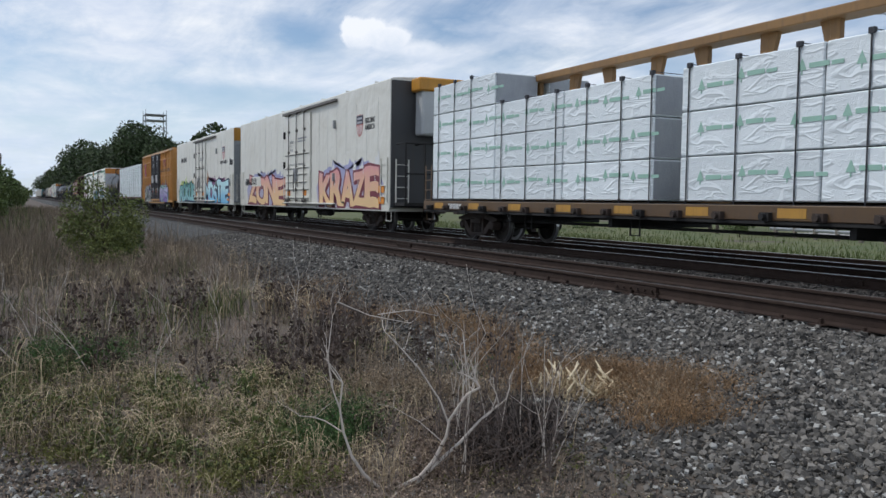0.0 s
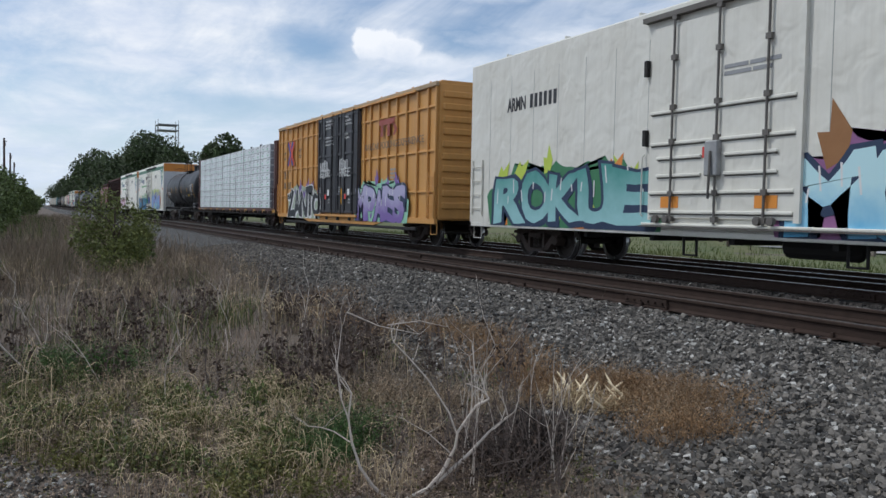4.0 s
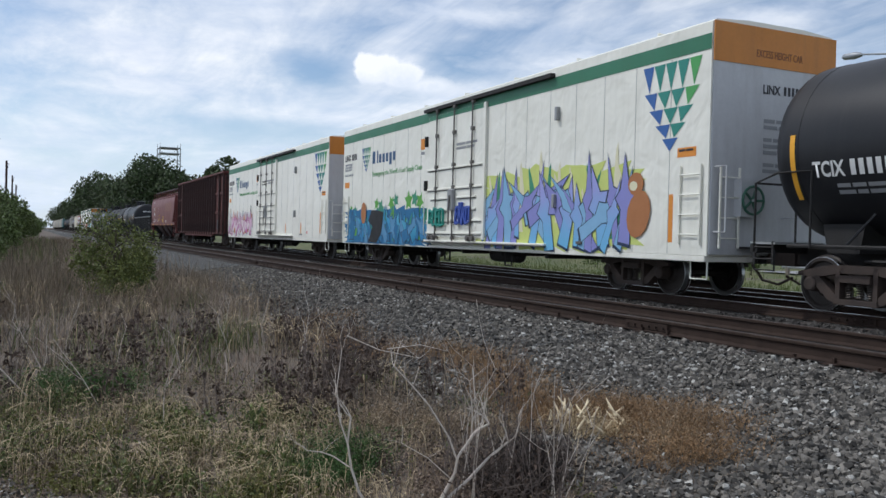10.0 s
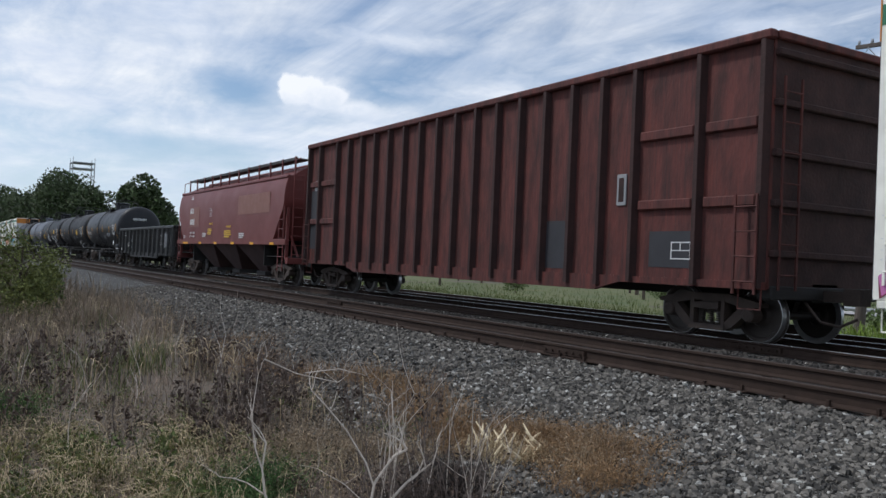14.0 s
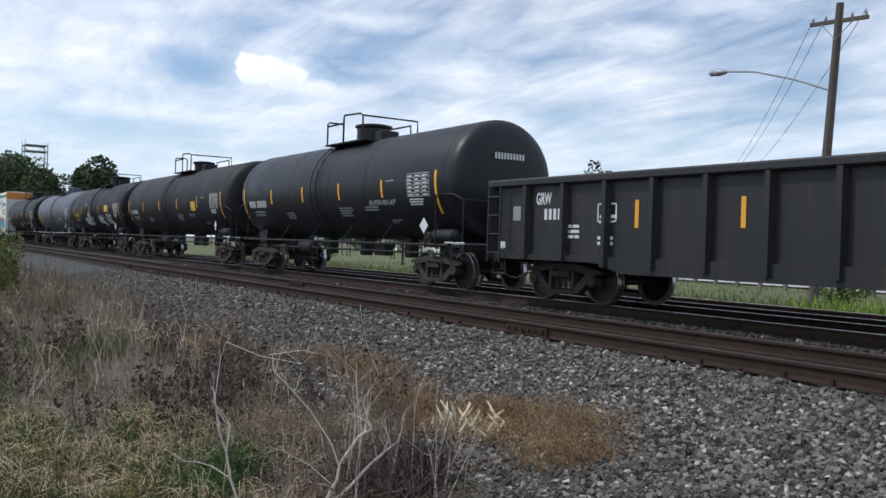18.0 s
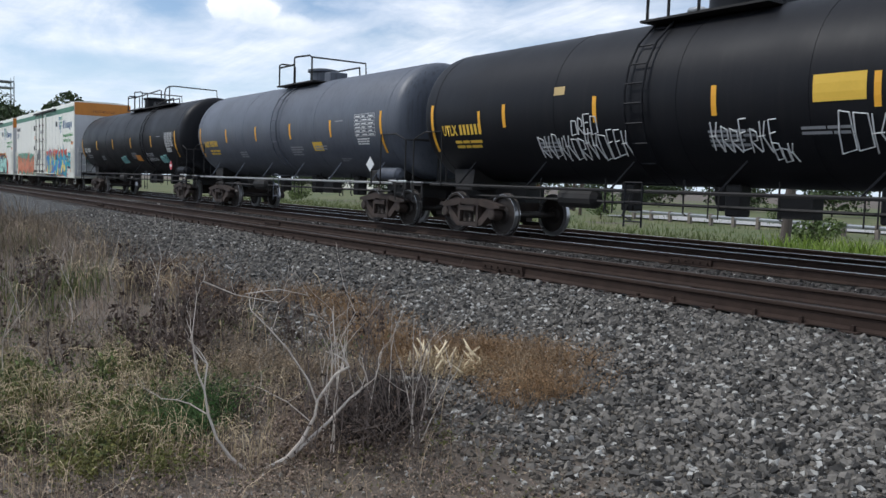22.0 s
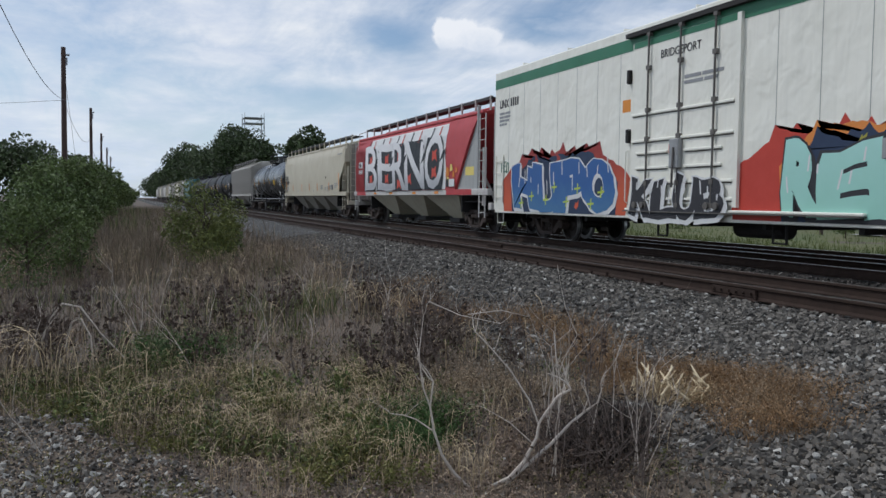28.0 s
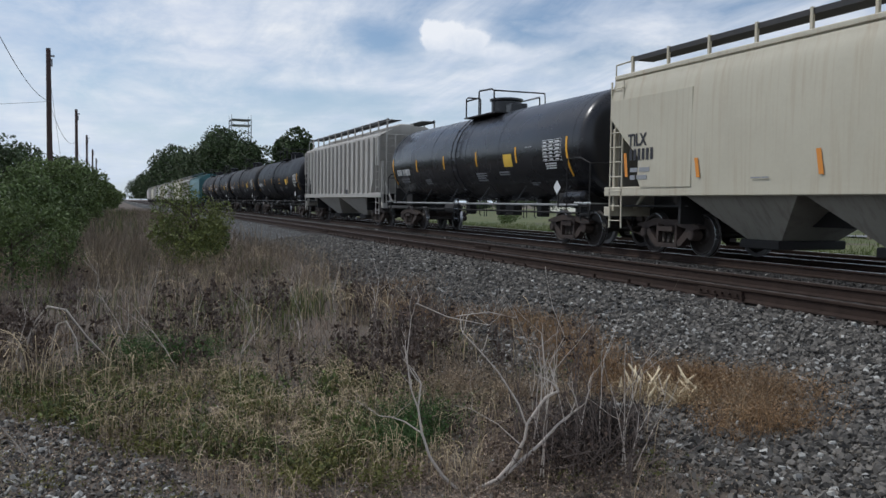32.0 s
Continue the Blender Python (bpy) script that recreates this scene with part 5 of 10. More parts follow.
    # crossed red and blue bars
    for k, (mt, a, dx, dz) in enumerate(((flatcol("cross_blue", (0.04, 0.07, 0.30)), 55, -0.12, 0), (MATS["cross_blue"], -55, -0.12, 0), (flatcol("cross_red", (0.62, 0.08, 0.04)), 55, 0.14, 0), (MATS["cross_red"], -55, 0.14, 0))):
        part("cross_emblem_bar", boxes((-0.68, 0.68, -0.003, 0.003, -0.085, 0.085)), mt, car, m=pose(-h + 2.32 + dx, -1.606 - 0.003 * k, 3.73) @ pose(0, 0, 0, 0, a, 0))
    words(car, "RAILCAR POOLING", 3.1, 3.31, 0.34, MATS["grey_mark"], -1.606, width=3.0)
    words(car, "EXPERIENCE", 6.2, 3.31, 0.34, MATS["grey_mark"], -1.606, width=2.1)
    TTRED = flatcol("faded_dark_red", (0.30, 0.07, 0.05))
    part("emblem_bar", boxes((4.5, 5.9, -0.003, 0.003, 4.12, 4.32)), TTRED, car, m=pose(0, -1.606, 0))
    part("emblem_block", boxes((4.62, 4.85, -0.003, 0.003, 3.72, 4.11)), TTRED, car, m=pose(0, -1.606, 0))
    part("emblem_block", boxes((5.25, 5.48, -0.003, 0.003, 3.72, 4.11)), TTRED, car, m=pose(0, -1.606, 0))
    part("emblem_chevron", sheet(bmesh.new(), [(5.75, 4.1), (5.95, 4.1), (6.15, 3.92), (5.95, 3.72), (5.75, 3.72), (5.9, 3.92)], 0), TTRED, car, m=pose(0, -1.606, 0))
    bars(car, 5.6, 2.5, [(3, 2), (3, 3), (2, 2), (1, 3)], GREY_INK, -1.606, 0.08)
    graffiti(car, "ZANTO", -7.3, -2.3, 0.82, 2.0, flatcol("spray_black", (0.02, 0.025, 0.03)), MATS["spray_white"], flatcol("spray_sage", (0.40, 0.48, 0.36)), y=-1.61, seed=61, bold=0.05, outline_w=0.028, wild=0.24, halo_grow=0.95, floor=0.72, accents=((flatcol("spray_violet", (0.20, 0.12, 0.36)), 7, 0.35),))
    graffiti(car, "MPAES", 2.3, 6.9, 0.75, 2.0, gradient("spray_lavender_fade", (0.20, 0.13, 0.38), (0.42, 0.40, 0.58), 0.9, 1.7), P_DARK, flatcol("spray_mint_green", (0.30, 0.58, 0.42)), y=-1.61, seed=62, wild=0.13, floor=0.72, accents=((MATS["spray_violet"], 7, 0.35),))
    return car


car4 = boxcar(100.3, 118.75)


# --- lumber cars ---
BEAM_YELLOW = paint("beam_yellow", (0.25, 0.135, 0.042), (0.14, 0.08, 0.036), streak=0.6)
DECK_YELLOW = paint("deck_yellow", (0.13, 0.075, 0.032), (0.05, 0.036, 0.028), streak=0.8)
SILL_YELLOW = paint("sill_yellow", (0.50, 0.27, 0.045), (0.33, 0.17, 0.04), streak=0.5)
BULK_RED = paint("bulkhead_oxide", (0.085, 0.028, 0.022), (0.055, 0.022, 0.02), streak=0.3)
WRAP = surface("lumber_wrap", (0.78, 0.83, 0.84), (0.68, 0.74, 0.76), scale=1.6, fine=7, rough=0.42, bump=1.0, amount=0.5, per_object=0.06, stretch=(1, 1, 2.2), crease=0.24)
STRAP = flatcol("strap_black", (0.03, 0.03, 0.035))
PRINT_GREEN = flatcol("print_green", (0.24, 0.52, 0.36))
# The same white wrap, greyed so the pack ends hold their shade.
WRAP_END_SHADE = surface("bundle_end_wrap", (0.36, 0.38, 0.40), (0.28, 0.30, 0.33), scale=3, fine=20, rough=0.6, bump=0.4)
WRAP_GREEN = flatcol("wrap_green", (0.34, 0.55, 0.45))


def bundle_bm(l, w, hgt, seed):
    """A wrapped lumber pack: a slightly slack, creased box."""
    bm = boxes((0, l, 0, w, 0, hgt))
    bmesh.ops.subdivide_edges(bm, edges=[e for e in bm.edges if abs(e.verts[0].co.x - e.verts[1].co.x) > 0.1], cuts=max(2, int(l / 0.35)))
    bmesh.ops.bevel(bm, geom=[e for e in bm.edges if e.is_boundary or e.calc_face_angle(0) > 1.0], offset=0.02, segments=1, affect="EDGES")
    for v in bm.verts:
        q = v.co * 2.2 + Vector((seed, 0, 0))
        v.co.y += 0.012 * noise.noise(q)
        v.co.z += 0.006 * noise.noise(q + Vector((0, 9, 0)))
    return bm


def lumber_car(x0, x1, label, columns, rows, hgt, deck, beam, bulk, bold_print=False, dz=1.18):
    car, h = start_car("lumber_flatcar", label, x0, x1, "flatcar", 2.6)
    part("deck", boxes((-h + 0.1, h - 0.1, -1.45, 1.45, 1.02, 1.14)), BLACK, car)
    part("side_sill", soft_box(-h, h, -1.56, -1.46, 0.86, 1.12, 0.015), deck, car, "grimy painted side sill")
    part("side_sill", soft_box(-h, h, 1.46, 1.56, 0.86, 1.12, 0.015), deck, car)
    n = int(2 * h / 1.05)
    for i in range(n):
        x = -h + 0.6 + i * (2 * h - 1.2) / (n - 1)
        bm = lathe(bmesh.new(), [(-0.13, 0.06), (0.13, 0.06)], "y", 8, (x, -1.6, 0.93))
        box(bm, x - 0.1, x + 0.1, -1.66, -1.55, 0.86, 1.0)
        part("strap_winch", bm, FRAME_RUST if i % 3 else BLACK, car)
        if i % 2 == 0:
            patch(car, x + 0.2, x + 0.78, 0.91, 1.07, SILL_YELLOW, -1.566, "sill_patch", "yellow paint patch on the sill")
    block_mark(car, -h + 1.7, 0.90, 0.15, 4, 5, WHITE_INK, -1.568)
    part("top_chord", soft_box(-h + 0.3, h - 0.3, -0.26, 0.26, 4.36, 4.54, 0.02), beam, car, "weathered beam along the top of the centre wall")
    part("bottom_chord", soft_box(-h + 0.3, h - 0.3, -0.2, 0.2, 1.12, 1.3, 0.02), beam, car)
    m = int(2 * h / 1.55)
    for i in range(m):
        x = -h + 0.9 + i * (2 * h - 1.8) / (m - 1)
        part("post", soft_box(x - 0.1, x + 0.1, -0.06, 0.06, 1.3, 4.37, 0.01), beam, car)
        s = 1 if i % 2 else -1
        bm = plate(bmesh.new(), [(x + s * 0.1, 3.6), (x + s * 0.1, 4.36), (x + s * 0.32, 4.36), (x + s * 0.22, 4.0), (x + s * 0.62, 3.45), (x + s * 0.45, 3.4)], -0.05, 0.05)
        part("brace", bm, beam, car)
    for s in (-1, 1):
        bh = 4.62 if bulk else 1.6
        if bulk:
            part("bulkhead", soft_box(-0.16, 0.16, -1.5, 1.5, 0.9, bh, 0.02), bulk, car, "dark red steel bulkhead", pose(s * (h - 0.3), 0, 0))
            for y in (-1.5, -0.5, 0.5, 1.5):
                part("bulkhead_post", soft_box(-0.08, 0.08, -0.07, 0.07, 0.9, bh, 0.01), bulk, car, m=pose(s * (h - 0.06), y * 0.93, 0))
            part("bulkhead_rail", rods(0.015, [(0, -1.3, bh), (0, -1.3, bh + 0.12), (0, 0.2, bh + 0.12), (0, 0.2, bh)]), bulk, car, m=pose(s * (h - 0.3), 0, 0))
        stirrup(car, s * (h - 0.35), 0.9, deck)
        ladder(car, s * (h - 0.3), -1.5, 1.0, 2.2, bulk or deck, 0.4, 4)
    part("truss_rod", rods(0.035, [(-h + 3.6, -0.9, 0.62), (h - 3.6, -0.9, 0.62)], [(-h + 3.6, -0.9, 0.62), (-h + 3.6, -0.9, 0.85)], [(h - 3.6, -0.9, 0.62), (h - 3.6, -0.9, 0.85)]), BLACK, car)
    # packs rest on the deck on both sides of the wall
    xc = (x0 + x1) / 2
    seed = 0
    for (a, b, nr) in columns:
        for r in range(nr):
            z = dz + r * hgt
            for side in (-1, 1):
                seed += 1
                l = b - a - 0.03
                me_key = (round(l, 2), hgt)
                bm = bundle_bm(l, 1.32, hgt - 0.022, seed)
                y = TRACK_Y + (-1.5 if side < 0 else 0.18)
                ob = part("lumber_pack", bm, WRAP)
                tagged(ob, "white-wrapped lumber pack strapped on a flatcar", "lumber pack", "lumber packs")
                MOVING.append((ob, a, y, z))
                part("end_wrap", soft_box(0, 0.012, 0.03, 1.29, 0.03, hgt - 0.05, 0.004), WRAP_END_SHADE, ob, "end of the wrapped pack with shade in its grey", pose(l, 0, 0))
                if side < 0:
                    k = max(1, round(l / 1.0))
                    for i in range(k):
                        rr = random.Random(seed * 7 + i)
                        x = l * (i + 0.5) / k + rr.uniform(-0.12, 0.12)
                        s = min(0.2, hgt * 0.3)
                        zz = hgt * rr.uniform(0.42, 0.58)
                        bm = bmesh.new()
                        if bold_print:
                            zz = hgt * rr.uniform(0.34, 0.46)
                            for q0, q1, ww in ((0.10, 0.17, 0.16), (0.20, 0.30, 0.34)):
                                box(bm, x - 0.22 if ww < 0.2 else x - 0.04, x - 0.22 + ww if ww < 0.2 else x - 0.04 + ww, -0.010, -0.006, zz + q0 * 0.5, zz + q1 * 0.5)
                            part("wrap_text", bm, GREY_INK, ob)["kind"] = "stuff"
                            bm = sheet(bmesh.new(), [(x - 0.06, zz - 0.07), (x + 0.18, zz - 0.07), (x + 0.22, zz + 0.015), (x + 0.04, zz - 0.015), (x - 0.05, zz + 0.015)], -0.009)
                            part("wrap_print", bm, PRINT_GREEN, ob)
                            continue
                        sheet(bm, [(x - s * 0.45, zz), (x + s * 0.45, zz), (x, zz + s)], -0.008)
                        box(bm, x - 0.012, x + 0.012, -0.010, -0.006, zz - s * 0.35, zz)
                        box(bm, x + s * 0.7, x + s * 0.7 + s * 1.9, -0.010, -0.006, zz + s * 0.1, zz + s * 0.5)
                        box(bm, x + s * 2.8, x + s * 2.8 + s * 1.1, -0.010, -0.006, zz + s * 0.1, zz + s * 0.42)
                        part("wrap_print", bm, WRAP_GREEN, ob)["kind"] = "stuff"
    part("bottom_flange", boxes((-h, h, -1.54, -1.44, 0.80, 0.855)), BLACK, car)
    for x in (-h * 0.55, -h * 0.2, h * 0.3, h * 0.62):
        part("brake_rigging", rods(0.022, [(x, -1.2, 0.85), (x, -1.2, 0.45), (x + 0.3, -1.2, 0.45), (x + 0.3, -1.2, 0.85)], n=5), BLACK, car)
        part("deck_bearer", boxes((x - 0.5, x - 0.38, -1.4, 1.4, 0.6, 0.86)), BLACK, car)
    return car, h


car1, h1 = lumber_car(166.5, 190.3, "yellow centre-beam flatcar with wrapped lumber", [(167.0, 170.75, 4), (170.75, 173.9, 3), (173.9, 177.05, 3), (177.8, 181.0, 3), (181.0, 184.2, 3), (184.2, 187.4, 3)], 3, 0.84, DECK_YELLOW, BEAM_YELLOW, None)
car5, h5 = lumber_car(77.1, 99.4, "dark red centre-beam flatcar fully stacked with wrapped lumber", [(77.9, 81.9, 9), (81.9, 85.9, 9), (85.9, 89.9, 9), (89.9, 93.9, 9), (93.9, 98.2, 9)], 9, 0.378, BULK_RED, BULK_RED, BULK_RED, True, dz=1.15)


def straps(car, h, xs, z0, z1, w=0.012):
    xc = car.location.x
    for x in xs:
        part("strap", boxes((x - xc - w, x - xc + w, -1.528, -1.516, z0, z1), (x - xc - w, x - xc + w, -1.528, -0.2, z1, z1 + 0.012), (x - xc - 0.05, x - xc + 0.05, -1.54, -1.47, z1 - 0.06, z1 + 0.03)), STRAP, car, "black load strap")


straps(car1, h1, [167.4, 168.4, 169.4], 1.1, 4.56)
straps(car1, h1, [171.1, 172.3, 173.6, 174.8, 176.0, 176.95, 178.0, 179.2, 180.5, 181.8, 183.2, 184.6, 186.0], 1.1, 3.72)
straps(car5, h5, [79.9, 82.0, 83.9, 86.0, 88.3, 90.0, 92.1, 94.0, 96.2], 1.1, 4.57, 0.007)


# --- tank cars ---
TANK_BLACK = paint("tank_black", (0.009, 0.0095, 0.012), (0.014, 0.0145, 0.017), streak=0.3, rough=0.5, streak_col=(0.026, 0.025, 0.025), spec=0.18)
TANK_FADED = paint("tank_faded_black", (0.015, 0.016, 0.019), (0.023, 0.024, 0.027), streak=0.3, rough=0.46, streak_col=(0.035, 0.034, 0.034), spec=0.3)
TANK_SOOT = paint("tank_soot", (0.0125, 0.0125, 0.0145), (0.020, 0.0195, 0.021), streak=0.35, rough=0.6, streak_col=(0.034, 0.032, 0.032), spec=0.3)
TANK_GREY = paint("tank_grey", (0.092, 0.104, 0.128), (0.070, 0.078, 0.098), streak=0.8, rough=0.5, streak_col=(0.03, 0.033, 0.04), streak_fine=9.0)
TANK_GLOSS = paint("tank_gloss_black", (0.014, 0.015, 0.018), (0.02, 0.02, 0.024), streak=0.15, rough=0.27)
TANK = [1.51, 2.70]           # radius and axis height of the tank being built


def on_tank():
    """Wraps a flat marking on to the tank's side."""
    r, z = TANK

    def wrap(p):
        s = (p.z - z) / r
        s = max(-0.98, min(0.98, s))
        k = p.y + 1.6          # offset outwards, negative is proud
        return Vector((p.x, -math.sqrt(1 - s * s) * (r - k), z + s * (r - k)))
    return wrap


def tank_marks(car, marks, mat, name):
    """Flat stencil boxes (x0, x1, z0, z1) laid on the curved side."""
    w = on_tank()
    bm = bmesh.new()
    for x0, x1, z0, z1 in marks:
        n = max(1, int((z1 - z0) / 0.12))
        cols = []
        for i in range(n + 1):
            z = z0 + (z1 - z0) * i / n
            cols.append((bm.verts.new(w(Vector((x0, -1.606, z)))), bm.verts.new(w(Vector((x1, -1.606, z))))))
        for a, b in zip(cols, cols[1:]):
            bm.faces.new((a[0], a[1], b[1], b[0]))
    ob = part(name, bm, mat, car)
    if len(marks) > 1:
        ob["kind"] = "stuff"
    return ob


def text_marks(x, z, rows, unit, lead=1.7):
    out = []
    for i, row in enumerate(rows):
        a = x
        for w in row:
            if w > 0:
                out.append((a, a + w * unit, z - i * unit * lead, z - i * unit * lead + unit))
            a += abs(w) * unit + unit * 0.6
    return out


def block_marks(x, z, size, groups):
    out, a = [], x
    for g in groups:
        for i in range(g):
            out.append((a + size * 0.06, a + size * 0.44, z, z + size))
            a += size * 0.62
        a += size * 0.5
    return out


def tank_words(car, text, x, z, size, mat, width=None, bold=0.0, name="stencil", label="", yy=-1.606, slant=0.0):
    """Lettering laid on the curved side of a tank."""
    bm = letters(text, size, bold, 0.0)
    xs = [v.co.x for v in bm.verts]
    k = width / (max(xs) - min(xs)) if width else 1.0
    w = on_tank()
    for v in bm.verts:
        v.co = w(Vector((x + (v.co.x - min(xs)) * k + slant * v.co.z, yy, z + v.co.z)))
    return part(name, bm, mat, car, label)


def tank_car(x0, x1, label, mat, tapes=YELLOW_TAPE, mark=WHITE_INK, seed=0, dome="wide", placard=True, ladder_at=0.0, yellow_plate=True, mark_text="", digits=6, big=0.24, lining=WHITE_INK, climb=-0.55, size=(1.51, 2.70)):
    rnd = random.Random(seed)
    TANK[:] = size
    car, h = start_car("tank_car", label, x0 - 0.55, x1 + 1.05, "tank car", 1.83, sill=False)
    L = h - 0.25
    prof = [(-L + dx, r * TANK[0] / 1.51) for dx, r in ((0.0, 0.05), (0.02, 0.7), (0.07, 1.1), (0.14, 1.31), (0.23, 1.43), (0.34, 1.49), (0.46, 1.51))]
    prof = prof + [(-L + 3.2, TANK[0]), (0, TANK[0]), (L - 3.2, TANK[0])] + [(-a, r) for a, r in prof[::-1]]
    part("tank", lathe(bmesh.new(), prof, "x", 48, (0, 0, TANK[1])), mat, car, smooth=True)
    for x in (-L + 0.72, -L * 0.36, L * 0.36, L - 0.72, L * 0.04):
        part("weld_band", lathe(bmesh.new(), [(x - 0.012, TANK[0]), (x - 0.008, TANK[0] + 0.006), (x + 0.008, TANK[0] + 0.006), (x + 0.012, TANK[0])], "x", 48, (0, 0, TANK[1])), mat, car, smooth=True)
    for s in (-1, 1):
        part("stub_sill", boxes((s * (L - 2.6), s * (h), -0.28, 0.28, 0.74, 1.05) if s > 0 else (-h, -(L - 2.6), -0.28, 0.28, 0.74, 1.05)), BLACK, car)
        part("saddle", plate(bmesh.new(), [(s * (L - 1.5), 0.98), (s * (L - 0.9), 0.98), (s * (L - 0.8), 1.45), (s * (L - 1.6), 1.45)], -0.95, 0.95), BLACK, car)
        part("end_sill", soft_box(h - 0.16, h, -1.5, 1.5, 0.95, 1.12, 0.01) if s > 0 else soft_box(-h, -h + 0.16, -1.5, 1.5, 0.95, 1.12, 0.01), BLACK, car)
        part("end_platform", boxes((s * (L - 0.3), s * h, -1.5, -0.35, 1.1, 1.14) if s > 0 else (-h, -(L - 0.3), -1.5, -0.35, 1.1, 1.14)), STEEL, car)
        part("end_handrail", rods(0.02, [(s * (h - 0.08), -1.48, 0.75), (s * (h - 0.08), -1.48, 2.15), (s * (h - 0.55), -1.48, 2.3), (s * (L - 1.0), -1.48, 2.3), (s * (L - 1.0), -1.48, 1.05)], [(s * (h - 0.08), -1.45, 2.15), (s * (h - 0.08), 1.45, 2.15), (s * (h - 0.08), 1.45, 1.0)], [(s * (h - 0.08), -0.5, 1.1), (s * (h - 0.08), -0.5, 2.15)]), BLACK, car)
        stirrup(car, s * (h - 0.3), 1.0, BLACK, -1.47)
        ladder(car, s * (h - 0.3), -1.45, 0.75, 1.15, BLACK, 0.4, 2, "end_ladder")
    part("side_rail", rods(0.032, [(-L + 0.5, -1.42, 1.08), (L - 0.5, -1.42, 1.08)], n=6), STEEL if mat in (TANK_GREY, TANK_GLOSS) else BLACK, car, "running rail along the tank's foot")
    n = 6
    for i in range(n):
        x = -L + 1.6 + i * (2 * L - 3.2) / (n - 1)
        part("rail_bracket", rods(0.022, [(x, -1.42, 1.08), (x + 0.38, -1.22, 1.6)], n=5), mat, car)
    part("bottom_outlet", lathe(bmesh.new(), [(0.78, 0.16), (0.95, 0.2), (1.3, 0.24)], "z", 12, (0.3, 0, 0)), BLACK, car)
    part("brake_cylinder", boxes((1.7, 2.3, -0.6, -0.3, 0.72, 1.05)), BLACK, car)
    part("outlet_lever", rods(0.025, [(-1.3, -0.6, 1.2), (-1.3, -0.9, 0.62), (-1.1, -0.9, 0.55)]), BLACK, car)
    part("brake_pipe", rods(0.03, [(-L + 1.5, -0.8, 0.86), (L - 1.5, -0.8, 0.86)], n=5), BLACK, car)
    for i in range(5):
        x = -L * 0.5 + i * L * 0.25
        part("pipe_hanger", rods(0.016, [(x, -0.8, 1.3), (x, -0.8, 0.72), (x + 0.08, -0.8, 0.68)], n=4), BLACK, car)
    part("air_reservoir", lathe(bmesh.new(), [(-0.55, 0.08), (-0.45, 0.19), (0.45, 0.19), (0.55, 0.08)], "x", 12, (-2.6, -0.75, 0.9)), BLACK, car)
    # loading platform, dome and ladder
    zt = TANK[1] + TANK[0]
    lx = ladder_at
    pf = part("walkway", boxes((lx - 1.0, lx + 1.6, -1.02, -0.45, zt - 0.13, zt - 0.09), (lx - 1.0, lx + 1.6, 0.45, 1.02, zt - 0.13, zt - 0.09)), BLACK, car)
    loops = ([(-1.0, -1.0, -0.1), (-1.0, -1.0, 0.72), (-0.95, -0.95, 0.78), (-0.95, -0.5, 0.78), (-1.0, -0.45, 0.7), (-1.0, -0.45, -0.1)],
             [(-0.95, -1.0, 0.62), (0.2, -1.0, 0.62)],
             [(0.28, -1.0, -0.1), (0.28, -1.0, 0.86), (0.36, -1.0, 0.92), (1.5, -1.0, 0.86), (1.58, -0.95, 0.78), (1.58, -0.95, -0.1)],
             [(1.55, -0.95, 0.8), (1.55, 0.95, 0.8), (1.55, 0.98, -0.1)],
             [(-0.95, 1.0, -0.1), (-0.95, 1.0, 0.7), (1.0, 1.0, 0.7), (1.05, 1.0, -0.1)])
    loops = [[(0.2 + (a - 0.2) * 0.87, b_, c_ * 0.78 if c_ > 0 else c_) for a, b_, c_ in c] for c in loops]
    for c in loops:
        part("safety_rail", rods(0.028, [(lx + a, b_, zt + c_) for a, b_, c_ in c]), BLACK, car, "black handrail by the dome")
    if dome == "wide":
        part("dome", lathe(bmesh.new(), [(zt - 0.1, 0.52), (zt + 0.38, 0.52), (zt + 0.42, 0.58), (zt + 0.48, 0.58), (zt + 0.52, 0.4)], "z", 24, (lx + 0.35, 0, 0)), mat, car, smooth=True)
    else:
        part("dome", lathe(bmesh.new(), [(zt - 0.1, 0.42), (zt + 0.30, 0.42), (zt + 0.33, 0.5), (zt + 0.40, 0.5), (zt + 0.44, 0.3)], "z", 20, (lx + 0.3, 0, 0)), mat, car, smooth=True)
    part("valve_box", soft_box(lx + 0.95, lx + 1.4, -0.3, 0.3, zt - 0.05, zt + 0.25, 0.03), mat, car)
    wrap = on_tank()
    bm = bmesh.new()
    for dx in (-0.2, 0.2):
        pts = [Vector((lx + climb + dx, -1.46, 0.45)), Vector((lx + climb + dx, -1.46, 1.2))]
        for a in range(8):
            z = 1.3 + (zt - 1.55) * a / 7
            q = wrap(Vector((lx + climb + dx, -1.66 - 0.03, z)))
            pts.append(Vector((q.x, min(q.y, -0.6), q.z)))
        rod(bm, pts, 0.02, 5)
    for a in range(11):
        z = 0.55 + a * 0.34
        y = -1.46 if z < 1.3 else min(-0.6, wrap(Vector((0, -1.69, z))).y)
        rod(bm, [(lx + climb - 0.2, y, z), (lx + climb + 0.2, y, z)], 0.016, 5)
    part("side_ladder", bm, mat, car, "ladder up the tank's side")
    # markings
    tape = []
    for i in range(6):
        x = -L + 0.62 + i * (2 * L - 1.74) / 5 + (0.1 if i == 5 else 0)
        tape.append((x - 0.05, x + 0.05, 2.31 if 0 < i < 5 else 1.85, 2.78 if 0 < i < 5 else 2.9))
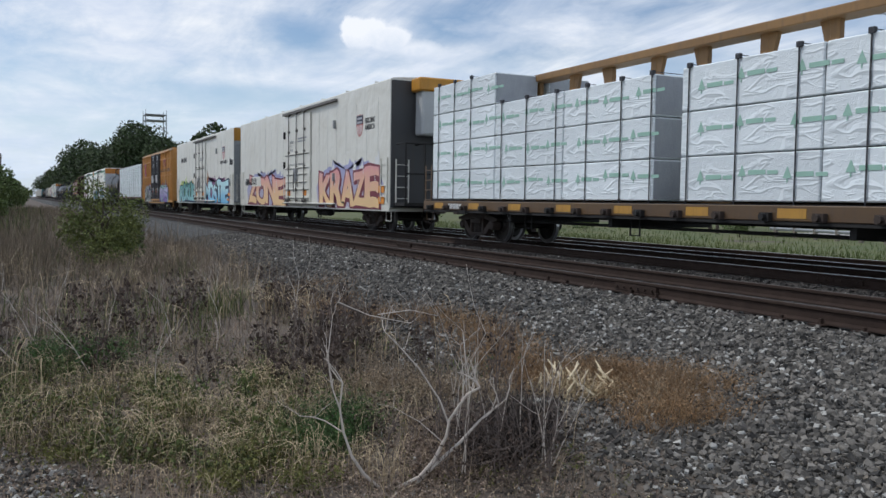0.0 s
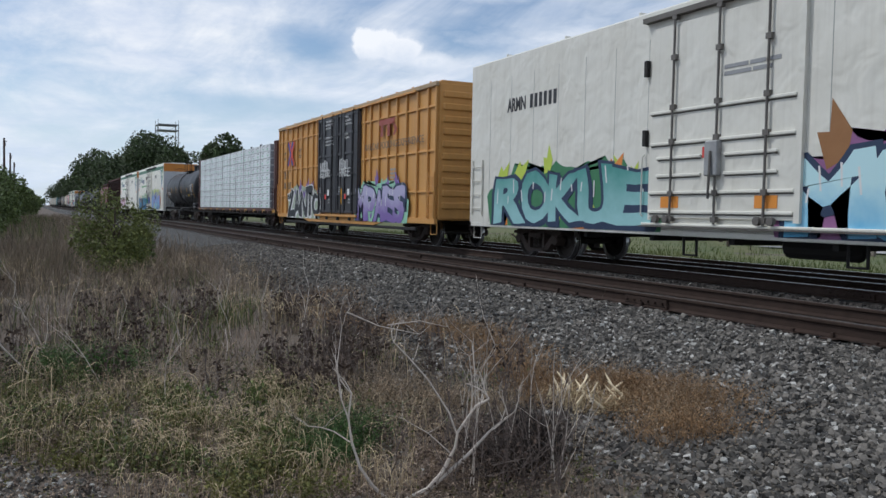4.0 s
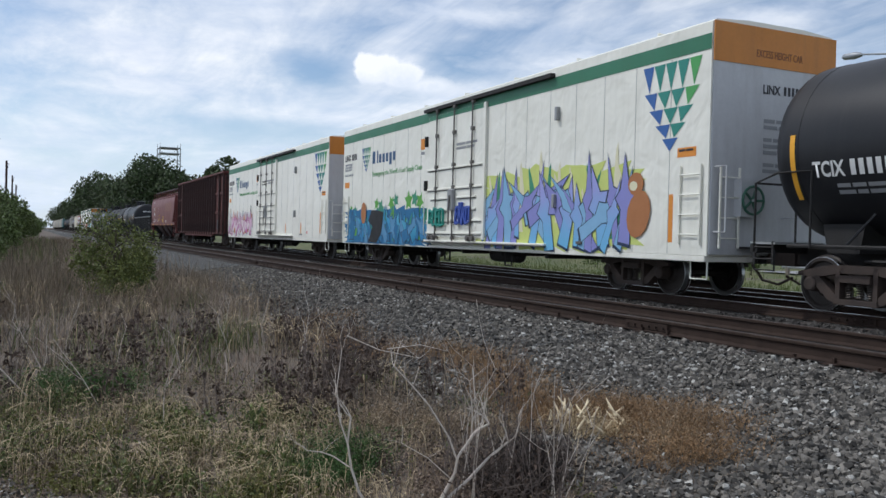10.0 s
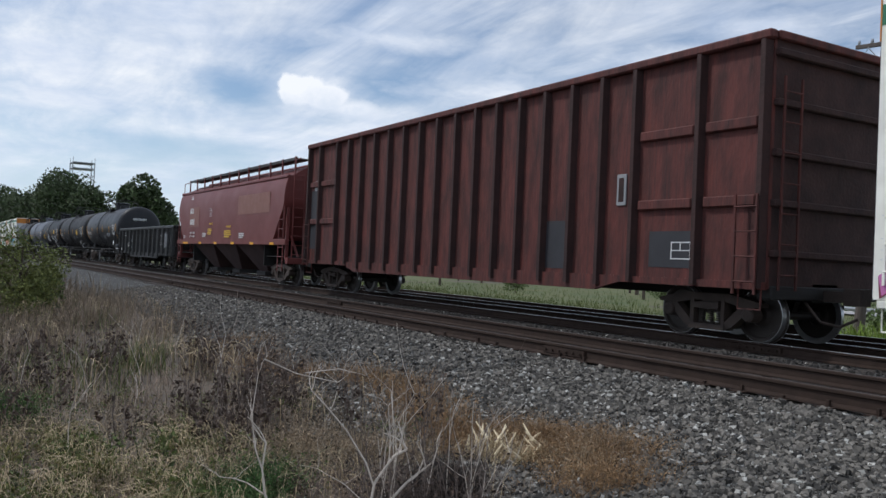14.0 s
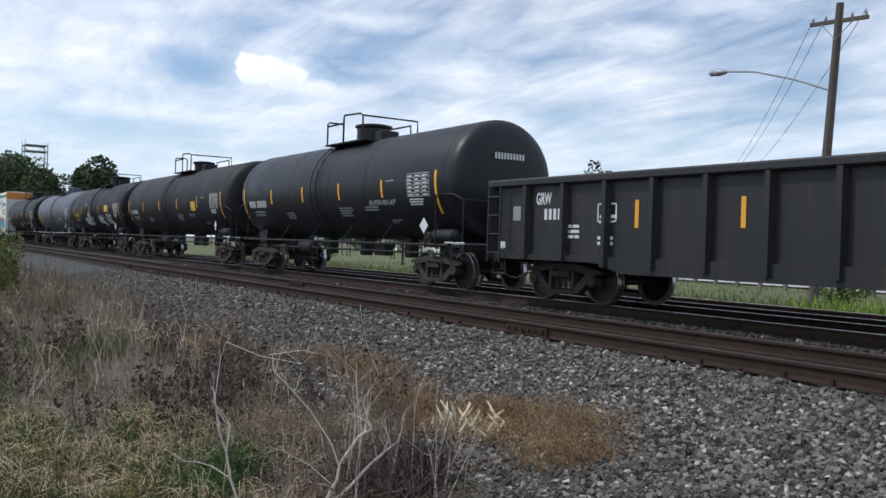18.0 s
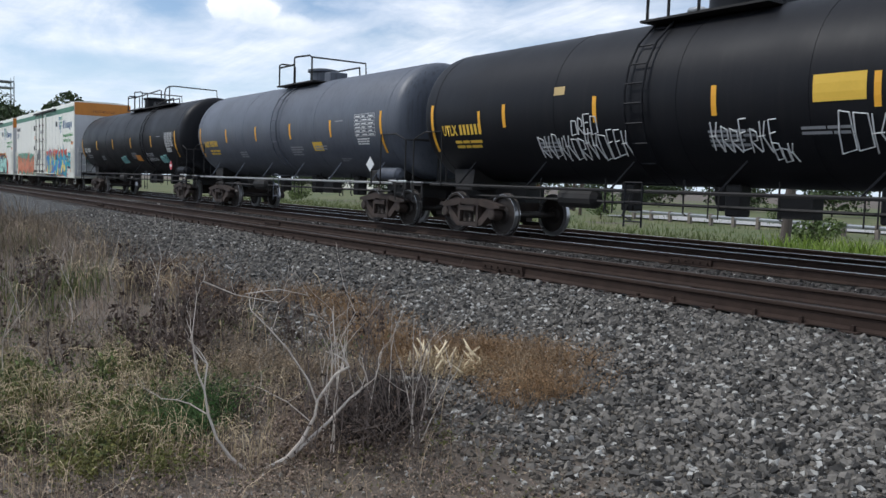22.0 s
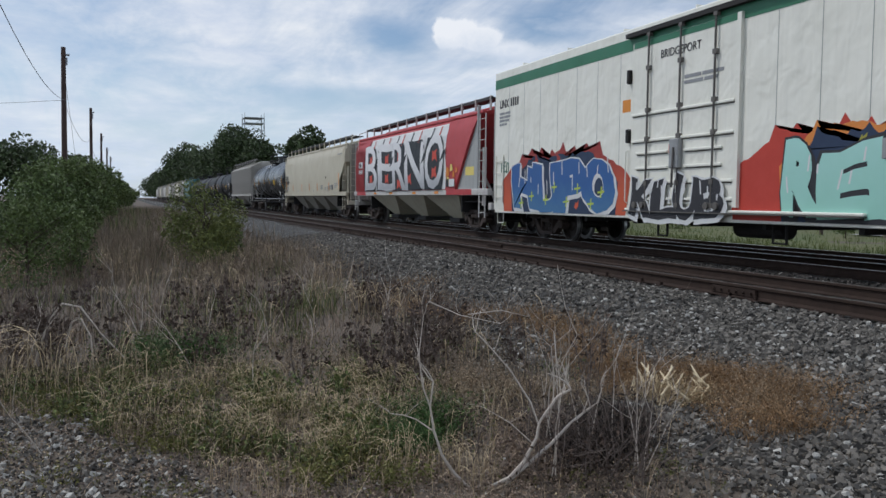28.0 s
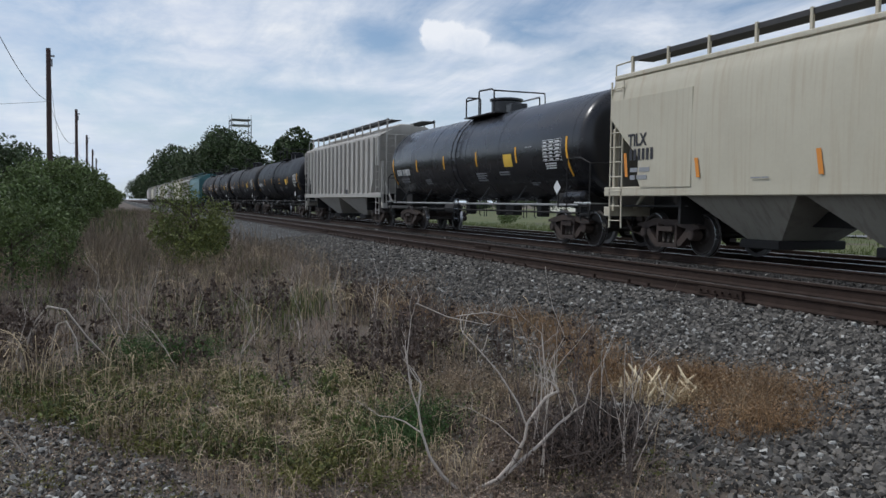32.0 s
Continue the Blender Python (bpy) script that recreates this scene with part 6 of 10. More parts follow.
    if tapes:
        for strip in tape:
            tank_marks(car, [strip], tapes, "reflector_strip")
    mx = -L + 1.0
    if mark_text:
        tank_words(car, mark_text, mx, 2.2, big * 1.38, mark, len(mark_text) * big * 0.62, 0.01, "reporting_mark")
    tank_marks(car, block_marks(mx + (len(mark_text) + 0.6) * big * 0.62, 2.2, big, (digits,) if mark_text else (4, digits)), mark, "number_mark")
    tank_marks(car, text_marks(-L + 1.4, 2.02, [(4, 4, 7), (5, 3, 6)], 0.06), mark if mark is not WHITE_INK else GREY_INK, "stencil_block")
    tank_marks(car, text_marks(-L + 4.2, 1.95, [(8, 6), (9, 5), (6, 8)], 0.042), GREY_INK, "stencil_block")
    tank_marks(car, text_marks(L * 0.12, 2.05, [(8, 8, 3), (9, 5, 5), (6, 9), (5, 5, 6)], 0.042), GREY_INK, "stencil_block")
    if digits > 4:
        tank_marks(car, text_marks(L * 0.34, 2.05, [(9, 9), (11, 6)], 0.042), GREY_INK, "stencil_block")
    px = L - 2.37
    rows_n = 6
    frame_lines = [(px, px + 1.05, 2.86 - k * 0.095, 2.87 - k * 0.095) for k in range(rows_n + 1)] + [(px + k * 0.35 - 0.005, px + k * 0.35 + 0.005, 2.86 - 0.095 * rows_n, 2.87) for k in range(4)]
    tank_marks(car, frame_lines, lining, "data_panel")
    tank_marks(car, [(px + 0.04 + k * 0.35, px + 0.04 + k * 0.35 + rnd.uniform(0.15, 0.27), 2.79 - j * 0.095, 2.825 - j * 0.095) for j in range(rows_n) for k in range(3)], lining, "data_panel_text")
    tank_marks(car, text_marks(px + 0.05, 2.2, [(5, 9, 3), (9, 3, 4), (4, 6, 5)], 0.036), lining, "stencil_block")
    tank_marks(car, text_marks(px - 1.1, 2.72, [(6, 8)], 0.03) + text_marks(px - 1.3, 1.7, [(10, 8), (6, 5)], 0.03), GREY_INK, "stencil_block")
    if yellow_plate:
        tank_marks(car, [(L * 0.40, L * 0.40 + 0.6, 2.22, 2.6)], YELLOW_INK, "yellow_plate")
    if placard:
        if placard == "house":
            bm = sheet(bmesh.new(), [(-0.07, -0.16), (0.07, -0.16), (0.07, 0.0), (0.17, 0.0), (0, 0.2), (-0.17, 0.0), (-0.07, 0.0)], 0)
        else:
            bm = sheet(bmesh.new(), [(0, -0.2), (0.2, 0), (0, 0.2), (-0.2, 0)], 0)
        part("placard", bm, WHITE_INK, car, "white hazard placard", pose(L - 1.5, -1.50, 1.55))
        part("placard_bracket", boxes((-0.02, 0.02, 0.004, 0.03, -0.55, 0.1)), BLACK, car, m=pose(L - 1.5, -1.47, 1.55))
    block_mark(car, 0, 0, 0.15, mark_text or 4, digits, mark, m=pose(L + 0.004, -0.5, 3.2, 0, 0, 90), name="end_mark")
    part("side_tank", lathe(bmesh.new(), [(-0.5, 0.08), (-0.42, 0.17), (0.42, 0.17), (0.5, 0.08)], "x", 12, (L - 0.85, -1.25, 1.30)), mat, car, smooth=True)
    # valve box, bell and plates by the leading truck
    part("brake_valve", soft_box(L - 1.75, L - 1.45, -1.3, -1.0, 1.02, 1.4, 0.03), BLACK, car)
    for k, x in enumerate((L - 0.55, L - 0.1)):
        part("step_plate", boxes((x, x + 0.38, -1.505, -1.5, 1.13, 1.16)), WHITE_INK, car)
    for x in (-L * 0.22, L * 0.1, L * 0.46):
        part("bottom_fitting", soft_box(x - 0.12, x + 0.2, -0.5, -0.2, 0.7, 1.25, 0.03), BLACK, car)
        part("fitting_stirrup", rods(0.014, [(x - 0.1, -0.95, 1.2), (x - 0.1, -0.95, 0.66), (x + 0.1, -0.95, 0.66), (x + 0.1, -0.95, 1.2)], n=5), BLACK, car)
    return car, L


car6, L = tank_car(60.5, 74.6, "black tank car with white stencils and yellow reflectors", TANK_FADED, seed=6, dome="low", placard=False, mark_text="TCIX", ladder_at=0.68, climb=-0.24, yellow_plate=False)
bm = bmesh.new()
for x in (3.7, 4.05, 4.4):
    sheet(bm, [(x, 1.96), (x + 0.2, 1.98), (x + 0.32, 2.16), (x + 0.14, 2.16)], -1.606)
for v in bm.verts:
    v.co = on_tank()(v.co)
part("yellow_stencil", bm, YELLOW_INK, car6, "slanting yellow painted stencil")
car12, L = tank_car(-54.2, -40.7, "dark grey-black tank car with yellow reflectors and domed platform", TANK_FADED, seed=12, yellow_plate=False)
words(car12, "SR 8754 FRA A/P", L - 4.3, 2.1, 0.2, GREY_INK, -1.53)
car13, L = tank_car(-71.6, -56.35, "sooty brown-black tank car with a yellow plate", TANK_SOOT, seed=13, dome="low", mark_text="IARX", big=0.2, placard="house")
car14, L = tank_car(-87.3, -73.6, "black tank car with white handwritten tags", TANK_BLACK, seed=14, mark=YELLOW_INK, mark_text="UTLX", big=0.22, yellow_plate=False)
tank_marks(car14, [(L * 0.37, L * 0.37 + 0.78, 2.42, 2.80)], YELLOW_INK, "yellow_plate")
tank_marks(car14, [(-L * 0.36, -L * 0.36 + 0.3, 2.86, 3.02)], flatcol("tan_label", (0.52, 0.38, 0.16)), "tan_label")
tank_marks(car14, [(-L + 2.35, -L + 2.43, 2.25, 2.68)], YELLOW_TAPE, "reflector_strip")
for i, (x, z, w, hh, n) in enumerate(((-3.2, 1.68, 2.4, 0.5, 13), (-2.2, 2.1, 0.7, 0.35, 4), (0.95, 1.78, 1.2, 0.45, 7), (2.0, 1.62, 0.35, 0.25, 3), (3.05, 1.72, 1.3, 0.65, 5))):
    scribble(car14, x, z, w, hh, n, WHITE_INK, -1.62, 140 + i, 0.012, on_tank())
car15, L = tank_car(-103.0, -89.1, "weathered grey tank car with rust-dark streaks", TANK_GREY, seed=15, mark=YELLOW_INK, dome="low", mark_text="RACX", big=0.2, climb=0.05, yellow_plate=False)
tank_marks(car15, [(L * 0.33, L * 0.33 + 0.6, 1.95, 2.2)], YELLOW_INK, "yellow_plate")
car16, L = tank_car(-122.1, -105.3, "black tank car with long walkway on top", TANK_BLACK, seed=16, size=(1.60, 2.74), placard=False, mark_text="SHQX", digits=4, big=0.24, yellow_plate=False, ladder_at=-0.35, climb=3.85)
ztop = TANK[1] + TANK[0]
part("long_walkway", boxes((1.35, 5.83, -1.02, -0.5, ztop - 0.16, ztop - 0.12)), BLACK, car16, "black walkway along the tank's top")
for c in ([(-0.02, -1.0, 4.15), (-0.02, -1.0, 4.73), (0.12, -1.0, 4.80), (4.0, -1.0, 4.88), (4.17, -1.0, 4.84), (4.21, -1.0, 4.12)],
          [(2.05, -1.0, 4.15), (2.05, -1.0, 4.84)],
          [(4.72, -1.0, 4.15), (4.70, -1.0, 4.75), (4.85, -1.0, 4.90), (5.3, -1.0, 4.95), (5.6, -0.9, 4.95), (5.8, 0.95, 4.90), (5.8, 1.0, 4.2)],
          [(5.36, -1.0, 4.15), (5.36, -1.0, 4.94)],
          [(3.2, -1.0, 4.22), (4.6, -1.0, 4.36), (5.9, -1.0, 4.40), (5.95, -1.0, 4.15)]):
    part("safety_rail", rods(0.028, c), BLACK, car16, "black handrail by the walkway")
tank_words(car16, "NON-ODORIZED", 3.35, 1.92, 0.18, WHITE_INK, 1.1)
tank_words(car16, "LIQUEFIED PETROLEUM GAS", 3.15, 1.72, 0.18, WHITE_INK, 1.75)
tank_marks(car16, [(1.6, 2.4, 1.72, 1.98)], ORANGE_TAPE, "orange_plate")
for tx in (-1.05, 5.3):
    for k, (dz, rr) in enumerate(((0.0, 0.012), (0.02, 0.012))):
        scribble(car16, tx + 0.04 * k, 1.64 + dz, 1.0, 0.28, 6, flatcol("spray_pale_teal", (0.25, 0.50, 0.48)), -1.62, 160 + k, rr, on_tank())
part("placard", sheet(bmesh.new(), [(0, -0.22), (0.22, 0), (0, 0.22), (-0.22, 0)], 0), flatcol("placard_red", (0.62, 0.08, 0.10)), car16, "red diamond placard", pose(7.1, -1.47, 1.5))
part("placard_band", boxes((-0.13, 0.13, -0.004, 0.0, -0.05, 0.05)), WHITE_INK, car16, m=pose(7.1, -1.472, 1.5))
car21, L = tank_car(-222.2, -206.7, "glossy black tank car with yellow reflectors", TANK_GLOSS, seed=21)
for i, (a, b) in enumerate(((-258.5, -242.3), (-276.5, -260.9), (-291.0, -278.6), (-305.0, -293.3))):
    tank_car(a, b, "black tank car far back in the train", TANK_SOOT if i % 2 else TANK_BLACK, seed=30 + i, dome="low")


# --- hoppers ---
OXIDE = paint("hopper_oxide", (0.17, 0.040, 0.036), (0.13, 0.036, 0.032), streak=0.25, streak_col=(0.08, 0.03, 0.025))
HOP_GREY = paint("hopper_grey", (0.57, 0.53, 0.41), (0.47, 0.43, 0.33), streak=0.45, streak_col=(0.34, 0.22, 0.10))
HOP_PALE = paint("hopper_pale", (0.48, 0.46, 0.42), (0.39, 0.37, 0.335), streak=0.4, streak_col=(0.2, 0.18, 0.15))
HOP_RED = paint("hopper_red", (0.50, 0.055, 0.06), (0.40, 0.045, 0.05), streak=0.2)
HOP_TEAL = paint("hopper_teal", (0.05, 0.16, 0.17), streak=0.35)
GRATE = surface("roof_walk", (0.028, 0.028, 0.03), (0.055, 0.052, 0.05), scale=4, fine=60, rough=0.7)


def hopper(x0, x1, label, mat, bays=3, ribs=False, roof=4.12, ridge=4.55, sill=1.5, sill_mat=None, bay_mat=None, curved=True, truck_in=1.9, cut=1.55, slope_z=2.77, inset=(0.25, 0.25), ladder_top=None):
    car, h = start_car("covered_hopper", label, x0, x1, "hopper car", truck_in)
    sm = sill_mat or mat
    bm_ = bay_mat or mat
    end = h - sum(inset) / 2
    side = [(-1.58, sill), (-1.60, sill + 1.2), (-1.58, roof - 0.6), (-1.5, roof - 0.2), (-1.36, roof), (-0.6, ridge), (0.6, ridge), (1.36, roof), (1.5, roof - 0.2), (1.58, roof - 0.6), (1.60, sill + 1.2), (1.58, sill)]
    # the rounded side drawn out into a smooth curve
    turns = [Vector((y, z, 0)) for y, z in side]
    side = []
    for i in range(len(turns)):
        p0, p1, p2, p3 = turns[max(i - 1, 0)], turns[i], turns[min(i + 1, len(turns) - 1)], turns[min(i + 2, len(turns) - 1)]
        side.append((p1.x, p1.y))
        if i in (0, 1, 2, 3, 7, 8, 9, 10):
            for t in (0.25, 0.5, 0.75):
                q = 0.5 * (2 * p1 + (p2 - p0) * t + (2 * p0 - 5 * p1 + 4 * p2 - p3) * t * t + (3 * p1 - p0 - 3 * p2 + p3) * t ** 3)
                side.append((q.x, q.y))
    if not curved:
        side = [(-1.52, sill), (-1.52, roof), (-0.6, ridge), (0.6, ridge), (1.52, roof), (1.52, sill)]
    bm = bmesh.new()
    rows = []
    for x in (-h + inset[0], h - inset[1]):
        s = 1 if x > 0 else -1
        ring = []
        for y, z in side:
            k = max(0.0, min(1.0, (slope_z - z) / (slope_z - sill)))
            ring.append(bm.verts.new((x - s * cut * k, y, z)))
        rows.append(ring)
    n = len(side)
    for i in range(n):
        bm.faces.new((rows[0][i], rows[1][i], rows[1][(i + 1) % n], rows[0][(i + 1) % n]))
    for ring in rows:
        half = n // 2
        for i in range(half - 1):
            bm.faces.new((ring[i], ring[i + 1], ring[n - 2 - i], ring[n - 1 - i]))
    bmesh.ops.recalc_face_normals(bm, faces=bm.faces[:])
    part("body", bm, mat, car, smooth=True)
    part("side_sill", soft_box(-h, h, -1.58, -1.42, sill - 0.2, sill + 0.02, 0.02), sm, car)
    part("side_sill", soft_box(-h, h, 1.42, 1.58, sill - 0.2, sill + 0.02, 0.02), sm, car)
    part("roof_rail", soft_box(-end, end, -1.5, -1.34, roof - 0.06, roof + 0.05, 0.02), mat, car)
    if ribs:
        k = int(2 * end / 0.85)
        rb = None
        for i in range(k + 1):
            x = -end + 0.05 + (2 * end - 0.1) * i / k
            low = sill + max(0, abs(x) - (end - cut)) / cut * (roof - 1.35 - sill)
            if low > sill + 0.01:
                part("rib", soft_box(x - 0.05, x + 0.05, -1.63, -1.53, low, roof - 0.08, 0.01), mat, car)
            else:
                rb = again(rb, car, pose(x, 0, 0)) if rb else part("rib", soft_box(-0.05, 0.05, -1.63, -1.53, sill, roof - 0.08, 0.01), mat, car, m=pose(x, 0, 0))
    # hopper bays
    w = (2 * (h - 2.9)) / bays
    for i in range(bays):
        c = -h + 2.9 + w * (i + 0.5)
        bm = bmesh.new()
        tops = [bm.verts.new(p) for p in ((c - w * 0.49, -1.45, sill - 0.15), (c + w * 0.49, -1.45, sill - 0.15), (c + w * 0.49, 1.45, sill - 0.15), (c - w * 0.49, 1.45, sill - 0.15))]
        bots = [bm.verts.new(p) for p in ((c - 0.45, -0.7, 0.42), (c + 0.45, -0.7, 0.42), (c + 0.45, 0.7, 0.42), (c - 0.45, 0.7, 0.42))]
        for j in range(4):
            bm.faces.new((tops[j], tops[(j + 1) % 4], bots[(j + 1) % 4], bots[j]))
        bm.faces.new(tops[::-1])
        bm.faces.new(bots)
        bmesh.ops.recalc_face_normals(bm, faces=bm.faces[:])
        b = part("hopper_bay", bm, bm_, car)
        part("outlet_gate", soft_box(c - 0.55, c + 0.55, -0.85, 0.85, 0.26, 0.44, 0.02), BLACK, b)
    # end frames
    for s in (-1, 1):
        for y in (-1.4, 1.4):
            part("end_post", soft_box(s * end - 0.08, s * end + 0.02, y - 0.06, y + 0.06, 0.95, roof - 1.2, 0.01), sm, car)
        part("end_sill", soft_box(s * h - 0.12, s * h + 0.12, -1.5, 1.5, 0.82, 1.05, 0.015), sm, car)
        for y in (-0.9, 0.9):
            part("end_brace", rods(0.05, [(s * (end - 0.05), y, 1.0), (s * (end - 1.35), y, sill + 0.6)]), sm, car)
        ladder(car, s * (h - 0.5), -1.53, 0.55, ladder_top or roof - 0.1, sm, 0.5, 7 if ladder_top else 10)
        # Black plates added to stand for the shade in the gap over the truck.
        part("centre_plate", boxes((min(s * (h - 2.9), s * (h - 0.3)), max(s * (h - 2.9), s * (h - 0.3)), -0.33, 0.33, 1.02, sill + 0.25)), BLACK, car)
        part("shear_plate", boxes((min(s * (h - 2.9), s * h), max(s * (h - 2.9), s * h), -1.3, 1.3, 1.06, 1.1)), BLACK, car)
        part("bolster_web", boxes((s * (h - 2.75) - 0.04, s * (h - 2.75) + 0.04, -1.4, 1.4, 0.7, sill - 0.02)), BLACK, car)
        ladder(car, s * (h - 0.02), -1.1, 1.0, roof, sm, 0.42, 9, along="y")
        part("end_rail", rods(0.022, [(s * h, -1.3, roof - 0.2), (s * h, -1.3, ridge + 0.15), (s * (h - 0.5), -0.9, ridge + 0.3), (s * (end - 1.0), -0.75, ridge + 0.3)], [(s * h, -1.3, roof), (s * h, 1.3, roof)]), sm, car)
    # running boards and hatches
    for s in (-1, 1):
        y0, y1 = sorted((s * 0.5, s * 1.12))
        e0, e1 = sorted((s * 1.09, s * 1.13))
        part("roof_walk", boxes((-end + 0.1, end - 0.1, y0, y1, ridge + 0.24, ridge + 0.27), (-end + 0.1, end - 0.1, e0, e1, ridge + 0.20, ridge + 0.31)), GRATE, car, "dark steel grating walkway")
    k = int(2 * end / 1.35)
    st = None
    for i in range(2 * k + 2):
        m = pose(-end + 0.2 + (2 * end - 0.4) * (i // 2) / k, 0, 0, 0, 0, 180 * (i % 2))
        st = again(st, car, m) if st else part("walk_bracket", boxes((-0.03, 0.03, -1.16, -1.10, roof + 0.08, ridge + 0.33)), sm, car, m=m)
    part("hatch", soft_box(-end + 0.8, end - 0.8, -0.35, 0.35, ridge - 0.02, ridge + 0.16, 0.04), mat, car, "long trough hatch on the roof")
    return car, h


# The bays' darker red has the underside's shade in it.
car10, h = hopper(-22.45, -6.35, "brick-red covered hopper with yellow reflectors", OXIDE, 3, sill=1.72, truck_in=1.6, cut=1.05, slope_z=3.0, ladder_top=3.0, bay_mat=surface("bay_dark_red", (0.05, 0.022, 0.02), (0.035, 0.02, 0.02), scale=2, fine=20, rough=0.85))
FADED = flatcol("faded_patch", (0.24, 0.11, 0.085))
patch(car10, -5.55, -3.8, 2.36, 3.33, FADED, -1.612)
patch(car10, 2.33, 6.3, 2.78, 3.58, FADED, -1.612)
block_mark(car10, -5.49, 3.03, 0.26, "GACX", 0, WHITE_INK, -1.618)
block_mark(car10, -5.45, 2.47, 0.27, 0, 5, WHITE_INK, -1.618)
words(car10, "LD LMT  224000", -5.45, 2.02, 0.15, WHITE_INK, -1.612, width=0.9)
words(car10, "LT WT    62000", -5.45, 1.85, 0.15, WHITE_INK, -1.612, width=0.9)
bars(car10, -6.6, 1.9, [(4, 3), (3, 4)], WHITE_INK, -1.612, 0.045)
words(car10, "WARNING", -2.05, 2.42, 0.14, YELLOW_INK, -1.614)
bars(car10, -2.2, 2.2, [(6, 6), (5, 9), (8, 5), (6, 6)], YELLOW_INK, -1.612, 0.045)
words(car10, "WARNING", 0.7, 2.25, 0.15, YELLOW_INK, -1.612)
bars(car10, 0.45, 2.08, [(5, 6, 6), (9, 9), (6, 8, 5), (9, 6)], YELLOW_INK, -1.612, 0.05)
bars(car10, -3.1, 2.0, [(8, 6), (6, 9), (8, 5)], WHITE_INK, -1.614, 0.04)
bars(car10, 2.6, 1.95, [(6, 8), (9, 5), (6, 5)], WHITE_INK, -1.614, 0.045)
words(car10, "PLATE", -1.95, 3.05, 0.09, WHITE_INK, -1.614)
words(car10, "C", -1.85, 2.87, 0.16, WHITE_INK, -1.614)
part("plate_frame", boxes((0, 0.36, 0, 0.003, 0, 0.015), (0, 0.36, 0, 0.003, 0.345, 0.36), (0, 0.015, 0, 0.003, 0.015, 0.345), (0.345, 0.36, 0, 0.003, 0.015, 0.345)), WHITE_INK, car10, m=pose(-1.98, -1.614, 2.82))
for x in (-6.77, -6.3, -3.79, -1.2, 1.4, 4.0, 6.4):
    patch(car10, x, x + 0.44, 1.52, 1.62, YELLOW_TAPE, -1.585, "reflector")
bars(car10, -5.43, 3.86, [(9, 5), (12, 3), (7, 8), (10, 4)], WHITE_INK, -1.595, 0.026)

car19, h = hopper(-184.0, -166.4, "red covered hopper covered with white block-letter graffiti", HOP_RED, 3, ridge=4.36, truck_in=2.15, cut=2.05, slope_z=4.1, inset=(0.4, 0.95), sill_mat=paint("sill_white", (0.6, 0.58, 0.55)), bay_mat=HOP_GREY)
def on_hopper(p):
    """Lays a flat marking on the bowed side."""
    prof = ((1.3, 1.58), (2.7, 1.60), (3.52, 1.58), (3.92, 1.50), (4.12, 1.36))
    z = max(1.31, min(4.11, p.z))
    for (za, ya), (zb, yb) in zip(prof, prof[1:]):
        if za <= z <= zb:
            y = ya + (yb - ya) * (z - za) / (zb - za)
    return Vector((p.x, -y - 0.016 + p.y + 1.62, z))


bm = bmesh.new()
cols = []
for i, z in enumerate((1.53, 2.0, 2.4, 2.7, 3.1, 3.52, 3.72, 3.92, 4.05)):
    wob = 0.14 * math.sin(i * 1.3)
    cols.append((bm.verts.new(on_hopper(Vector((-6.55 + wob * 0.6 + 0.15 * i, -1.62, z)))), bm.verts.new(on_hopper(Vector((4.85 + wob * 0.5 + 0.02 * i, -1.62, z))))))
for a, b in zip(cols, cols[1:]):
    bm.faces.new((a[0], a[1], b[1], b[0]))
part("graffiti_ground", bm, MATS["spray_white"], car19, "white sprayed ground")
bm = bmesh.new()
cols = [(bm.verts.new(on_hopper(Vector((-h + 0.42, -1.6135, z)))), bm.verts.new(on_hopper(Vector((-6.3, -1.6135, z))))) for z in (1.52, 2.0, 2.4, 2.7, 3.1, 3.52, 3.72, 3.92, 4.05)]
for a, b in zip(cols, cols[1:]):
    bm.faces.new((a[0], a[1], b[1], b[0]))
bmesh.ops.solidify(bm, geom=bm.faces[:], thickness=0.006)
part("end_side_sheet", bm, HOP_RED, car19, "red side sheet at the rear end")
CHROME = gradient("spray_chrome", (0.42, 0.43, 0.45), (0.74, 0.74, 0.74), 1.7, 2.6)
P_FIRE = flatcol("spray_fire_red", (0.62, 0.08, 0.05))


def on_side(bm, name, mat, y):
    """Lays a painted shape on the hopper's side."""
    for v in bm.verts:
        v.co = on_hopper(Vector((v.co.x, y + v.co.y, v.co.z)))
    bmesh.ops.recalc_face_normals(bm, faces=bm.faces[:])
    for f in bm.faces:
        if f.normal.y > 0:
            f.normal_flip()
    return part(name, bm, mat, car19)


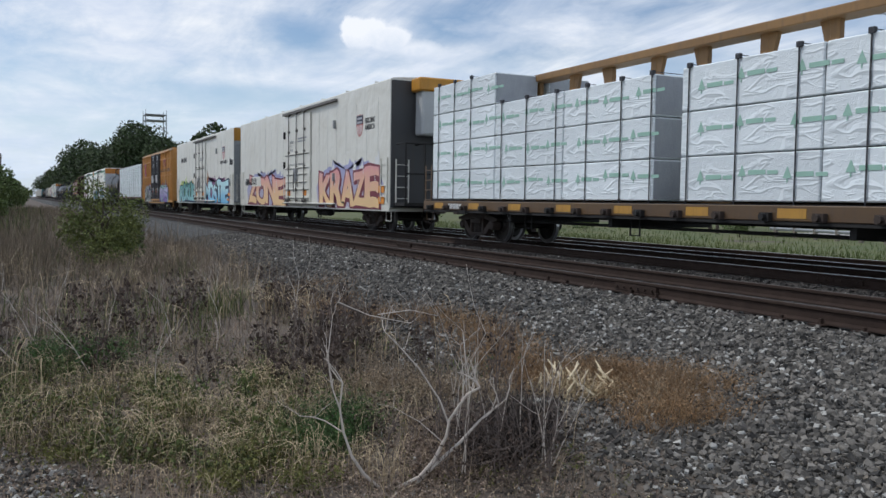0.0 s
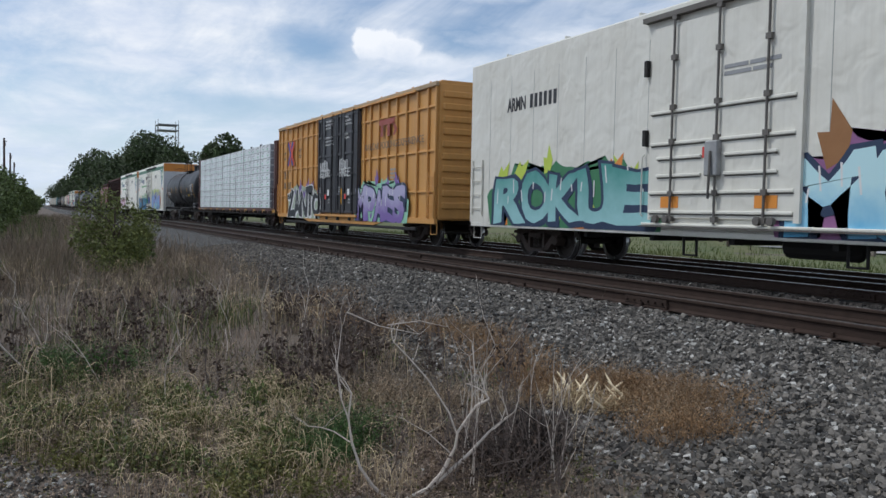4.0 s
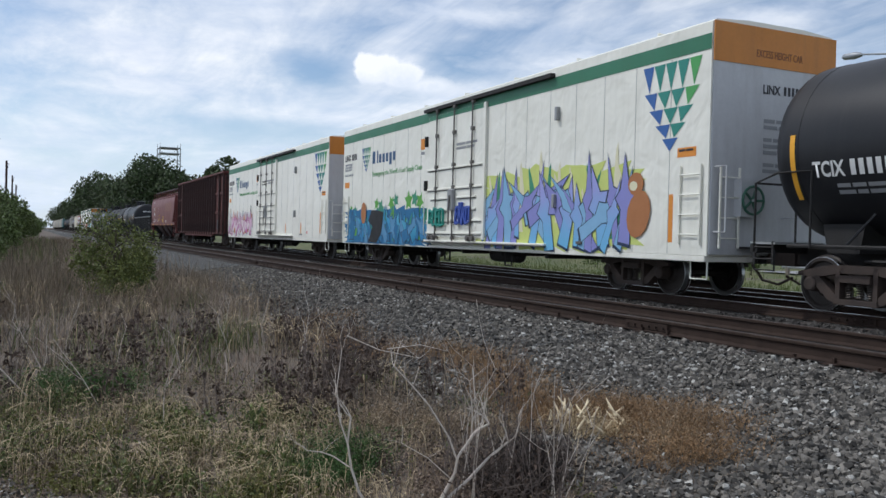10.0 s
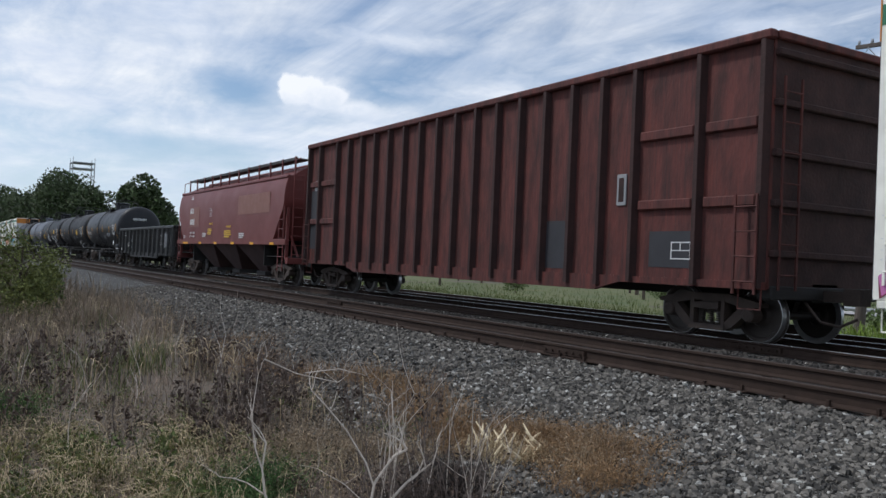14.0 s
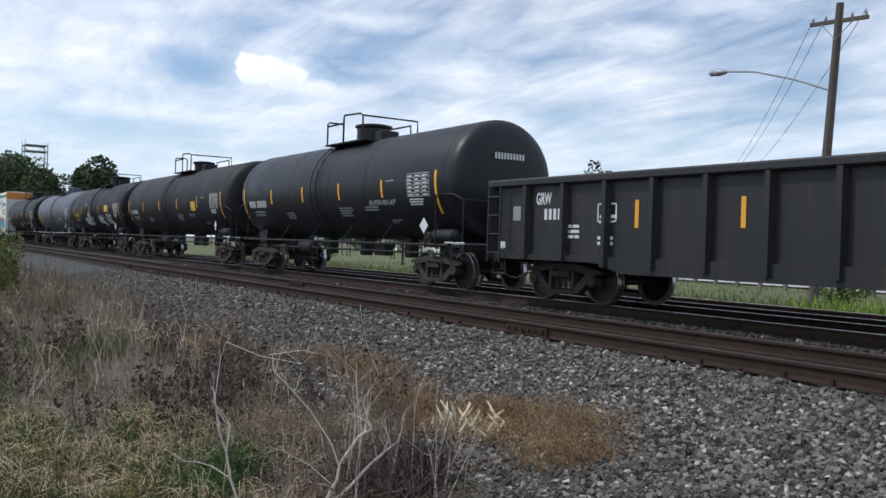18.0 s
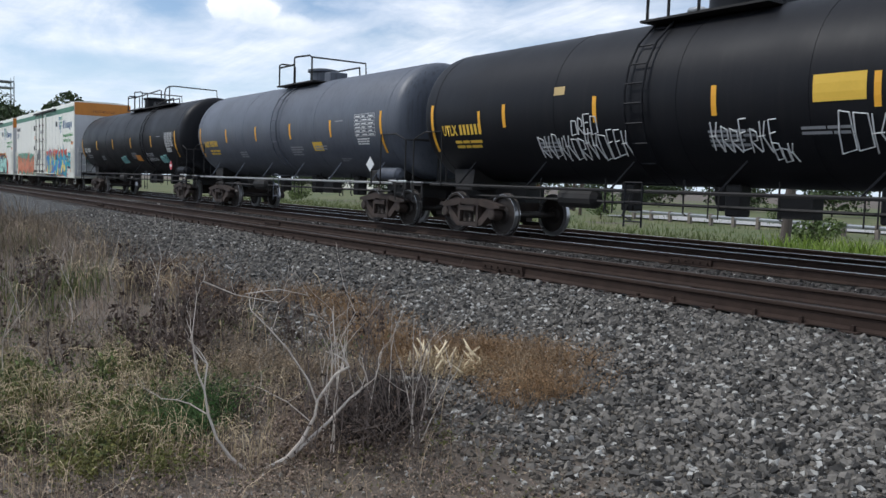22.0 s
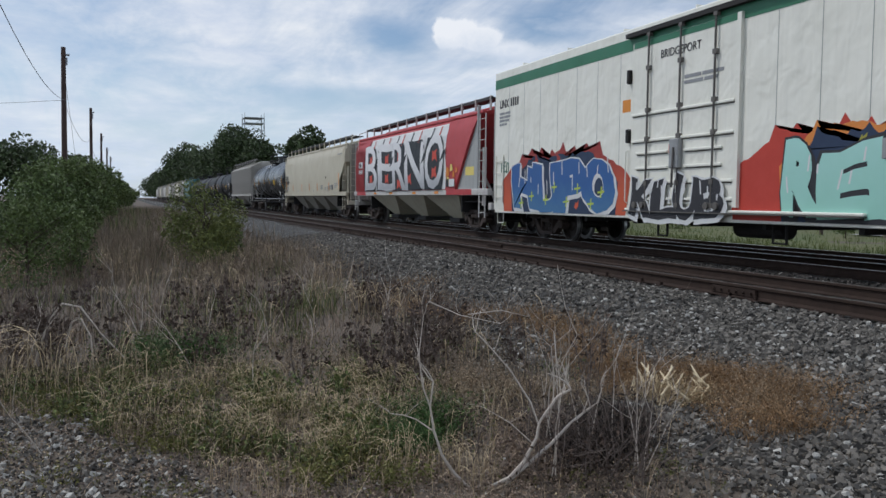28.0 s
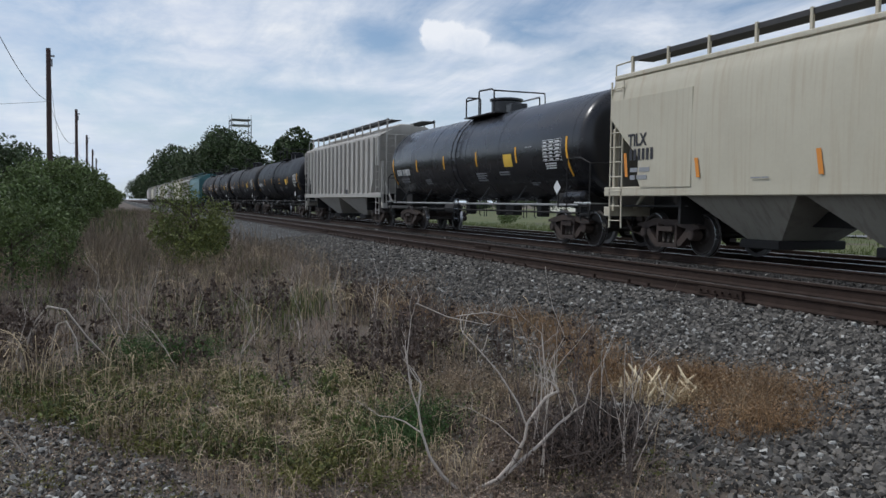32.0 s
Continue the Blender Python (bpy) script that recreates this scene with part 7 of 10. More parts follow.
# five tall condensed letters with black depth behind them and red in their counters
for k, (ch, a, b, counters) in enumerate((("B", -6.35, -4.35, ((0.50, 0.68), (0.50, 0.25))), ("E", -4.15, -1.8, ((0.62, 0.66), (0.62, 0.24))), ("R", -1.75, 0.05, ((0.52, 0.70), (0.50, 0.12))), ("N", 0.15, 2.55, ((0.18, 0.2),)), ("O", 2.75, 4.75, ((0.48, 0.62), (0.46, 0.3))))):
    w = b - a
    on_side(sheet(bmesh.new(), [(a - 0.20, 1.52), (b - 0.25, 1.52), (b - 0.10, 1.9), (b - 0.04, 2.6), (b - 0.12, 3.3), (b - 0.35, 3.55), (a + w * 0.45, 3.52), (a + 0.1, 3.58), (a - 0.16, 3.1), (a - 0.26, 2.3)], 0), "graffiti_depth", MATS["spray_black"], -1.640)
    for cx, cz in counters:
        x, z = a + w * cx, 1.55 + 2.05 * cz
        on_side(sheet(bmesh.new(), [(x - 0.26, z - 0.2), (x + 0.05, z - 0.1), (x + 0.3, z - 0.24), (x + 0.2, z + 0.1), (x + 0.28, z + 0.26), (x - 0.05, z + 0.16), (x - 0.24, z + 0.22)], 0), "graffiti_counter", P_FIRE, -1.646)
    bm = letters(ch, 1.0, 0.012, 0.0)
    bmesh.ops.subdivide_edges(bm, edges=[e for e in bm.edges if e.calc_length() > 0.2], cuts=2)
    xs_, zs_ = [v.co.x for v in bm.verts], [v.co.z for v in bm.verts]
    for v in bm.verts:
        u, q = (v.co.x - min(xs_)) / (max(xs_) - min(xs_)), (v.co.z - min(zs_)) / (max(zs_) - min(zs_))
        v.co.x, v.co.z, v.co.y = a + w * (-0.05 + 1.06 * u + 0.05 * math.sin(q * 3 + k)), 1.53 + 2.12 * q + 0.05 * math.sin(u * 5 + k), 0.0
    on_side(bm, "graffiti_letter", CHROME, -1.652)
    # black slashes from the letters up to the roof edge
    for dx in (0.18, 0.62):
        x = a + w * dx
        on_side(sheet(bmesh.new(), [(x, 3.45), (x + 0.16, 3.45), (x + 0.42, 3.9), (x + 0.34, 3.92)], 0), "graffiti_slash", MATS["spray_black"] if dx < 0.5 else P_FIRE, -1.640)
    on_side(sheet(bmesh.new(), [(b - 0.45, 2.55), (b - 0.05, 2.72), (b + 0.22, 3.05), (b - 0.1, 2.95)], 0), "graffiti_slash", MATS["spray_black"], -1.656)
for i, (x, z, q) in enumerate(((4.9, 2.15, 0.4), (5.35, 2.3, 0.3), (5.6, 2.05, 0.26), (5.0, 1.85, 0.3), (5.9, 2.2, 0.22))):
    on_side(sheet(bmesh.new(), [(x, z - q * 0.4), (x + q, z - q * 0.3), (x + q * 0.8, z + q * 0.4), (x + q * 0.2, z + q * 0.5)], 0), "spray_flake", MATS["spray_sun"] if i % 2 else MATS["spray_orange"], -1.628)
END_PALE = paint("hopper_end_grey", (0.40, 0.41, 0.40), (0.33, 0.34, 0.33), streak=0.3)
part("end_sheet", soft_box(-0.03, 0.03, -1.30, 1.42, 1.1, 4.35, 0.01), END_PALE, car19, "pale grey end sheet", pose(h - 0.15, 0, 0))
part("side_web", plate(bmesh.new(), [(h - 2.95, 1.5), (h - 0.95, 1.5), (h - 0.95, 4.15), (h - 1.05, 4.15)], -1.50, -1.47), END_PALE, car19, "pale grey web behind the sloping end")
part("corner_post", soft_box(h - 1.03, h - 0.93, -1.56, -1.46, 1.3, 4.35, 0.01), END_PALE, car19)
for y in (-0.75, 0.75):
    part("end_opening", lathe(bmesh.new(), [(-0.035, 0.26), (0.035, 0.26)], "x", 16, (h - 0.15, y, 1.85)), BLACK, car19)
for x0, x1 in ((-8.2, -6.5), (4.9, 7.4)):
    patch(car19, x0, x1, 1.315, 1.515, HOP_RED, -1.5835, "sill_paint")
patch(car19, 6.6, 7.4, 2.0, 2.3, MATS["spray_sun"], -1.5035)
patch(car19, -7.75, -7.0, 2.68, 2.98, WHITE_INK, -1.618)
block_mark(car19, -7.72, 2.72, 0.2, "TCMX", 0, BLACK_INK, -1.6225)
block_mark(car19, -7.72, 2.38, 0.2, 0, 6, WHITE_INK, -1.618)
patch(car19, 5.3, 5.85, 1.62, 1.9, WHITE_INK, -1.628)
patch(car19, 5.0, 5.25, 1.62, 1.9, BLACK_INK, -1.628)
for x in (-5.0, -2.4, 0.9, 3.6):
    patch(car19, x, x + 0.45, 1.36, 1.46, ORANGE_TAPE, -1.587, "reflector")
# Darker than the side grey: shade of bays and ends is in the colour.
BAY_SHADE_GREY = paint("bay_grey", (0.36, 0.34, 0.29), streak=0.5)
car20, h = hopper(-204.9, -185.8, "beige-grey covered hopper with rusty streaks", HOP_GREY, 4, cut=2.6, slope_z=3.1, bay_mat=BAY_SHADE_GREY, ridge=4.32)
block_mark(car20, -8.5, 2.45, 0.28, "TILX", 0, BLACK_INK, -1.612)
block_mark(car20, -8.45, 2.12, 0.26, 0, 6, BLACK_INK, -1.612)
bars(car20, -8.4, 1.85, [(3, 4), (2, 4)], GREY_INK, -1.61, 0.1)
for s in (-1, 1):
    part("end_side_sheet", plate(bmesh.new(), [(s * 6.2, 1.5), (s * 8.0, 1.5), (s * 8.12, 1.71), (s * 8.09, 2.17), (s * 8.3, 2.35), (s * 8.67, 2.62), (s * 9.16, 3.08), (s * 9.25, 3.55), (s * 6.2, 3.55)], -1.602, -1.582), HOP_GREY, car20, "side sheet with a notched end")
    part("end_sheet", soft_box(-0.03, 0.03, -1.3, 1.4, 1.1, 4.2, 0.01), BAY_SHADE_GREY, car20, "grey end sheet with its shade in the colour", pose(s * (h - 0.2), 0, 0))
for x, z0, z1 in ((-8.6, 1.75, 2.3), (-6.0, 1.68, 2.08), (-2.75, 1.66, 2.1), (-0.25, 1.64, 2.08), (2.23, 1.61, 2.08), (5.47, 1.62, 2.08), (7.9, 1.66, 2.58)):
    part("reflector", plate(bmesh.new(), [(x, z0), (x + 0.11, z0), (x + 0.03, z1), (x - 0.08, z1)], -1.609, -1.605), ORANGE_TAPE, car20)
patch(car20, 6.15, 6.56, 1.66, 1.94, BLACK_INK, -1.61)
patch(car20, 6.19, 6.3, 1.7, 1.9, GREY_INK, -1.613)
for x, z, rows, u in ((3.25, 1.88, [(5, 5), (6, 4), (5, 5)], 0.05), (4.4, 1.75, [(8,), (7,)], 0.05), (5.1, 1.8, [(4,), (4,), (4,)], 0.06), (5.65, 1.84, [(5,), (4,)], 0.07), (6.94, 1.96, [(6, 5), (5, 6), (8,)], 0.06), (-4.4, 1.62, [(9, 6)], 0.03), (0.9, 1.6, [(9, 6)], 0.03), (7.7, 3.6, [(20,)], 0.05)):
    bars(car20, x, z, rows, GREY_INK, -1.61, u)
part("side_vent", soft_box(4.6, 4.68, -1.63, -1.6, 2.35, 2.45, 0.01), BLACK, car20)
car22, h = hopper(-239.6, -223.5, "pale grey ribbed covered hopper", HOP_PALE, 2, ribs=True, curved=False)
bars(car22, 2, 1.5, [(3,)], BLACK_INK, -1.6, 0.2)
TAIL = []
for i in range(11):
    a = -324.8 - i * 17.6
    m = (HOP_TEAL, HOP_PALE, HOP_PALE, HOP_GREY)[0 if i == 0 else 1 + i % 3]
    TAIL.append(hopper(a, a + 16.4, "teal covered hopper far back in the train" if i == 0 else "pale grey covered hopper far back in the train", m, 2, ribs=i % 2 == 1, curved=i % 2 == 0)[0])


# --- gondolas ---
CHIP_RED = surface("chip_red", (0.125, 0.027, 0.020), (0.042, 0.014, 0.012), scale=2.6, fine=16, rough=0.75, bump=0.5, amount=0.9, streak=0.85, streak_col=(0.022, 0.013, 0.012), streak_fine=6.0, stretch=(1.6, 1, 0.45))
# Darker copy of the red: grime, plus the shade of ends and ribs.
GRIME_SHADE_RED = surface("grimy_chip_red", (0.048, 0.018, 0.015), (0.022, 0.012, 0.011), scale=2.0, fine=16, rough=0.8, bump=0.4, amount=0.8)
GON_BLACK = paint("gondola_black", (0.014, 0.015, 0.016), (0.025, 0.024, 0.023), streak=0.35)


def gondola(x0, x1, label, mat, z0, z1, n, deep, truck_in=2.2, rib_mat=None, rib_xs=None):
    car, h = start_car("gondola_car", label, x0, x1, "gondola car", truck_in)
    rm = rib_mat or mat
    t = 0.06
    part("side_wall", boxes((-h, h, -1.48, -1.48 + t, z0, z1)), mat, car)
    part("side_wall", boxes((-h, h, 1.48 - t, 1.48, z0, z1)), mat, car)
    part("end_wall", boxes((-h, -h + t, -1.42, 1.42, z0, z1)), rm, car)
    part("end_wall", boxes((h - t, h, -1.42, 1.42, z0, z1)), rm, car)
    part("floor", boxes((-h + t, h - t, -1.42, 1.42, z0, z0 + 0.1)), mat, car)
    part("top_rail", soft_box(-h - 0.04, h + 0.04, -1.62, -1.44, z1 - 0.06, z1 + 0.1, 0.03), mat, car)
    part("top_rail", soft_box(-h - 0.04, h + 0.04, 1.44, 1.62, z1 - 0.06, z1 + 0.1, 0.03), mat, car)
    for s in (-1, 1):
        part("end_rail", soft_box(-0.1, 0.1, -1.44, 1.44, z1 - 0.05, z1 + 0.09, 0.02), mat, car, m=pose(s * (h - 0.02), 0, 0))
        for i in range(int((z1 - z0) / 0.75)):
            part("end_rib", soft_box(-0.06, 0.06, -1.45, 1.45, z0 + 0.5 + i * 0.8, z0 + 0.62 + i * 0.8, 0.02), rm, car, m=pose(s * (h + 0.04), 0, 0))
        ladder(car, s * (h - 0.3), -1.62, z0 - 0.1, z0 + 1.5, mat, 0.42, 4)
        stirrup(car, s * (h - 0.3), z0, mat)
        part("end_sill", soft_box(-0.14, 0.14, -1.4, 1.4, 0.75, z0 + 0.05, 0.02), BLACK, car, m=pose(s * (h - 0.1), 0, 0))
        ladder(car, s * (h + 0.06), -1.1, 0.9, min(z1, 4.3), mat, 0.42, 7 if deep else 3, along="y")
    part("side_sill", plate(bmesh.new(), [(-h, z0 - 0.02), (-h + 3.3, z0 - 0.02), (-h + 4.0, z0 - 0.2), (h - 4.0, z0 - 0.2), (h - 3.3, z0 - 0.02), (h, z0 - 0.02), (h, z0 + 0.1), (-h, z0 + 0.1)], -1.55, -1.46), mat, car)
    rb = None
    for x in rib_xs or [-h + 0.1 + (2 * h - 0.2) * i / n for i in range(n + 1)]:
        bm = bmesh.new()
        v = [(-0.085, -1.48), (-0.045, -1.62), (0.045, -1.62), (0.085, -1.48)]
        lo, hi = [], []
        for a, b in v:
            lo.append(bm.verts.new((a, b, z0 - 0.1 if 3.5 < x + h < 2 * h - 3.5 else z0)))
            hi.append(bm.verts.new((a, b, z1 - 0.05)))
        for j in range(3):
            bm.faces.new((lo[j], lo[j + 1], hi[j + 1], hi[j]))
        bm.faces.new(lo[::-1])
        bm.faces.new(hi)
        part("rib", bm, rm, car, m=pose(x, 0, 0))
    return car, h


car9, h = gondola(-4.4, 14.75, "tall oxide-red ribbed chip gondola", CHIP_RED, 0.92, 4.93, 17, True, 1.5, GRIME_SHADE_RED, [-9.47, -8.5] + [-7.1 + 0.913 * i for i in range(16)] + [8.15, 9.47])
part("body_floor_load", boxes((-h + 0.1, h - 0.1, -1.4, 1.4, 1.0, 4.2)), surface("dark_load", (0.03, 0.025, 0.02), (0.06, 0.05, 0.04), rough=0.95, bump=0.6), car9, "dark load inside")
part("vent_panel", soft_box(6.1, 6.36, -1.51, -1.478, 2.35, 2.95, 0.01), GREY_INK, car9, "pale vent panel")
part("vent_slot", boxes((6.16, 6.30, -1.514, -1.511, 2.42, 2.88)), GRIME_SHADE_RED, car9)
patch(car9, 7.0, 8.1, 1.2, 1.85, BLACK_INK, -1.486)
for x0, x1, z0, z1 in ((7.54, 8.0, 1.35, 1.37), (7.54, 8.0, 1.64, 1.66), (7.54, 7.56, 1.37, 1.64), (7.98, 8.0, 1.37, 1.64), (7.56, 7.98, 1.5, 1.515), (7.75, 7.77, 1.515, 1.64)):
    patch(car9, x0, x1, z0, z1, WHITE_INK, -1.492, "stencil_line")
patch(car9, -9.35, -8.6, 1.4, 3.4, BLACK_INK, -1.486)
patch(car9, 3.85, 4.6, 1.1, 2.1, BLACK_INK, -1.486)
for x in (-5.6, -3.75, -1.92, -0.1, 1.73, 3.56, 5.4):
    patch(car9, x + 0.14, x + 0.21, 1.45, 1.85, YELLOW_TAPE, -1.49, "reflector")
for z in (2.33, 3.60):
    for x0, x1 in ((6.72, 8.02), (8.28, 9.35), (-9.35, -8.62), (-8.38, -7.2)):
        part("panel_rib", soft_box(x0, x1, -1.56, -1.47, z - 0.09, z + 0.09, 0.02), CHIP_RED, car9)
bars(car9, -h + 0.5, 3.6, [(3,), (4,)], GREY_INK, -1.49, 0.12)
car11, h = gondola(-38.6, -23.35, "black ribbed gondola with white sprayed tags", GON_BLACK, 0.86, 2.42, 13, False, 1.9)
for x in (-h + 1.25, -h + 2.4, -h + 4.25, -h + 6.5, -h + 10.3, h - 1.35):
    patch(car11, x, x + 0.09, 1.5 if x < h - 2 else 1.15, 2.0 if x < h - 2 else 2.2, YELLOW_TAPE, -1.49, "reflector")
block_mark(car11, -h + 1.5, 1.98, 0.24, "GRW", 0, WHITE_INK, -1.49)
patch(car11, -h + 0.75, -h + 1.0, 1.65, 1.95, GREY_INK, -1.49)
patch(car11, -h + 0.25, -h + 0.5, 1.05, 1.2, WHITE_INK, -1.49)
block_mark(car11, -h + 1.75, 1.66, 0.22, 0, 5, WHITE_INK, -1.49)
bars(car11, -h + 2.35, 1.5, [(4, 3), (3, 4), (5, 2)], WHITE_INK, -1.49, 0.06)
part("stencil_frame", boxes((-h + 3.3, -h + 3.8, -1.494, -1.486, 1.93, 1.96), (-h + 3.3, -h + 3.8, -1.494, -1.486, 1.60, 1.63), (-h + 3.3, -h + 3.33, -1.494, -1.486, 1.6, 1.96), (-h + 3.77, -h + 3.8, -1.494, -1.486, 1.6, 1.96)), WHITE_INK, car11)
bars(car11, -h + 3.36, 1.68, [(4, 3), (5,)], WHITE_INK, -1.49, 0.06)
bars(car11, -h + 3.32, 1.28, [(4, 2), (3, 3)], WHITE_INK, -1.49, 0.06)
part("tally_panel", boxes((h - 3.4, h - 2.95, -1.494, -1.486, 1.45, 2.0)), WHITE_INK, car11)
part("tally_dark", boxes((h - 3.38, h - 3.19, -1.498, -1.49, 1.56, 1.98), (h - 3.16, h - 2.97, -1.498, -1.49, 1.56, 1.98), (h - 3.38, h - 2.97, -1.498, -1.49, 1.47, 1.54)), GON_BLACK, car11)
scribble(car11, h - 2.4, 1.3, 0.7, 0.9, 10, GREY_INK, -1.5, 111, 0.014)
scribble(car11, h - 1.75, 1.0, 0.25, 1.2, 8, GREY_INK, -1.5, 112, 0.014)


def drive():
    """The train rolls past at a steady pace; each wheel turns with it."""
    times = [0, 2, 4, 6, 8, 10, 12, 14, 16, 18, 20, 22, 24, 26, 28, 30, 32]
    for ob, x, y, z in MOVING:
        walk(ob, [(t, pose(x + travelled(t), y, z)) for t in times])
    first = WHEELSETS[0]
    rows = []
    for f in range(0, 32 * FPS + 1, 1):
        t = f / FPS
        rows.append((t, pose(0, 0, 0, 0, math.degrees(travelled(t) / 0.457) % 360.0, 0)))
    walk(first, rows)
    for w in WHEELSETS[1:]:
        w.rotation_mode = "QUATERNION"
        w.animation_data_create()
        w.animation_data.action = first.animation_data.action
        w.animation_data.action_slot = first.animation_data.action_slot


# ---- plants and surroundings ----
STRAW = surface("dry_straw", (0.23, 0.17, 0.11), (0.46, 0.365, 0.245), scale=0.8, fine=30, rough=0.9, bump=0.0, island=0.6)
MAUVE = surface("mauve_brown_grass", (0.15, 0.118, 0.084), (0.31, 0.252, 0.178), scale=0.5, fine=20, rough=0.9, bump=0.0, island=0.6)
DULLRED = surface("red_brown_litter", (0.19, 0.14, 0.105), (0.40, 0.31, 0.235), scale=1.5, fine=30, rough=0.9, bump=0.0, island=0.6)
YELLOWGREEN = surface("yellow_green_weed", (0.12, 0.125, 0.03), (0.21, 0.19, 0.06), scale=0.9, fine=30, rough=0.8, bump=0.0, island=0.4)
RUSSET = surface("russet_grass", (0.21, 0.125, 0.06), (0.40, 0.26, 0.14), scale=1.2, fine=30, rough=0.9, bump=0.0, island=0.4)
CREAM = surface("cream_seed_head", (0.50, 0.40, 0.25), (0.42, 0.32, 0.19), scale=3, fine=30, rough=0.9, bump=0.0, island=0.25)
PLUME = surface("cream_plume", (0.82, 0.70, 0.48), (0.70, 0.57, 0.36), scale=9, fine=60, rough=0.9, bump=0.2)
WEED = surface("green_weed", (0.075, 0.105, 0.028), (0.185, 0.19, 0.07), scale=0.8, fine=30, rough=0.8, bump=0.0, island=0.7)
LUSH = surface("deep_green_weed", (0.045, 0.10, 0.022), (0.09, 0.14, 0.04), scale=1.0, fine=30, rough=0.8, bump=0.0, island=0.4)
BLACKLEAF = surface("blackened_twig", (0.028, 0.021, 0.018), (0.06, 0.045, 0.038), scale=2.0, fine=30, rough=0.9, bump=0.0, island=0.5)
DEADLEAF = surface("dead_leaf", (0.060, 0.040, 0.030), (0.12, 0.085, 0.065), scale=2.0, fine=30, rough=0.9, bump=0.0, island=0.5)
TWIG = surface("bleached_twig", (0.62, 0.56, 0.49), (0.42, 0.36, 0.30), scale=5, fine=50, rough=0.85, bump=0.3)
GREYTWIG = surface("grey_twig", (0.17, 0.135, 0.115), (0.07, 0.055, 0.048), scale=5, fine=50, rough=0.9, bump=0.2, island=0.3)
LEAF = surface("tree_leaf", (0.034, 0.058, 0.017), (0.068, 0.096, 0.031), scale=0.3, fine=3, rough=0.7, bump=0.0, island=0.5)
SHRUBLEAF = surface("shrub_leaf", (0.07, 0.112, 0.028), (0.15, 0.19, 0.055), scale=0.8, fine=8, rough=0.65, bump=0.0, island=0.45)
YELLOWLEAF = surface("sapling_leaf", (0.115, 0.145, 0.032), (0.21, 0.215, 0.062), scale=0.8, fine=8, rough=0.65, bump=0.0, island=0.45)
BARK = surface("bark", (0.09, 0.07, 0.055), (0.05, 0.04, 0.03), scale=3, fine=25, rough=0.95, bump=0.6, stretch=(1, 1, 0.3))
POLE = surface("creosoted_pole", (0.060, 0.038, 0.034), (0.10, 0.07, 0.06), scale=2, fine=30, rough=0.9, bump=0.4, stretch=(3, 3, 0.3))
GALV = surface("galvanised_steel", (0.32, 0.34, 0.36), (0.25, 0.26, 0.28), scale=1, fine=10, rough=0.5, metal=0.4, bump=0.0)

rng = np.random.default_rng(7)


def soil(xs, ys):
    """Height to plant at: soil or ballast, whichever is higher."""
    return np.array([max(ground_z(x, y), bed_z(x, y)) if y > 3.0 else ground_z(x, y) for x, y in zip(xs, ys)])


def blades(name, xs, ys, hs, ws, mat, label, category, lean=0.5, z=None):
    """Curved grass blades, one strip each."""
    n = len(xs)
    z0 = soil(xs, ys) if z is None else z
    a = rng.uniform(0, 2 * np.pi, n)
    b = rng.uniform(0, 2 * np.pi, n)
    k = rng.uniform(0.05, 1.0, n) * lean * hs
    levels = (0.0, 0.4, 0.75, 1.0)
    V = np.zeros((n, 7, 3))
    for i, t in enumerate(levels):
        cx, cy = xs + np.cos(b) * k * t * t, ys + np.sin(b) * k * t * t
        cz = z0 - 0.02 + hs * t * (1 - 0.28 * (k / np.maximum(hs, 1e-3)) * t)
        w = ws * (1 - 0.75 * t) * 0.5
        if i < 3:
            V[:, 2 * i] = np.stack([cx - np.cos(a) * w, cy - np.sin(a) * w, cz], -1)
            V[:, 2 * i + 1] = np.stack([cx + np.cos(a) * w, cy + np.sin(a) * w, cz], -1)
        else:
            V[:, 6] = np.stack([cx, cy, cz], -1)
    base = np.arange(n)[:, None] * 7
    quads = np.concatenate([base + np.array([[0, 1, 3, 2]]), base + np.array([[2, 3, 5, 4]])]).tolist()
    tris = (base + np.array([[4, 5, 6]])).tolist()
    return stuff_mesh(name, V.reshape(-1, 3).tolist(), quads + tris, mat, label, category)


def leaves(centres, size, flat=0.5):
    """Small folded quads, randomly turned; returns vertices and faces."""
    n = len(centres)
    u = rng.normal(size=(n, 3))
    u /= np.linalg.norm(u, axis=1)[:, None]
    r = rng.normal(size=(n, 3))
    r[:, 2] *= flat
    v = np.cross(u, r)
    v /= np.linalg.norm(v, axis=1)[:, None] + 1e-9
    s = size * rng.uniform(0.6, 1.3, n)[:, None]
    c = np.asarray(centres)
    w = np.cross(u, v) * s * 0.2
    V = np.stack([c - u * s, c - v * s * 0.55 + w, c + u * s, c + v * s * 0.55 + w], 1)
    base = np.arange(n)[:, None] * 4
    return V.reshape(-1, 3), np.concatenate([base + np.array([[0, 1, 2]]), base + np.array([[0, 2, 3]])])


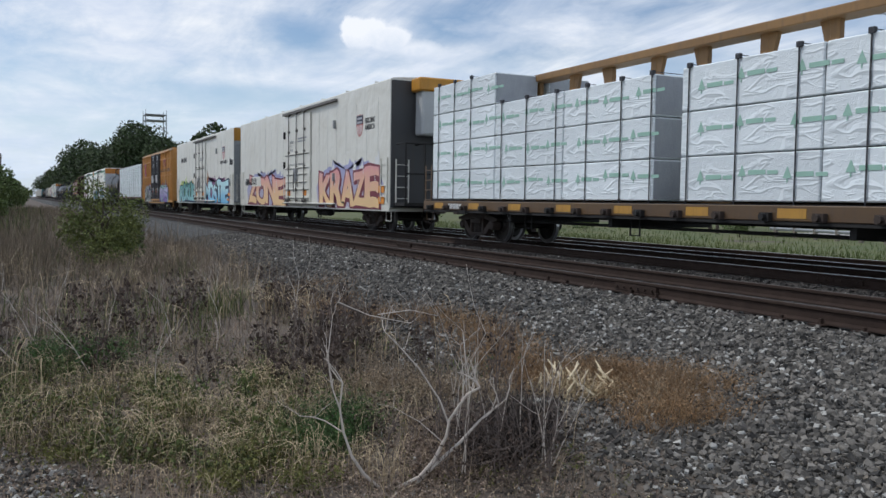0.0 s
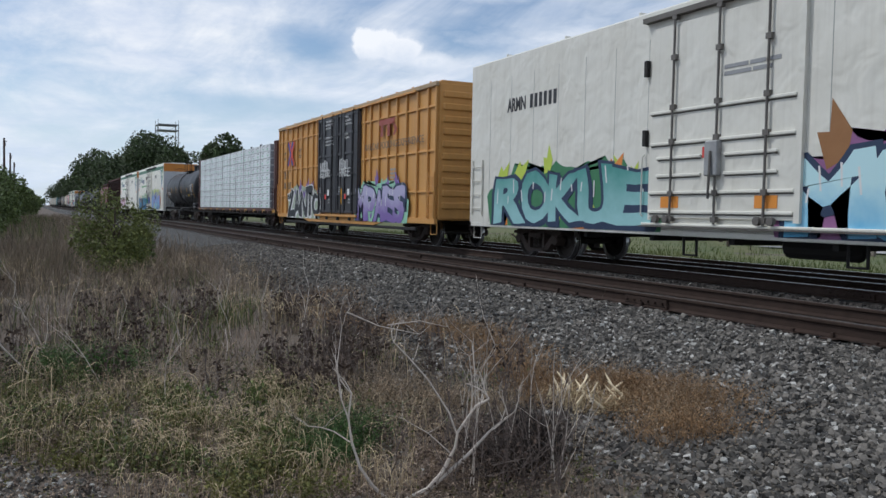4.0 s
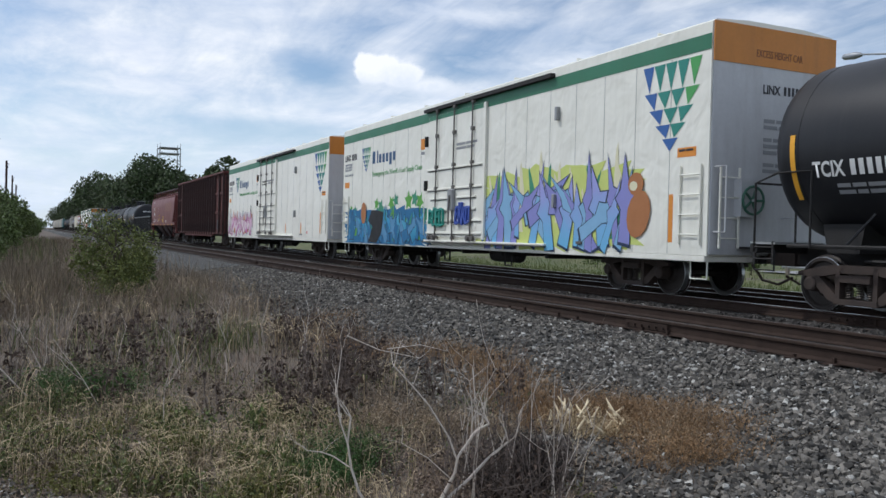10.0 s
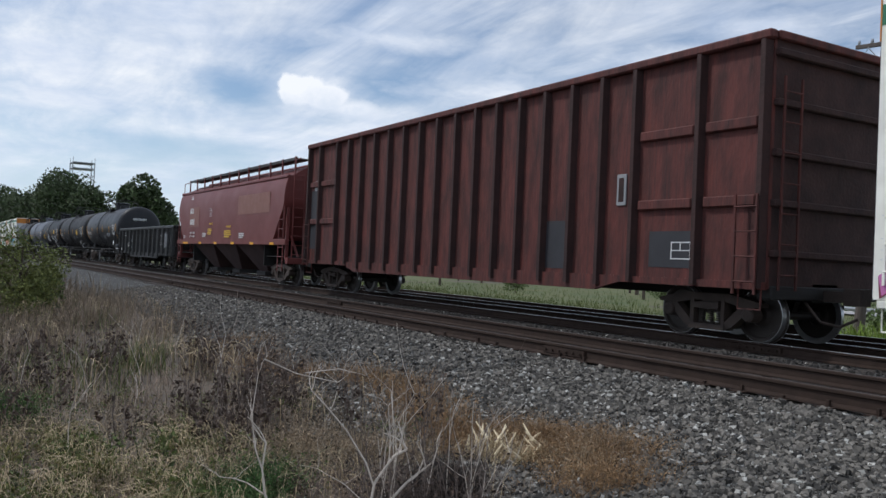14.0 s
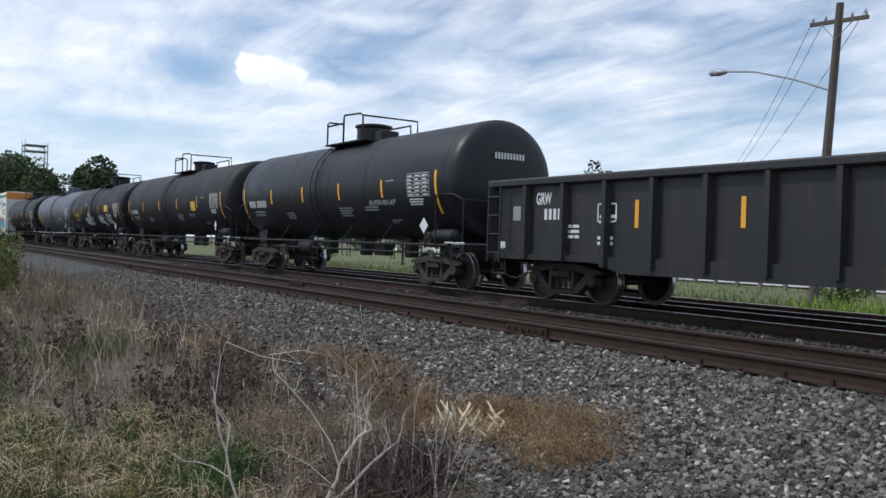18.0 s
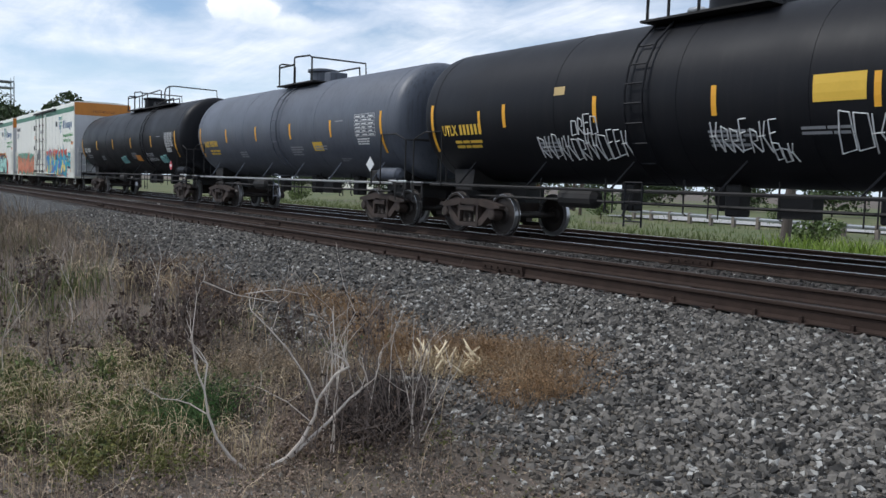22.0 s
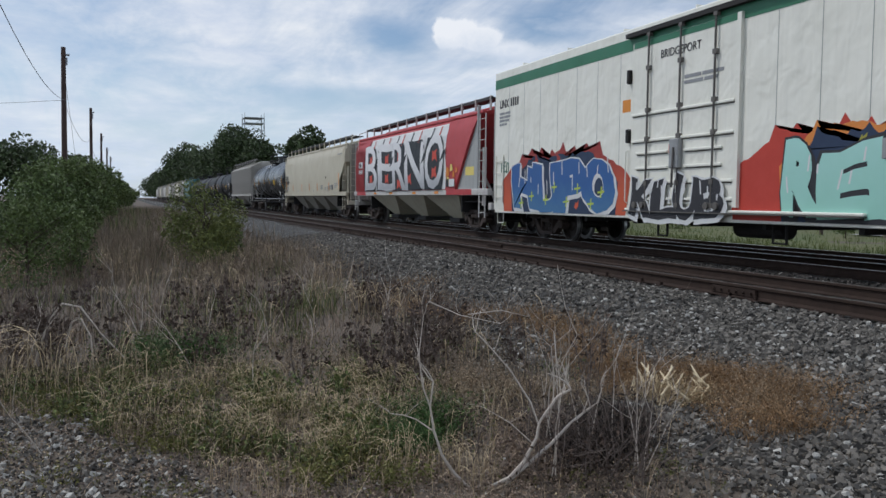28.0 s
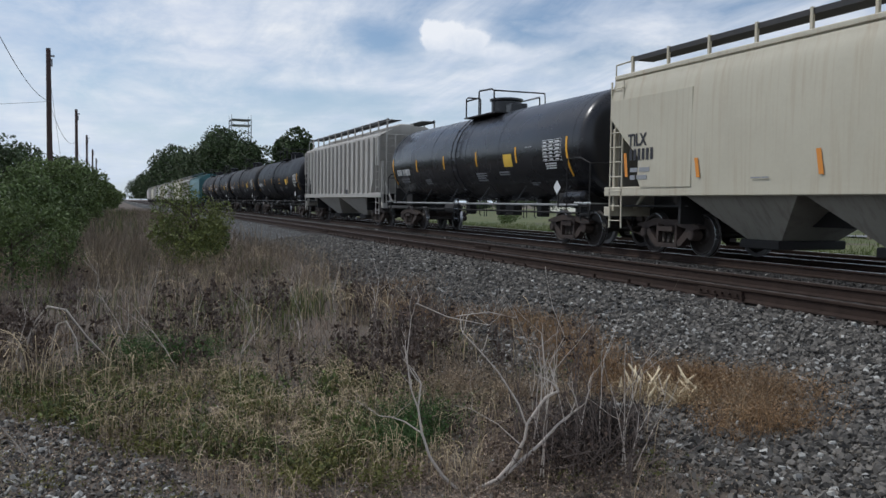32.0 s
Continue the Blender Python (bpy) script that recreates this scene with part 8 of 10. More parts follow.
def scatter(n, x0, x1, y0, y1, keep=None, clump=0.6):
    xs, ys = rng.uniform(x0, x1, n), rng.uniform(y0, y1, n)
    m = max(4, n // 60)
    cx, cy = rng.uniform(x0, x1, m), rng.uniform(y0, y1, m)
    k = rng.integers(0, m, n)
    near = rng.uniform(0, 1, n) < clump
    r = 0.06 + 0.012 * np.abs(cx[k])
    xs = np.where(near, cx[k] + rng.normal(0, 1, n) * r, xs)
    ys = np.where(near, cy[k] + rng.normal(0, 1, n) * r, ys)
    edge = np.array([toe(x) for x in xs])
    ok = ys < edge - 0.1 + rng.normal(0, 0.35, n)
    if keep is not None:
        ok &= keep(xs, ys)
    return xs[ok], ys[ok]


def patchy(xs, ys, f, cut, seed):
    return np.array([noise.noise(Vector((x * f, y * f, seed))) > cut for x, y in zip(xs, ys)])


def gravelly(xs, ys):
    """The open gravel at the path's edge."""
    wob = np.array([0.22 * noise.noise(Vector((x * 1.7, y * 1.7, 8))) for x, y in zip(xs, ys)])
    return (xs > -6.9) & (ys < -0.08 + 0.39 * (xs + 6.3) + wob)


def bare(xs, ys):
    """Stony open spots without plants near the camera."""
    return ~gravelly(xs, ys) & ~((xs > -4.6) & (ys > 3.0))


# dry brown weeds, thinning with distance
def sprigs(name, xs, ys, hs, per, size, mat, label, lean=0.5, z=None):
    """Small leaves set along leaning stems, many stems in one sheet of growth."""
    n = len(xs)
    z0 = soil(xs, ys) if z is None else z
    a = rng.uniform(0, 2 * np.pi, n)
    k = rng.uniform(0.1, 1.0, n) * lean * hs
    t = rng.uniform(0.12, 1.0, (n, per))
    c = np.stack([xs[:, None] + (np.cos(a) * k)[:, None] * t * t, ys[:, None] + (np.sin(a) * k)[:, None] * t * t, z0[:, None] + hs[:, None] * t * (1 - 0.2 * t)], -1)
    c += rng.normal(0, size * 0.8, c.shape)
    v, f = leaves(c.reshape(-1, 3), size, 1.0)
    return stuff_mesh(name, v.tolist(), f.tolist(), mat, label, "weeds")


def curls(name, xs, ys, hs, wid, mat, label, droop=0.8):
    """Fine stalks whose tips bend right over."""
    n = len(xs)
    z0 = soil(xs, ys)
    b = rng.uniform(0, 2 * np.pi, n)
    reach = hs * rng.uniform(0.25, droop, n)
    K = 8
    V = np.zeros((n, K, 2, 3))
    for i in range(K):
        t = i / (K - 1)
        ang = t * t * 2.4
        cx = xs + np.cos(b) * reach * (t ** 3) * 0.9
        cy = ys + np.sin(b) * reach * (t ** 3) * 0.9
        cz = z0 + hs * (t * 1.25 - 0.42 * t ** 5 - 0.1 * t)
        w = wid * (1 - 0.35 * t) * 0.5
        V[:, i, 0] = np.stack([cx, cy, cz], -1)
        V[:, i, 1] = np.stack([cx + np.sin(b) * w * 2, cy - np.cos(b) * w * 2, cz + w * 0.8], -1)
    base = np.arange(n)[:, None] * (K * 2)
    F = np.concatenate([base + np.array([[2 * i, 2 * i + 1, 2 * i + 3, 2 * i + 2]]) for i in range(K - 1)])
    return stuff_mesh(name, V.reshape(-1, 3).tolist(), F.tolist(), mat, label, "grass")


def round_spots(spots, n, spread=1.0, broken=False):
    """Scattered feet round several clump centres (x, y, r)."""
    c = np.array(spots)
    k = rng.integers(0, len(c), n)
    xs = c[k, 0] + rng.normal(0, 0.45, n) * c[k, 2] * spread
    ys = c[k, 1] + rng.normal(0, 0.45, n) * c[k, 2] * spread
    if broken:
        ok = bare(xs, ys) & patchy(xs, ys, 2.4, -0.06, 21)
        return xs[ok], ys[ok]
    return xs, ys


xs, ys = scatter(7000, -10, -3.6, -3.2, 4.4, lambda x, y: bare(x, y) & (rng.uniform(0, 1, len(x)) < 0.75))
blades("dry_grass", xs, ys, rng.uniform(0.10, 0.36, len(xs)), rng.uniform(0.003, 0.007, len(xs)), STRAW, "dry straw-brown grass on the verge", "grass", 1.5)
xs, ys = scatter(17000, -30, -7.5, -5, 6.0)
blades("dry_grass", xs, ys, rng.uniform(0.2, 0.55, len(xs)) * np.clip((-xs) / 14, 0.6, 1.35), rng.uniform(0.006, 0.015, len(xs)), MAUVE, "taller dry straw-brown weeds along the track", "grass", 1.1)
xs, ys = scatter(9000, -26, -7.5, -5, 5.6, lambda x, y: patchy(x, y, 0.5, 0.0, 11))
blades("dry_grass", xs, ys, rng.uniform(0.2, 0.5, len(xs)) * np.clip((-xs) / 14, 0.6, 1.35), rng.uniform(0.006, 0.013, len(xs)), DULLRED, "red-brown dead weeds in patches along the track", "grass", 0.9)
xs, ys = scatter(2600, -22, -7.0, -4, 5.0, lambda x, y: patchy(x, y, 0.6, 0.0, 12))
curls("dry_grass", xs, ys, rng.uniform(0.35, 0.7, len(xs)), 0.007, CREAM, "pale bent stalks among the dry weeds", 1.0)
xs, ys = scatter(22000, -110, -26, -14, 7.2)
blades("dry_grass", xs, ys, rng.uniform(0.35, 0.9, len(xs)), rng.uniform(0.015, 0.035, len(xs)), MAUVE, "distant tall dry weeds along the track", "grass", 0.7)
# matted litter and short dead grass over the soil
xs, ys = scatter(9000, -9, -2.9, -3.2, 4.6, lambda x, y: ~((x > -4.2) & (y > 3.3)) & (bare(x, y) | (rng.uniform(0, 1, len(x)) < 0.15)))
blades("grass_litter", xs, ys, rng.uniform(0.03, 0.12, len(xs)), rng.uniform(0.003, 0.006, len(xs)), STRAW, "matted dead grass litter on the soil", "grass", 2.6)
xs, ys = scatter(9500, -6.8, -2.8, -2.0, 3.4, lambda x, y: bare(x, y) | (rng.uniform(0, 1, len(x)) < 0.25))
sprigs("red_brown_litter", xs, ys, rng.uniform(0.03, 0.13, len(xs)), 6, 0.009, DULLRED, "low red-brown dead sprigs over the soil", 1.2)
xs, ys = scatter(3500, -9.5, -5.5, -3.0, 4.2, lambda x, y: bare(x, y))
sprigs("dead_weeds", xs, ys, rng.uniform(0.10, 0.34, len(xs)), 9, 0.011, MAUVE, "dry brown leafy weeds over the verge", 0.8)
xs, ys = scatter(700, -9.5, -5.0, -2.6, 4.0, lambda x, y: bare(x, y))
sprigs("dark_weeds", xs, ys, rng.uniform(0.12, 0.36, len(xs)), 9, 0.013, DEADLEAF, "dark withered sprigs over the verge", 0.7)
xs, ys = scatter(2200, -8, -4.4, -3.0, 2.6, lambda x, y: bare(x, y))
curls("pale_straw", xs, ys, rng.uniform(0.12, 0.30, len(xs)), 0.0036, CREAM, "pale curled straw tips on the verge", 0.9)
xs, ys = scatter(7000, -30, -17, -7, 0.6)
blades("dry_grass", xs, ys, rng.uniform(0.5, 1.15, len(xs)), rng.uniform(0.008, 0.018, len(xs)), MAUVE, "tall dry brown weeds before the roadside shrubs", "grass", 0.6)
xs, ys = scatter(1700, -12, -5.5, -2.5, 4.0, lambda x, y: bare(x, y) & patchy(x, y, 1.1, 0.0, 33))
sprigs("green_weeds", xs, ys, rng.uniform(0.12, 0.34, len(xs)), 8, 0.014, WEED, "green leafy weeds scattered through the dry verge", 0.7)
xs, ys = scatter(1300, -6.2, -3.0, -1.6, 3.2)
sprigs("yellow_green_weeds", xs, ys, rng.uniform(0.03, 0.10, len(xs)), 7, 0.009, YELLOWGREEN, "tiny yellow-green plants on the gravelly soil", 1.0)
# green weeds in clumps
GREEN_SPOTS = ((-5.85, 0.6, 0.42), (-6.3, 0.95, 0.38), (-6.7, 0.1, 0.5), (-5.35, 0.85, 0.30), (-5.1, 1.3, 0.36), (-5.9, 1.35, 0.4), (-7.3, 0.9, 0.5), (-8.3, 0.2, 0.6), (-7.0, 1.9, 0.45), (-7.8, -0.7, 0.6), (-9.4, 0.8, 0.8), (-6.3, -0.35, 0.35))
xs, ys = round_spots(GREEN_SPOTS, 3600, 1.1, True)
blades("green_grass", xs, ys, rng.uniform(0.12, 0.32, len(xs)), rng.uniform(0.003, 0.006, len(xs)), WEED, "low green weeds in clumps among dry grass", "grass", 0.9)
xs, ys = round_spots(GREEN_SPOTS, 4200, 1.1, True)
sprigs("green_weeds", xs, ys, rng.uniform(0.10, 0.27, len(xs)), 10, 0.011, WEED, "leafy green weeds in clumps over the verge", 0.8)
xs, ys = round_spots(GREEN_SPOTS[:7], 1700, 1.0, True)
sprigs("yellow_green_weeds", xs, ys, rng.uniform(0.08, 0.26, len(xs)), 9, 0.012, YELLOWGREEN, "yellow-green leafy weeds near the bare gravel", 0.8)
xs, ys = round_spots(((-5.05, 1.25, 0.22), (-4.75, 1.0, 0.2), (-4.6, 1.45, 0.2), (-6.9, 1.75, 0.25)), 200)
sprigs("yellow_green_weeds", xs, ys, rng.uniform(0.10, 0.26, len(xs)), 12, 0.012, YELLOWGREEN, "bright yellow-green leafy sprigs", 0.6)
xs, ys = round_spots(GREEN_SPOTS, 2600, 1.2, True)
curls("pale_grass_tips", xs, ys, rng.uniform(0.18, 0.36, len(xs)), 0.0036, CREAM, "pale drooping grass tips over the green weeds", 0.9)
xs, ys = scatter(9000, -34, -9, -7, 3.5, lambda x, y: patchy(x, y, 0.35, 0.05, 2))
blades("green_grass", xs, ys, rng.uniform(0.2, 0.6, len(xs)), rng.uniform(0.008, 0.016, len(xs)), WEED, "green weeds among the dry stalks", "grass", 0.6)
xs, ys = scatter(5000, -90, -30, -14, 1.5, lambda x, y: patchy(x, y, 0.12, 0.0, 3))
blades("green_grass", xs, ys, rng.uniform(0.5, 1.1, len(xs)), rng.uniform(0.02, 0.04, len(xs)), WEED, "distant green weeds", "grass", 0.5)
# russet grass along the toe of the ballast
RUSSET_RUN = ((-11.4, 4.0, 0.5), (-10.7, 4.4, 0.5), (-10.0, 4.8, 0.5), (-9.2, 4.85, 0.55), (-8.5, 4.75, 0.55), (-7.8, 4.5, 0.55), (-7.2, 4.25, 0.5), (-6.7, 4.3, 0.45), (-6.3, 4.1, 0.4), (-12.6, 4.2, 0.7), (-14.5, 4.6, 1.0))
xs, ys = round_spots(RUSSET_RUN, 4200)
blades("russet_grass", xs, ys, rng.uniform(0.10, 0.34, len(xs)), rng.uniform(0.003, 0.007, len(xs)), RUSSET, "russet dry grass at the edge of the ballast", "grass", 1.2)
xs, ys = round_spots(RUSSET_RUN, 900)
sprigs("russet_weeds", xs, ys, rng.uniform(0.06, 0.22, len(xs)), 8, 0.012, RUSSET, "russet leafy sprigs at the edge of the ballast", 1.0)
# grass beyond the tracks
xs = rng.uniform(-14, 2, 3500)
ys = 20.2 + rng.exponential(2.0, 3500)
blades("tall_green_weeds", xs, ys, rng.uniform(0.3, 0.8, 3500), rng.uniform(0.03, 0.07, 3500), surface("bright_green_blade", (0.16, 0.26, 0.03), (0.28, 0.34, 0.07), scale=0.5, fine=3, rough=0.8, bump=0.0, island=0.35), "lush bright green weeds beyond the tracks", "grass", 0.7)
xs = rng.uniform(-75, -4, 16000)
ys = 19.8 + rng.exponential(9, 16000)
blades("field_grass", xs, ys, rng.uniform(0.12, 0.45, 16000), rng.uniform(0.02, 0.05, 16000), surface("field_grass_blade", (0.075, 0.115, 0.026), (0.19, 0.185, 0.075), scale=0.15, fine=3, rough=0.85, bump=0.0, island=0.35), "green and straw field grass beyond the tracks", "grass", 0.6)


# small leaves of low weeds, thick over the verge
def leaf_litter(name, n, x0, x1, y0, y1, zmax, size, mat, label, keep=None):
    xs, ys = scatter(n, x0, x1, y0, y1, keep, 0.75)
    z = soil(xs, ys) + rng.uniform(0, 1, len(xs)) ** 1.6 * zmax
    v, f = leaves(np.stack([xs, ys, z], -1), size, 1.0)
    return stuff_mesh(name, v.tolist(), f.tolist(), mat, label, "weeds")


leaf_litter("dead_weeds", 9000, -9, -3.0, -3.0, 4.4, 0.07, 0.010, STRAW, "dead straw-coloured leaves over the verge", lambda x, y: ~((x > -4.3) & (y > 3.4)))
leaf_litter("pale_litter", 5000, -7.5, -2.8, -2.5, 3.5, 0.10, 0.008, CREAM, "pale bits of straw and leaf among the weeds")
leaf_litter("dark_litter", 7000, -8, -2.8, -3.0, 3.4, 0.04, 0.012, DEADLEAF, "dark withered leaves on the soil")


# tufts
def tuft(name, x, y, r, n, h0, h1, mat, label, heads=0, category="grass tuft", flatten=1.0, wid=0.005):
    a, d = rng.uniform(0, 2 * np.pi, n), r * np.sqrt(rng.uniform(0, 1, n))
    px, py = x + np.cos(a) * d, y + np.sin(a) * d * flatten
    z = soil(px, py)
    hs = rng.uniform(h0, h1, n) * (1.1 - 0.5 * d / r)
    root = tagged(new(name), label, category, "grass tufts")
    root.location = (x, y, float(z.mean()))
    ob = blades("blade_mass", px - x, py - y, hs, np.full(n, wid), mat, "", "", 0.9, z=z - float(z.mean()))
    for k in ("label", "category"):
        if k in ob:
            del ob[k]
    ob.parent = root
    for i in range(heads):
        bx, by = rng.normal(0, r * 0.5), rng.normal(0, r * 0.5)
        hh = rng.uniform(h1 * 0.8, h1 * 1.15)
        bm = rods(0.003, [(bx, by, 0), (bx + 0.01, by, hh * 0.7)], n=4)
        lathe(bm, [(hh * 0.66, 0.003), (hh * 0.78, 0.010), (hh * 0.9, 0.011), (hh, 0.003)], "z", 6, (bx + 0.01, by, 0))
        part("seed_head", bm, CREAM, root)
    return root


def bushy_tuft(name, spots, n, h0, h1, mat, label, leaf=0.010, heads=0):
    """An uneven mound of thin blades and dry sprigs, spread over several feet."""
    x, y = spots[0][0], spots[0][1]
    px, py = round_spots(spots, n)
    z = soil(px, py)
    zm = float(z.mean())
    root = tagged(new(name), label, "grass tuft", "grass tufts")
    root.location = (x, y, zm)
    hs = rng.uniform(h0, h1, n) * np.array([0.95 + 0.7 * noise.noise(Vector((a * 6, b * 6, 4))) for a, b in zip(px, py)])
    obs = [blades("blade_mass", px - x, py - y, hs, np.full(n, 0.004), mat, "", "", 1.5, z=z - zm),
           sprigs("dry_leaf_mass", (px - x)[::2], (py - y)[::2], hs[::2] * 0.8, 7, leaf, mat, "", 1.3, z=(z - zm)[::2])]
    for ob in obs:
        for k in ("label", "category"):
            if k in ob:
                del ob[k]
        ob.parent = root
    c = np.array(spots)
    for i in range(heads):
        k = c[i % len(c)]
        bx, by = k[0] - x + rng.normal(0, k[2] * 0.45), k[1] - y + rng.normal(0, k[2] * 0.45)
        hh = rng.uniform(h1 * 0.35, h1 * 0.95)
        dx, dy = rng.normal(0, 0.06), rng.normal(0, 0.06)
        bm = rods(0.0025, [(bx, by, 0), (bx + dx * 0.5, by + dy * 0.5, hh * 0.7)], n=4)
        q = Vector((bx + dx * 0.5, by + dy * 0.5, hh * 0.68))
        tip = q + Vector((dx * 1.2, dy * 1.2, rng.uniform(0.07, 0.13)))
        rod(bm, [q, q.lerp(tip, 0.35), q.lerp(tip, 0.75), tip], 0.014, 6, 0.3)
        part("seed_head", bm, PLUME, root)
    return root


bushy_tuft("russet_tuft", ((-5.25, 4.6, 0.34), (-5.0, 4.35, 0.30), (-5.5, 4.95, 0.30), (-4.75, 4.1, 0.35), (-5.45, 4.45, 0.4), (-5.2, 5.0, 0.4), (-4.7, 4.5, 0.3)), 1500, 0.06, 0.40, RUSSET, "russet-brown dry grass tuft beside the ballast")
bushy_tuft("russet_tuft", ((-6.3, 4.55, 0.4), (-6.0, 4.7, 0.3), (-5.8, 4.75, 0.3)), 1300, 0.10, 0.32, RUSSET, "russet-brown dry grass tuft beside the ballast")
bushy_tuft("straw_tuft", ((-5.3, 4.75, 0.36), (-5.6, 4.85, 0.3), (-5.1, 4.4, 0.25), (-6.2, 4.6, 0.35)), 650, 0.12, 0.40, STRAW, "tan dry grass stalks among the russet tuft")
bushy_tuft("cream_tuft", ((-5.85, 4.2, 0.24), (-5.7, 4.32, 0.2), (-6.05, 4.12, 0.2)), 800, 0.10, 0.28, CREAM, "pale cream dry grass tuft with plume seed heads", 0.010, 20)
bushy_tuft("straw_tuft", ((-6.4, 3.0, 0.35), (-6.2, 3.4, 0.3), (-6.7, 2.7, 0.3)), 1000, 0.15, 0.36, STRAW, "pale straw tuft behind the dead shrub")
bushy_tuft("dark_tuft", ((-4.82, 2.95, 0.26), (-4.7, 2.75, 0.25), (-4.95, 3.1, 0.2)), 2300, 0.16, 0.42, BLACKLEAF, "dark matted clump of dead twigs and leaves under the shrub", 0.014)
bushy_tuft("dull_tuft", ((-5.0, 2.5, 0.35), (-5.3, 2.8, 0.35), (-4.6, 2.3, 0.25)), 1000, 0.08, 0.26, DULLRED, "red-brown dead growth inside the shrub")
bushy_tuft("green_tuft", ((-5.45, 1.85, 0.26), (-5.6, 2.0, 0.24), (-5.25, 1.75, 0.2)), 1300, 0.16, 0.38, LUSH, "deep green feathery weed clump beside the dead shrub", 0.011)
bushy_tuft("green_tuft", ((-8.9, 0.3, 0.5), (-8.6, 0.6, 0.4)), 1300, 0.2, 0.42, LUSH, "deep green weed clump in dry grass", 0.014)


# ---- dead shrub with bleached branches ----
def limb(bm, p, d, length, r, depth, rnd, bend=0.25, split=3):
    pts, q, v = [Vector(p)], Vector(p), Vector(d).normalized()
    steps_n = 5
    for i in range(steps_n):
        v = (v + Vector((rnd.uniform(-bend, bend), rnd.uniform(-bend, bend), rnd.uniform(-bend * 0.5, bend)))).normalized()
        q = q + v * length / steps_n
        pts.append(q.copy())
    rod(bm, pts, r, 5, 0.45)
    if depth > 0:
        for i in range(split):
            k = rnd.randint(2, steps_n)
            w = (v + Vector((rnd.uniform(-1, 1), rnd.uniform(-1, 1), rnd.uniform(-0.3, 0.8)))).normalized()
            limb(bm, pts[k], w, length * rnd.uniform(0.4, 0.7), r * 0.5, depth - 1, rnd, bend, split)
    return pts


def dead_shrub():
    root = tagged(new("dead_shrub"), "leafless dead shrub with bleached pale branches", "shrub")
    z = ground_z(-4.45, 1.95)
    root.location = (-4.45, 1.95, z)
    rnd = random.Random(12)
    right = Vector((0.45, 0.89, 0))                 # across the view
    away = Vector((-0.89, 0.45, 0))

    def P(a, b, c):
        return right * a + away * b + Vector((0, 0, c))

    # main pale branches: a forked one to each side and a long bowed one
    for k, (chain, r) in enumerate((([P(0.0, 0, 0.0), P(0.12, 0.0, 0.06), P(0.21, 0.02, 0.15), P(0.27, 0.03, 0.30), P(0.29, 0.03, 0.39), P(0.40, 0.05, 0.54), P(0.47, 0.06, 0.58)], 0.019),
                                    ([P(0.285, 0.03, 0.37), P(0.24, 0.04, 0.50), P(0.12, 0.06, 0.68), P(0.0, 0.08, 0.80), P(-0.09, 0.1, 0.90)], 0.009),
                                    ([P(-0.11, 0.0, 0.0), P(-0.20, 0.02, 0.07), P(-0.28, 0.03, 0.17), P(-0.33, 0.04, 0.31), P(-0.35, 0.04, 0.46), P(-0.335, 0.05, 0.6)], 0.0165),
                                    ([P(-0.345, 0.04, 0.44), P(-0.40, 0.05, 0.58), P(-0.42, 0.06, 0.75), P(-0.40, 0.08, 0.98)], 0.007),
                                    ([P(-0.34, 0.04, 0.31), P(-0.43, 0.05, 0.37), P(-0.50, 0.05, 0.39), P(-0.58, 0.05, 0.40)], 0.0065),
                                    ([P(0.10, 0.0, 0.02), P(0.22, 0.02, 0.13), P(0.36, 0.03, 0.27), P(0.48, 0.04, 0.40), P(0.58, 0.05, 0.48)], 0.017),
                                    ([P(0.24, 0.02, 0.27), P(0.12, 0.03, 0.38), P(-0.04, 0.04, 0.46)], 0.005),
                                    ([P(0.37, 0.1, 0.48), P(0.37, 0.1, 0.65), P(0.355, 0.1, 0.82)], 0.006),
                                    ([P(-0.38, 0.2, 1.05), P(-0.2, 0.25, 0.97), P(0.05, 0.3, 0.92)], 0.006),
                                    ([P(-0.15, 0.25, 0.98), P(0.05, 0.3, 1.0), P(0.22, 0.3, 0.96)], 0.0045))):
        r *= 0.75
        bm = rod(bmesh.new(), chain, r, 6, 0.45)
        for i in range(3):
            q = chain[-1 - i % 2]
            limb(bm, q, P(rnd.uniform(-1, 1), rnd.uniform(-0.6, 0.6), rnd.uniform(0.1, 0.9)), 0.18, r * 0.35, 1, rnd, 0.4, 2)
        for v in bm.verts:
            v.co += 0.012 * noise.noise_vector(v.co * 9.0)
        part("pale_branch", bm, TWIG, root, "bleached pale branch", smooth=True)
    # upright stalks
    for i in range(26):
        a = rnd.uniform(0.2, 0.95)
        bm = bmesh.new()
        limb(bm, P(a, rnd.uniform(0.1, 0.6), 0.05), P(rnd.uniform(-0.25, 0.25), 0, 1), rnd.uniform(0.5, 0.9), 0.0042, 1, rnd, 0.2, 2)
        part("stalk", bm, GREYTWIG if i % 2 else TWIG, root, smooth=True)
    # tangle of fine grey twigs
    bm = bmesh.new()
    for i in range(110):
        a, b = rnd.gauss(0.55, 0.27), rnd.uniform(-0.2, 0.75)
        limb(bm, P(a, b, rnd.uniform(0.0, 0.25)), P(rnd.uniform(-1, 1), rnd.uniform(-0.6, 0.6), rnd.uniform(0.2, 1.3)), rnd.uniform(0.15, 0.42), 0.0032, 1, rnd, 0.4, 2)
    part("twig_tangle", bm, GREYTWIG, root, "tangle of fine grey-brown twigs")["kind"] = "stuff"
    c = np.array([P(rnd.gauss(0.55, 0.26), rnd.uniform(-0.1, 0.7), abs(rnd.gauss(0.12, 0.16))) for i in range(1300)])
    v, f = leaves(c, 0.014)
    me = bpy.data.meshes.new("withered_leaves")
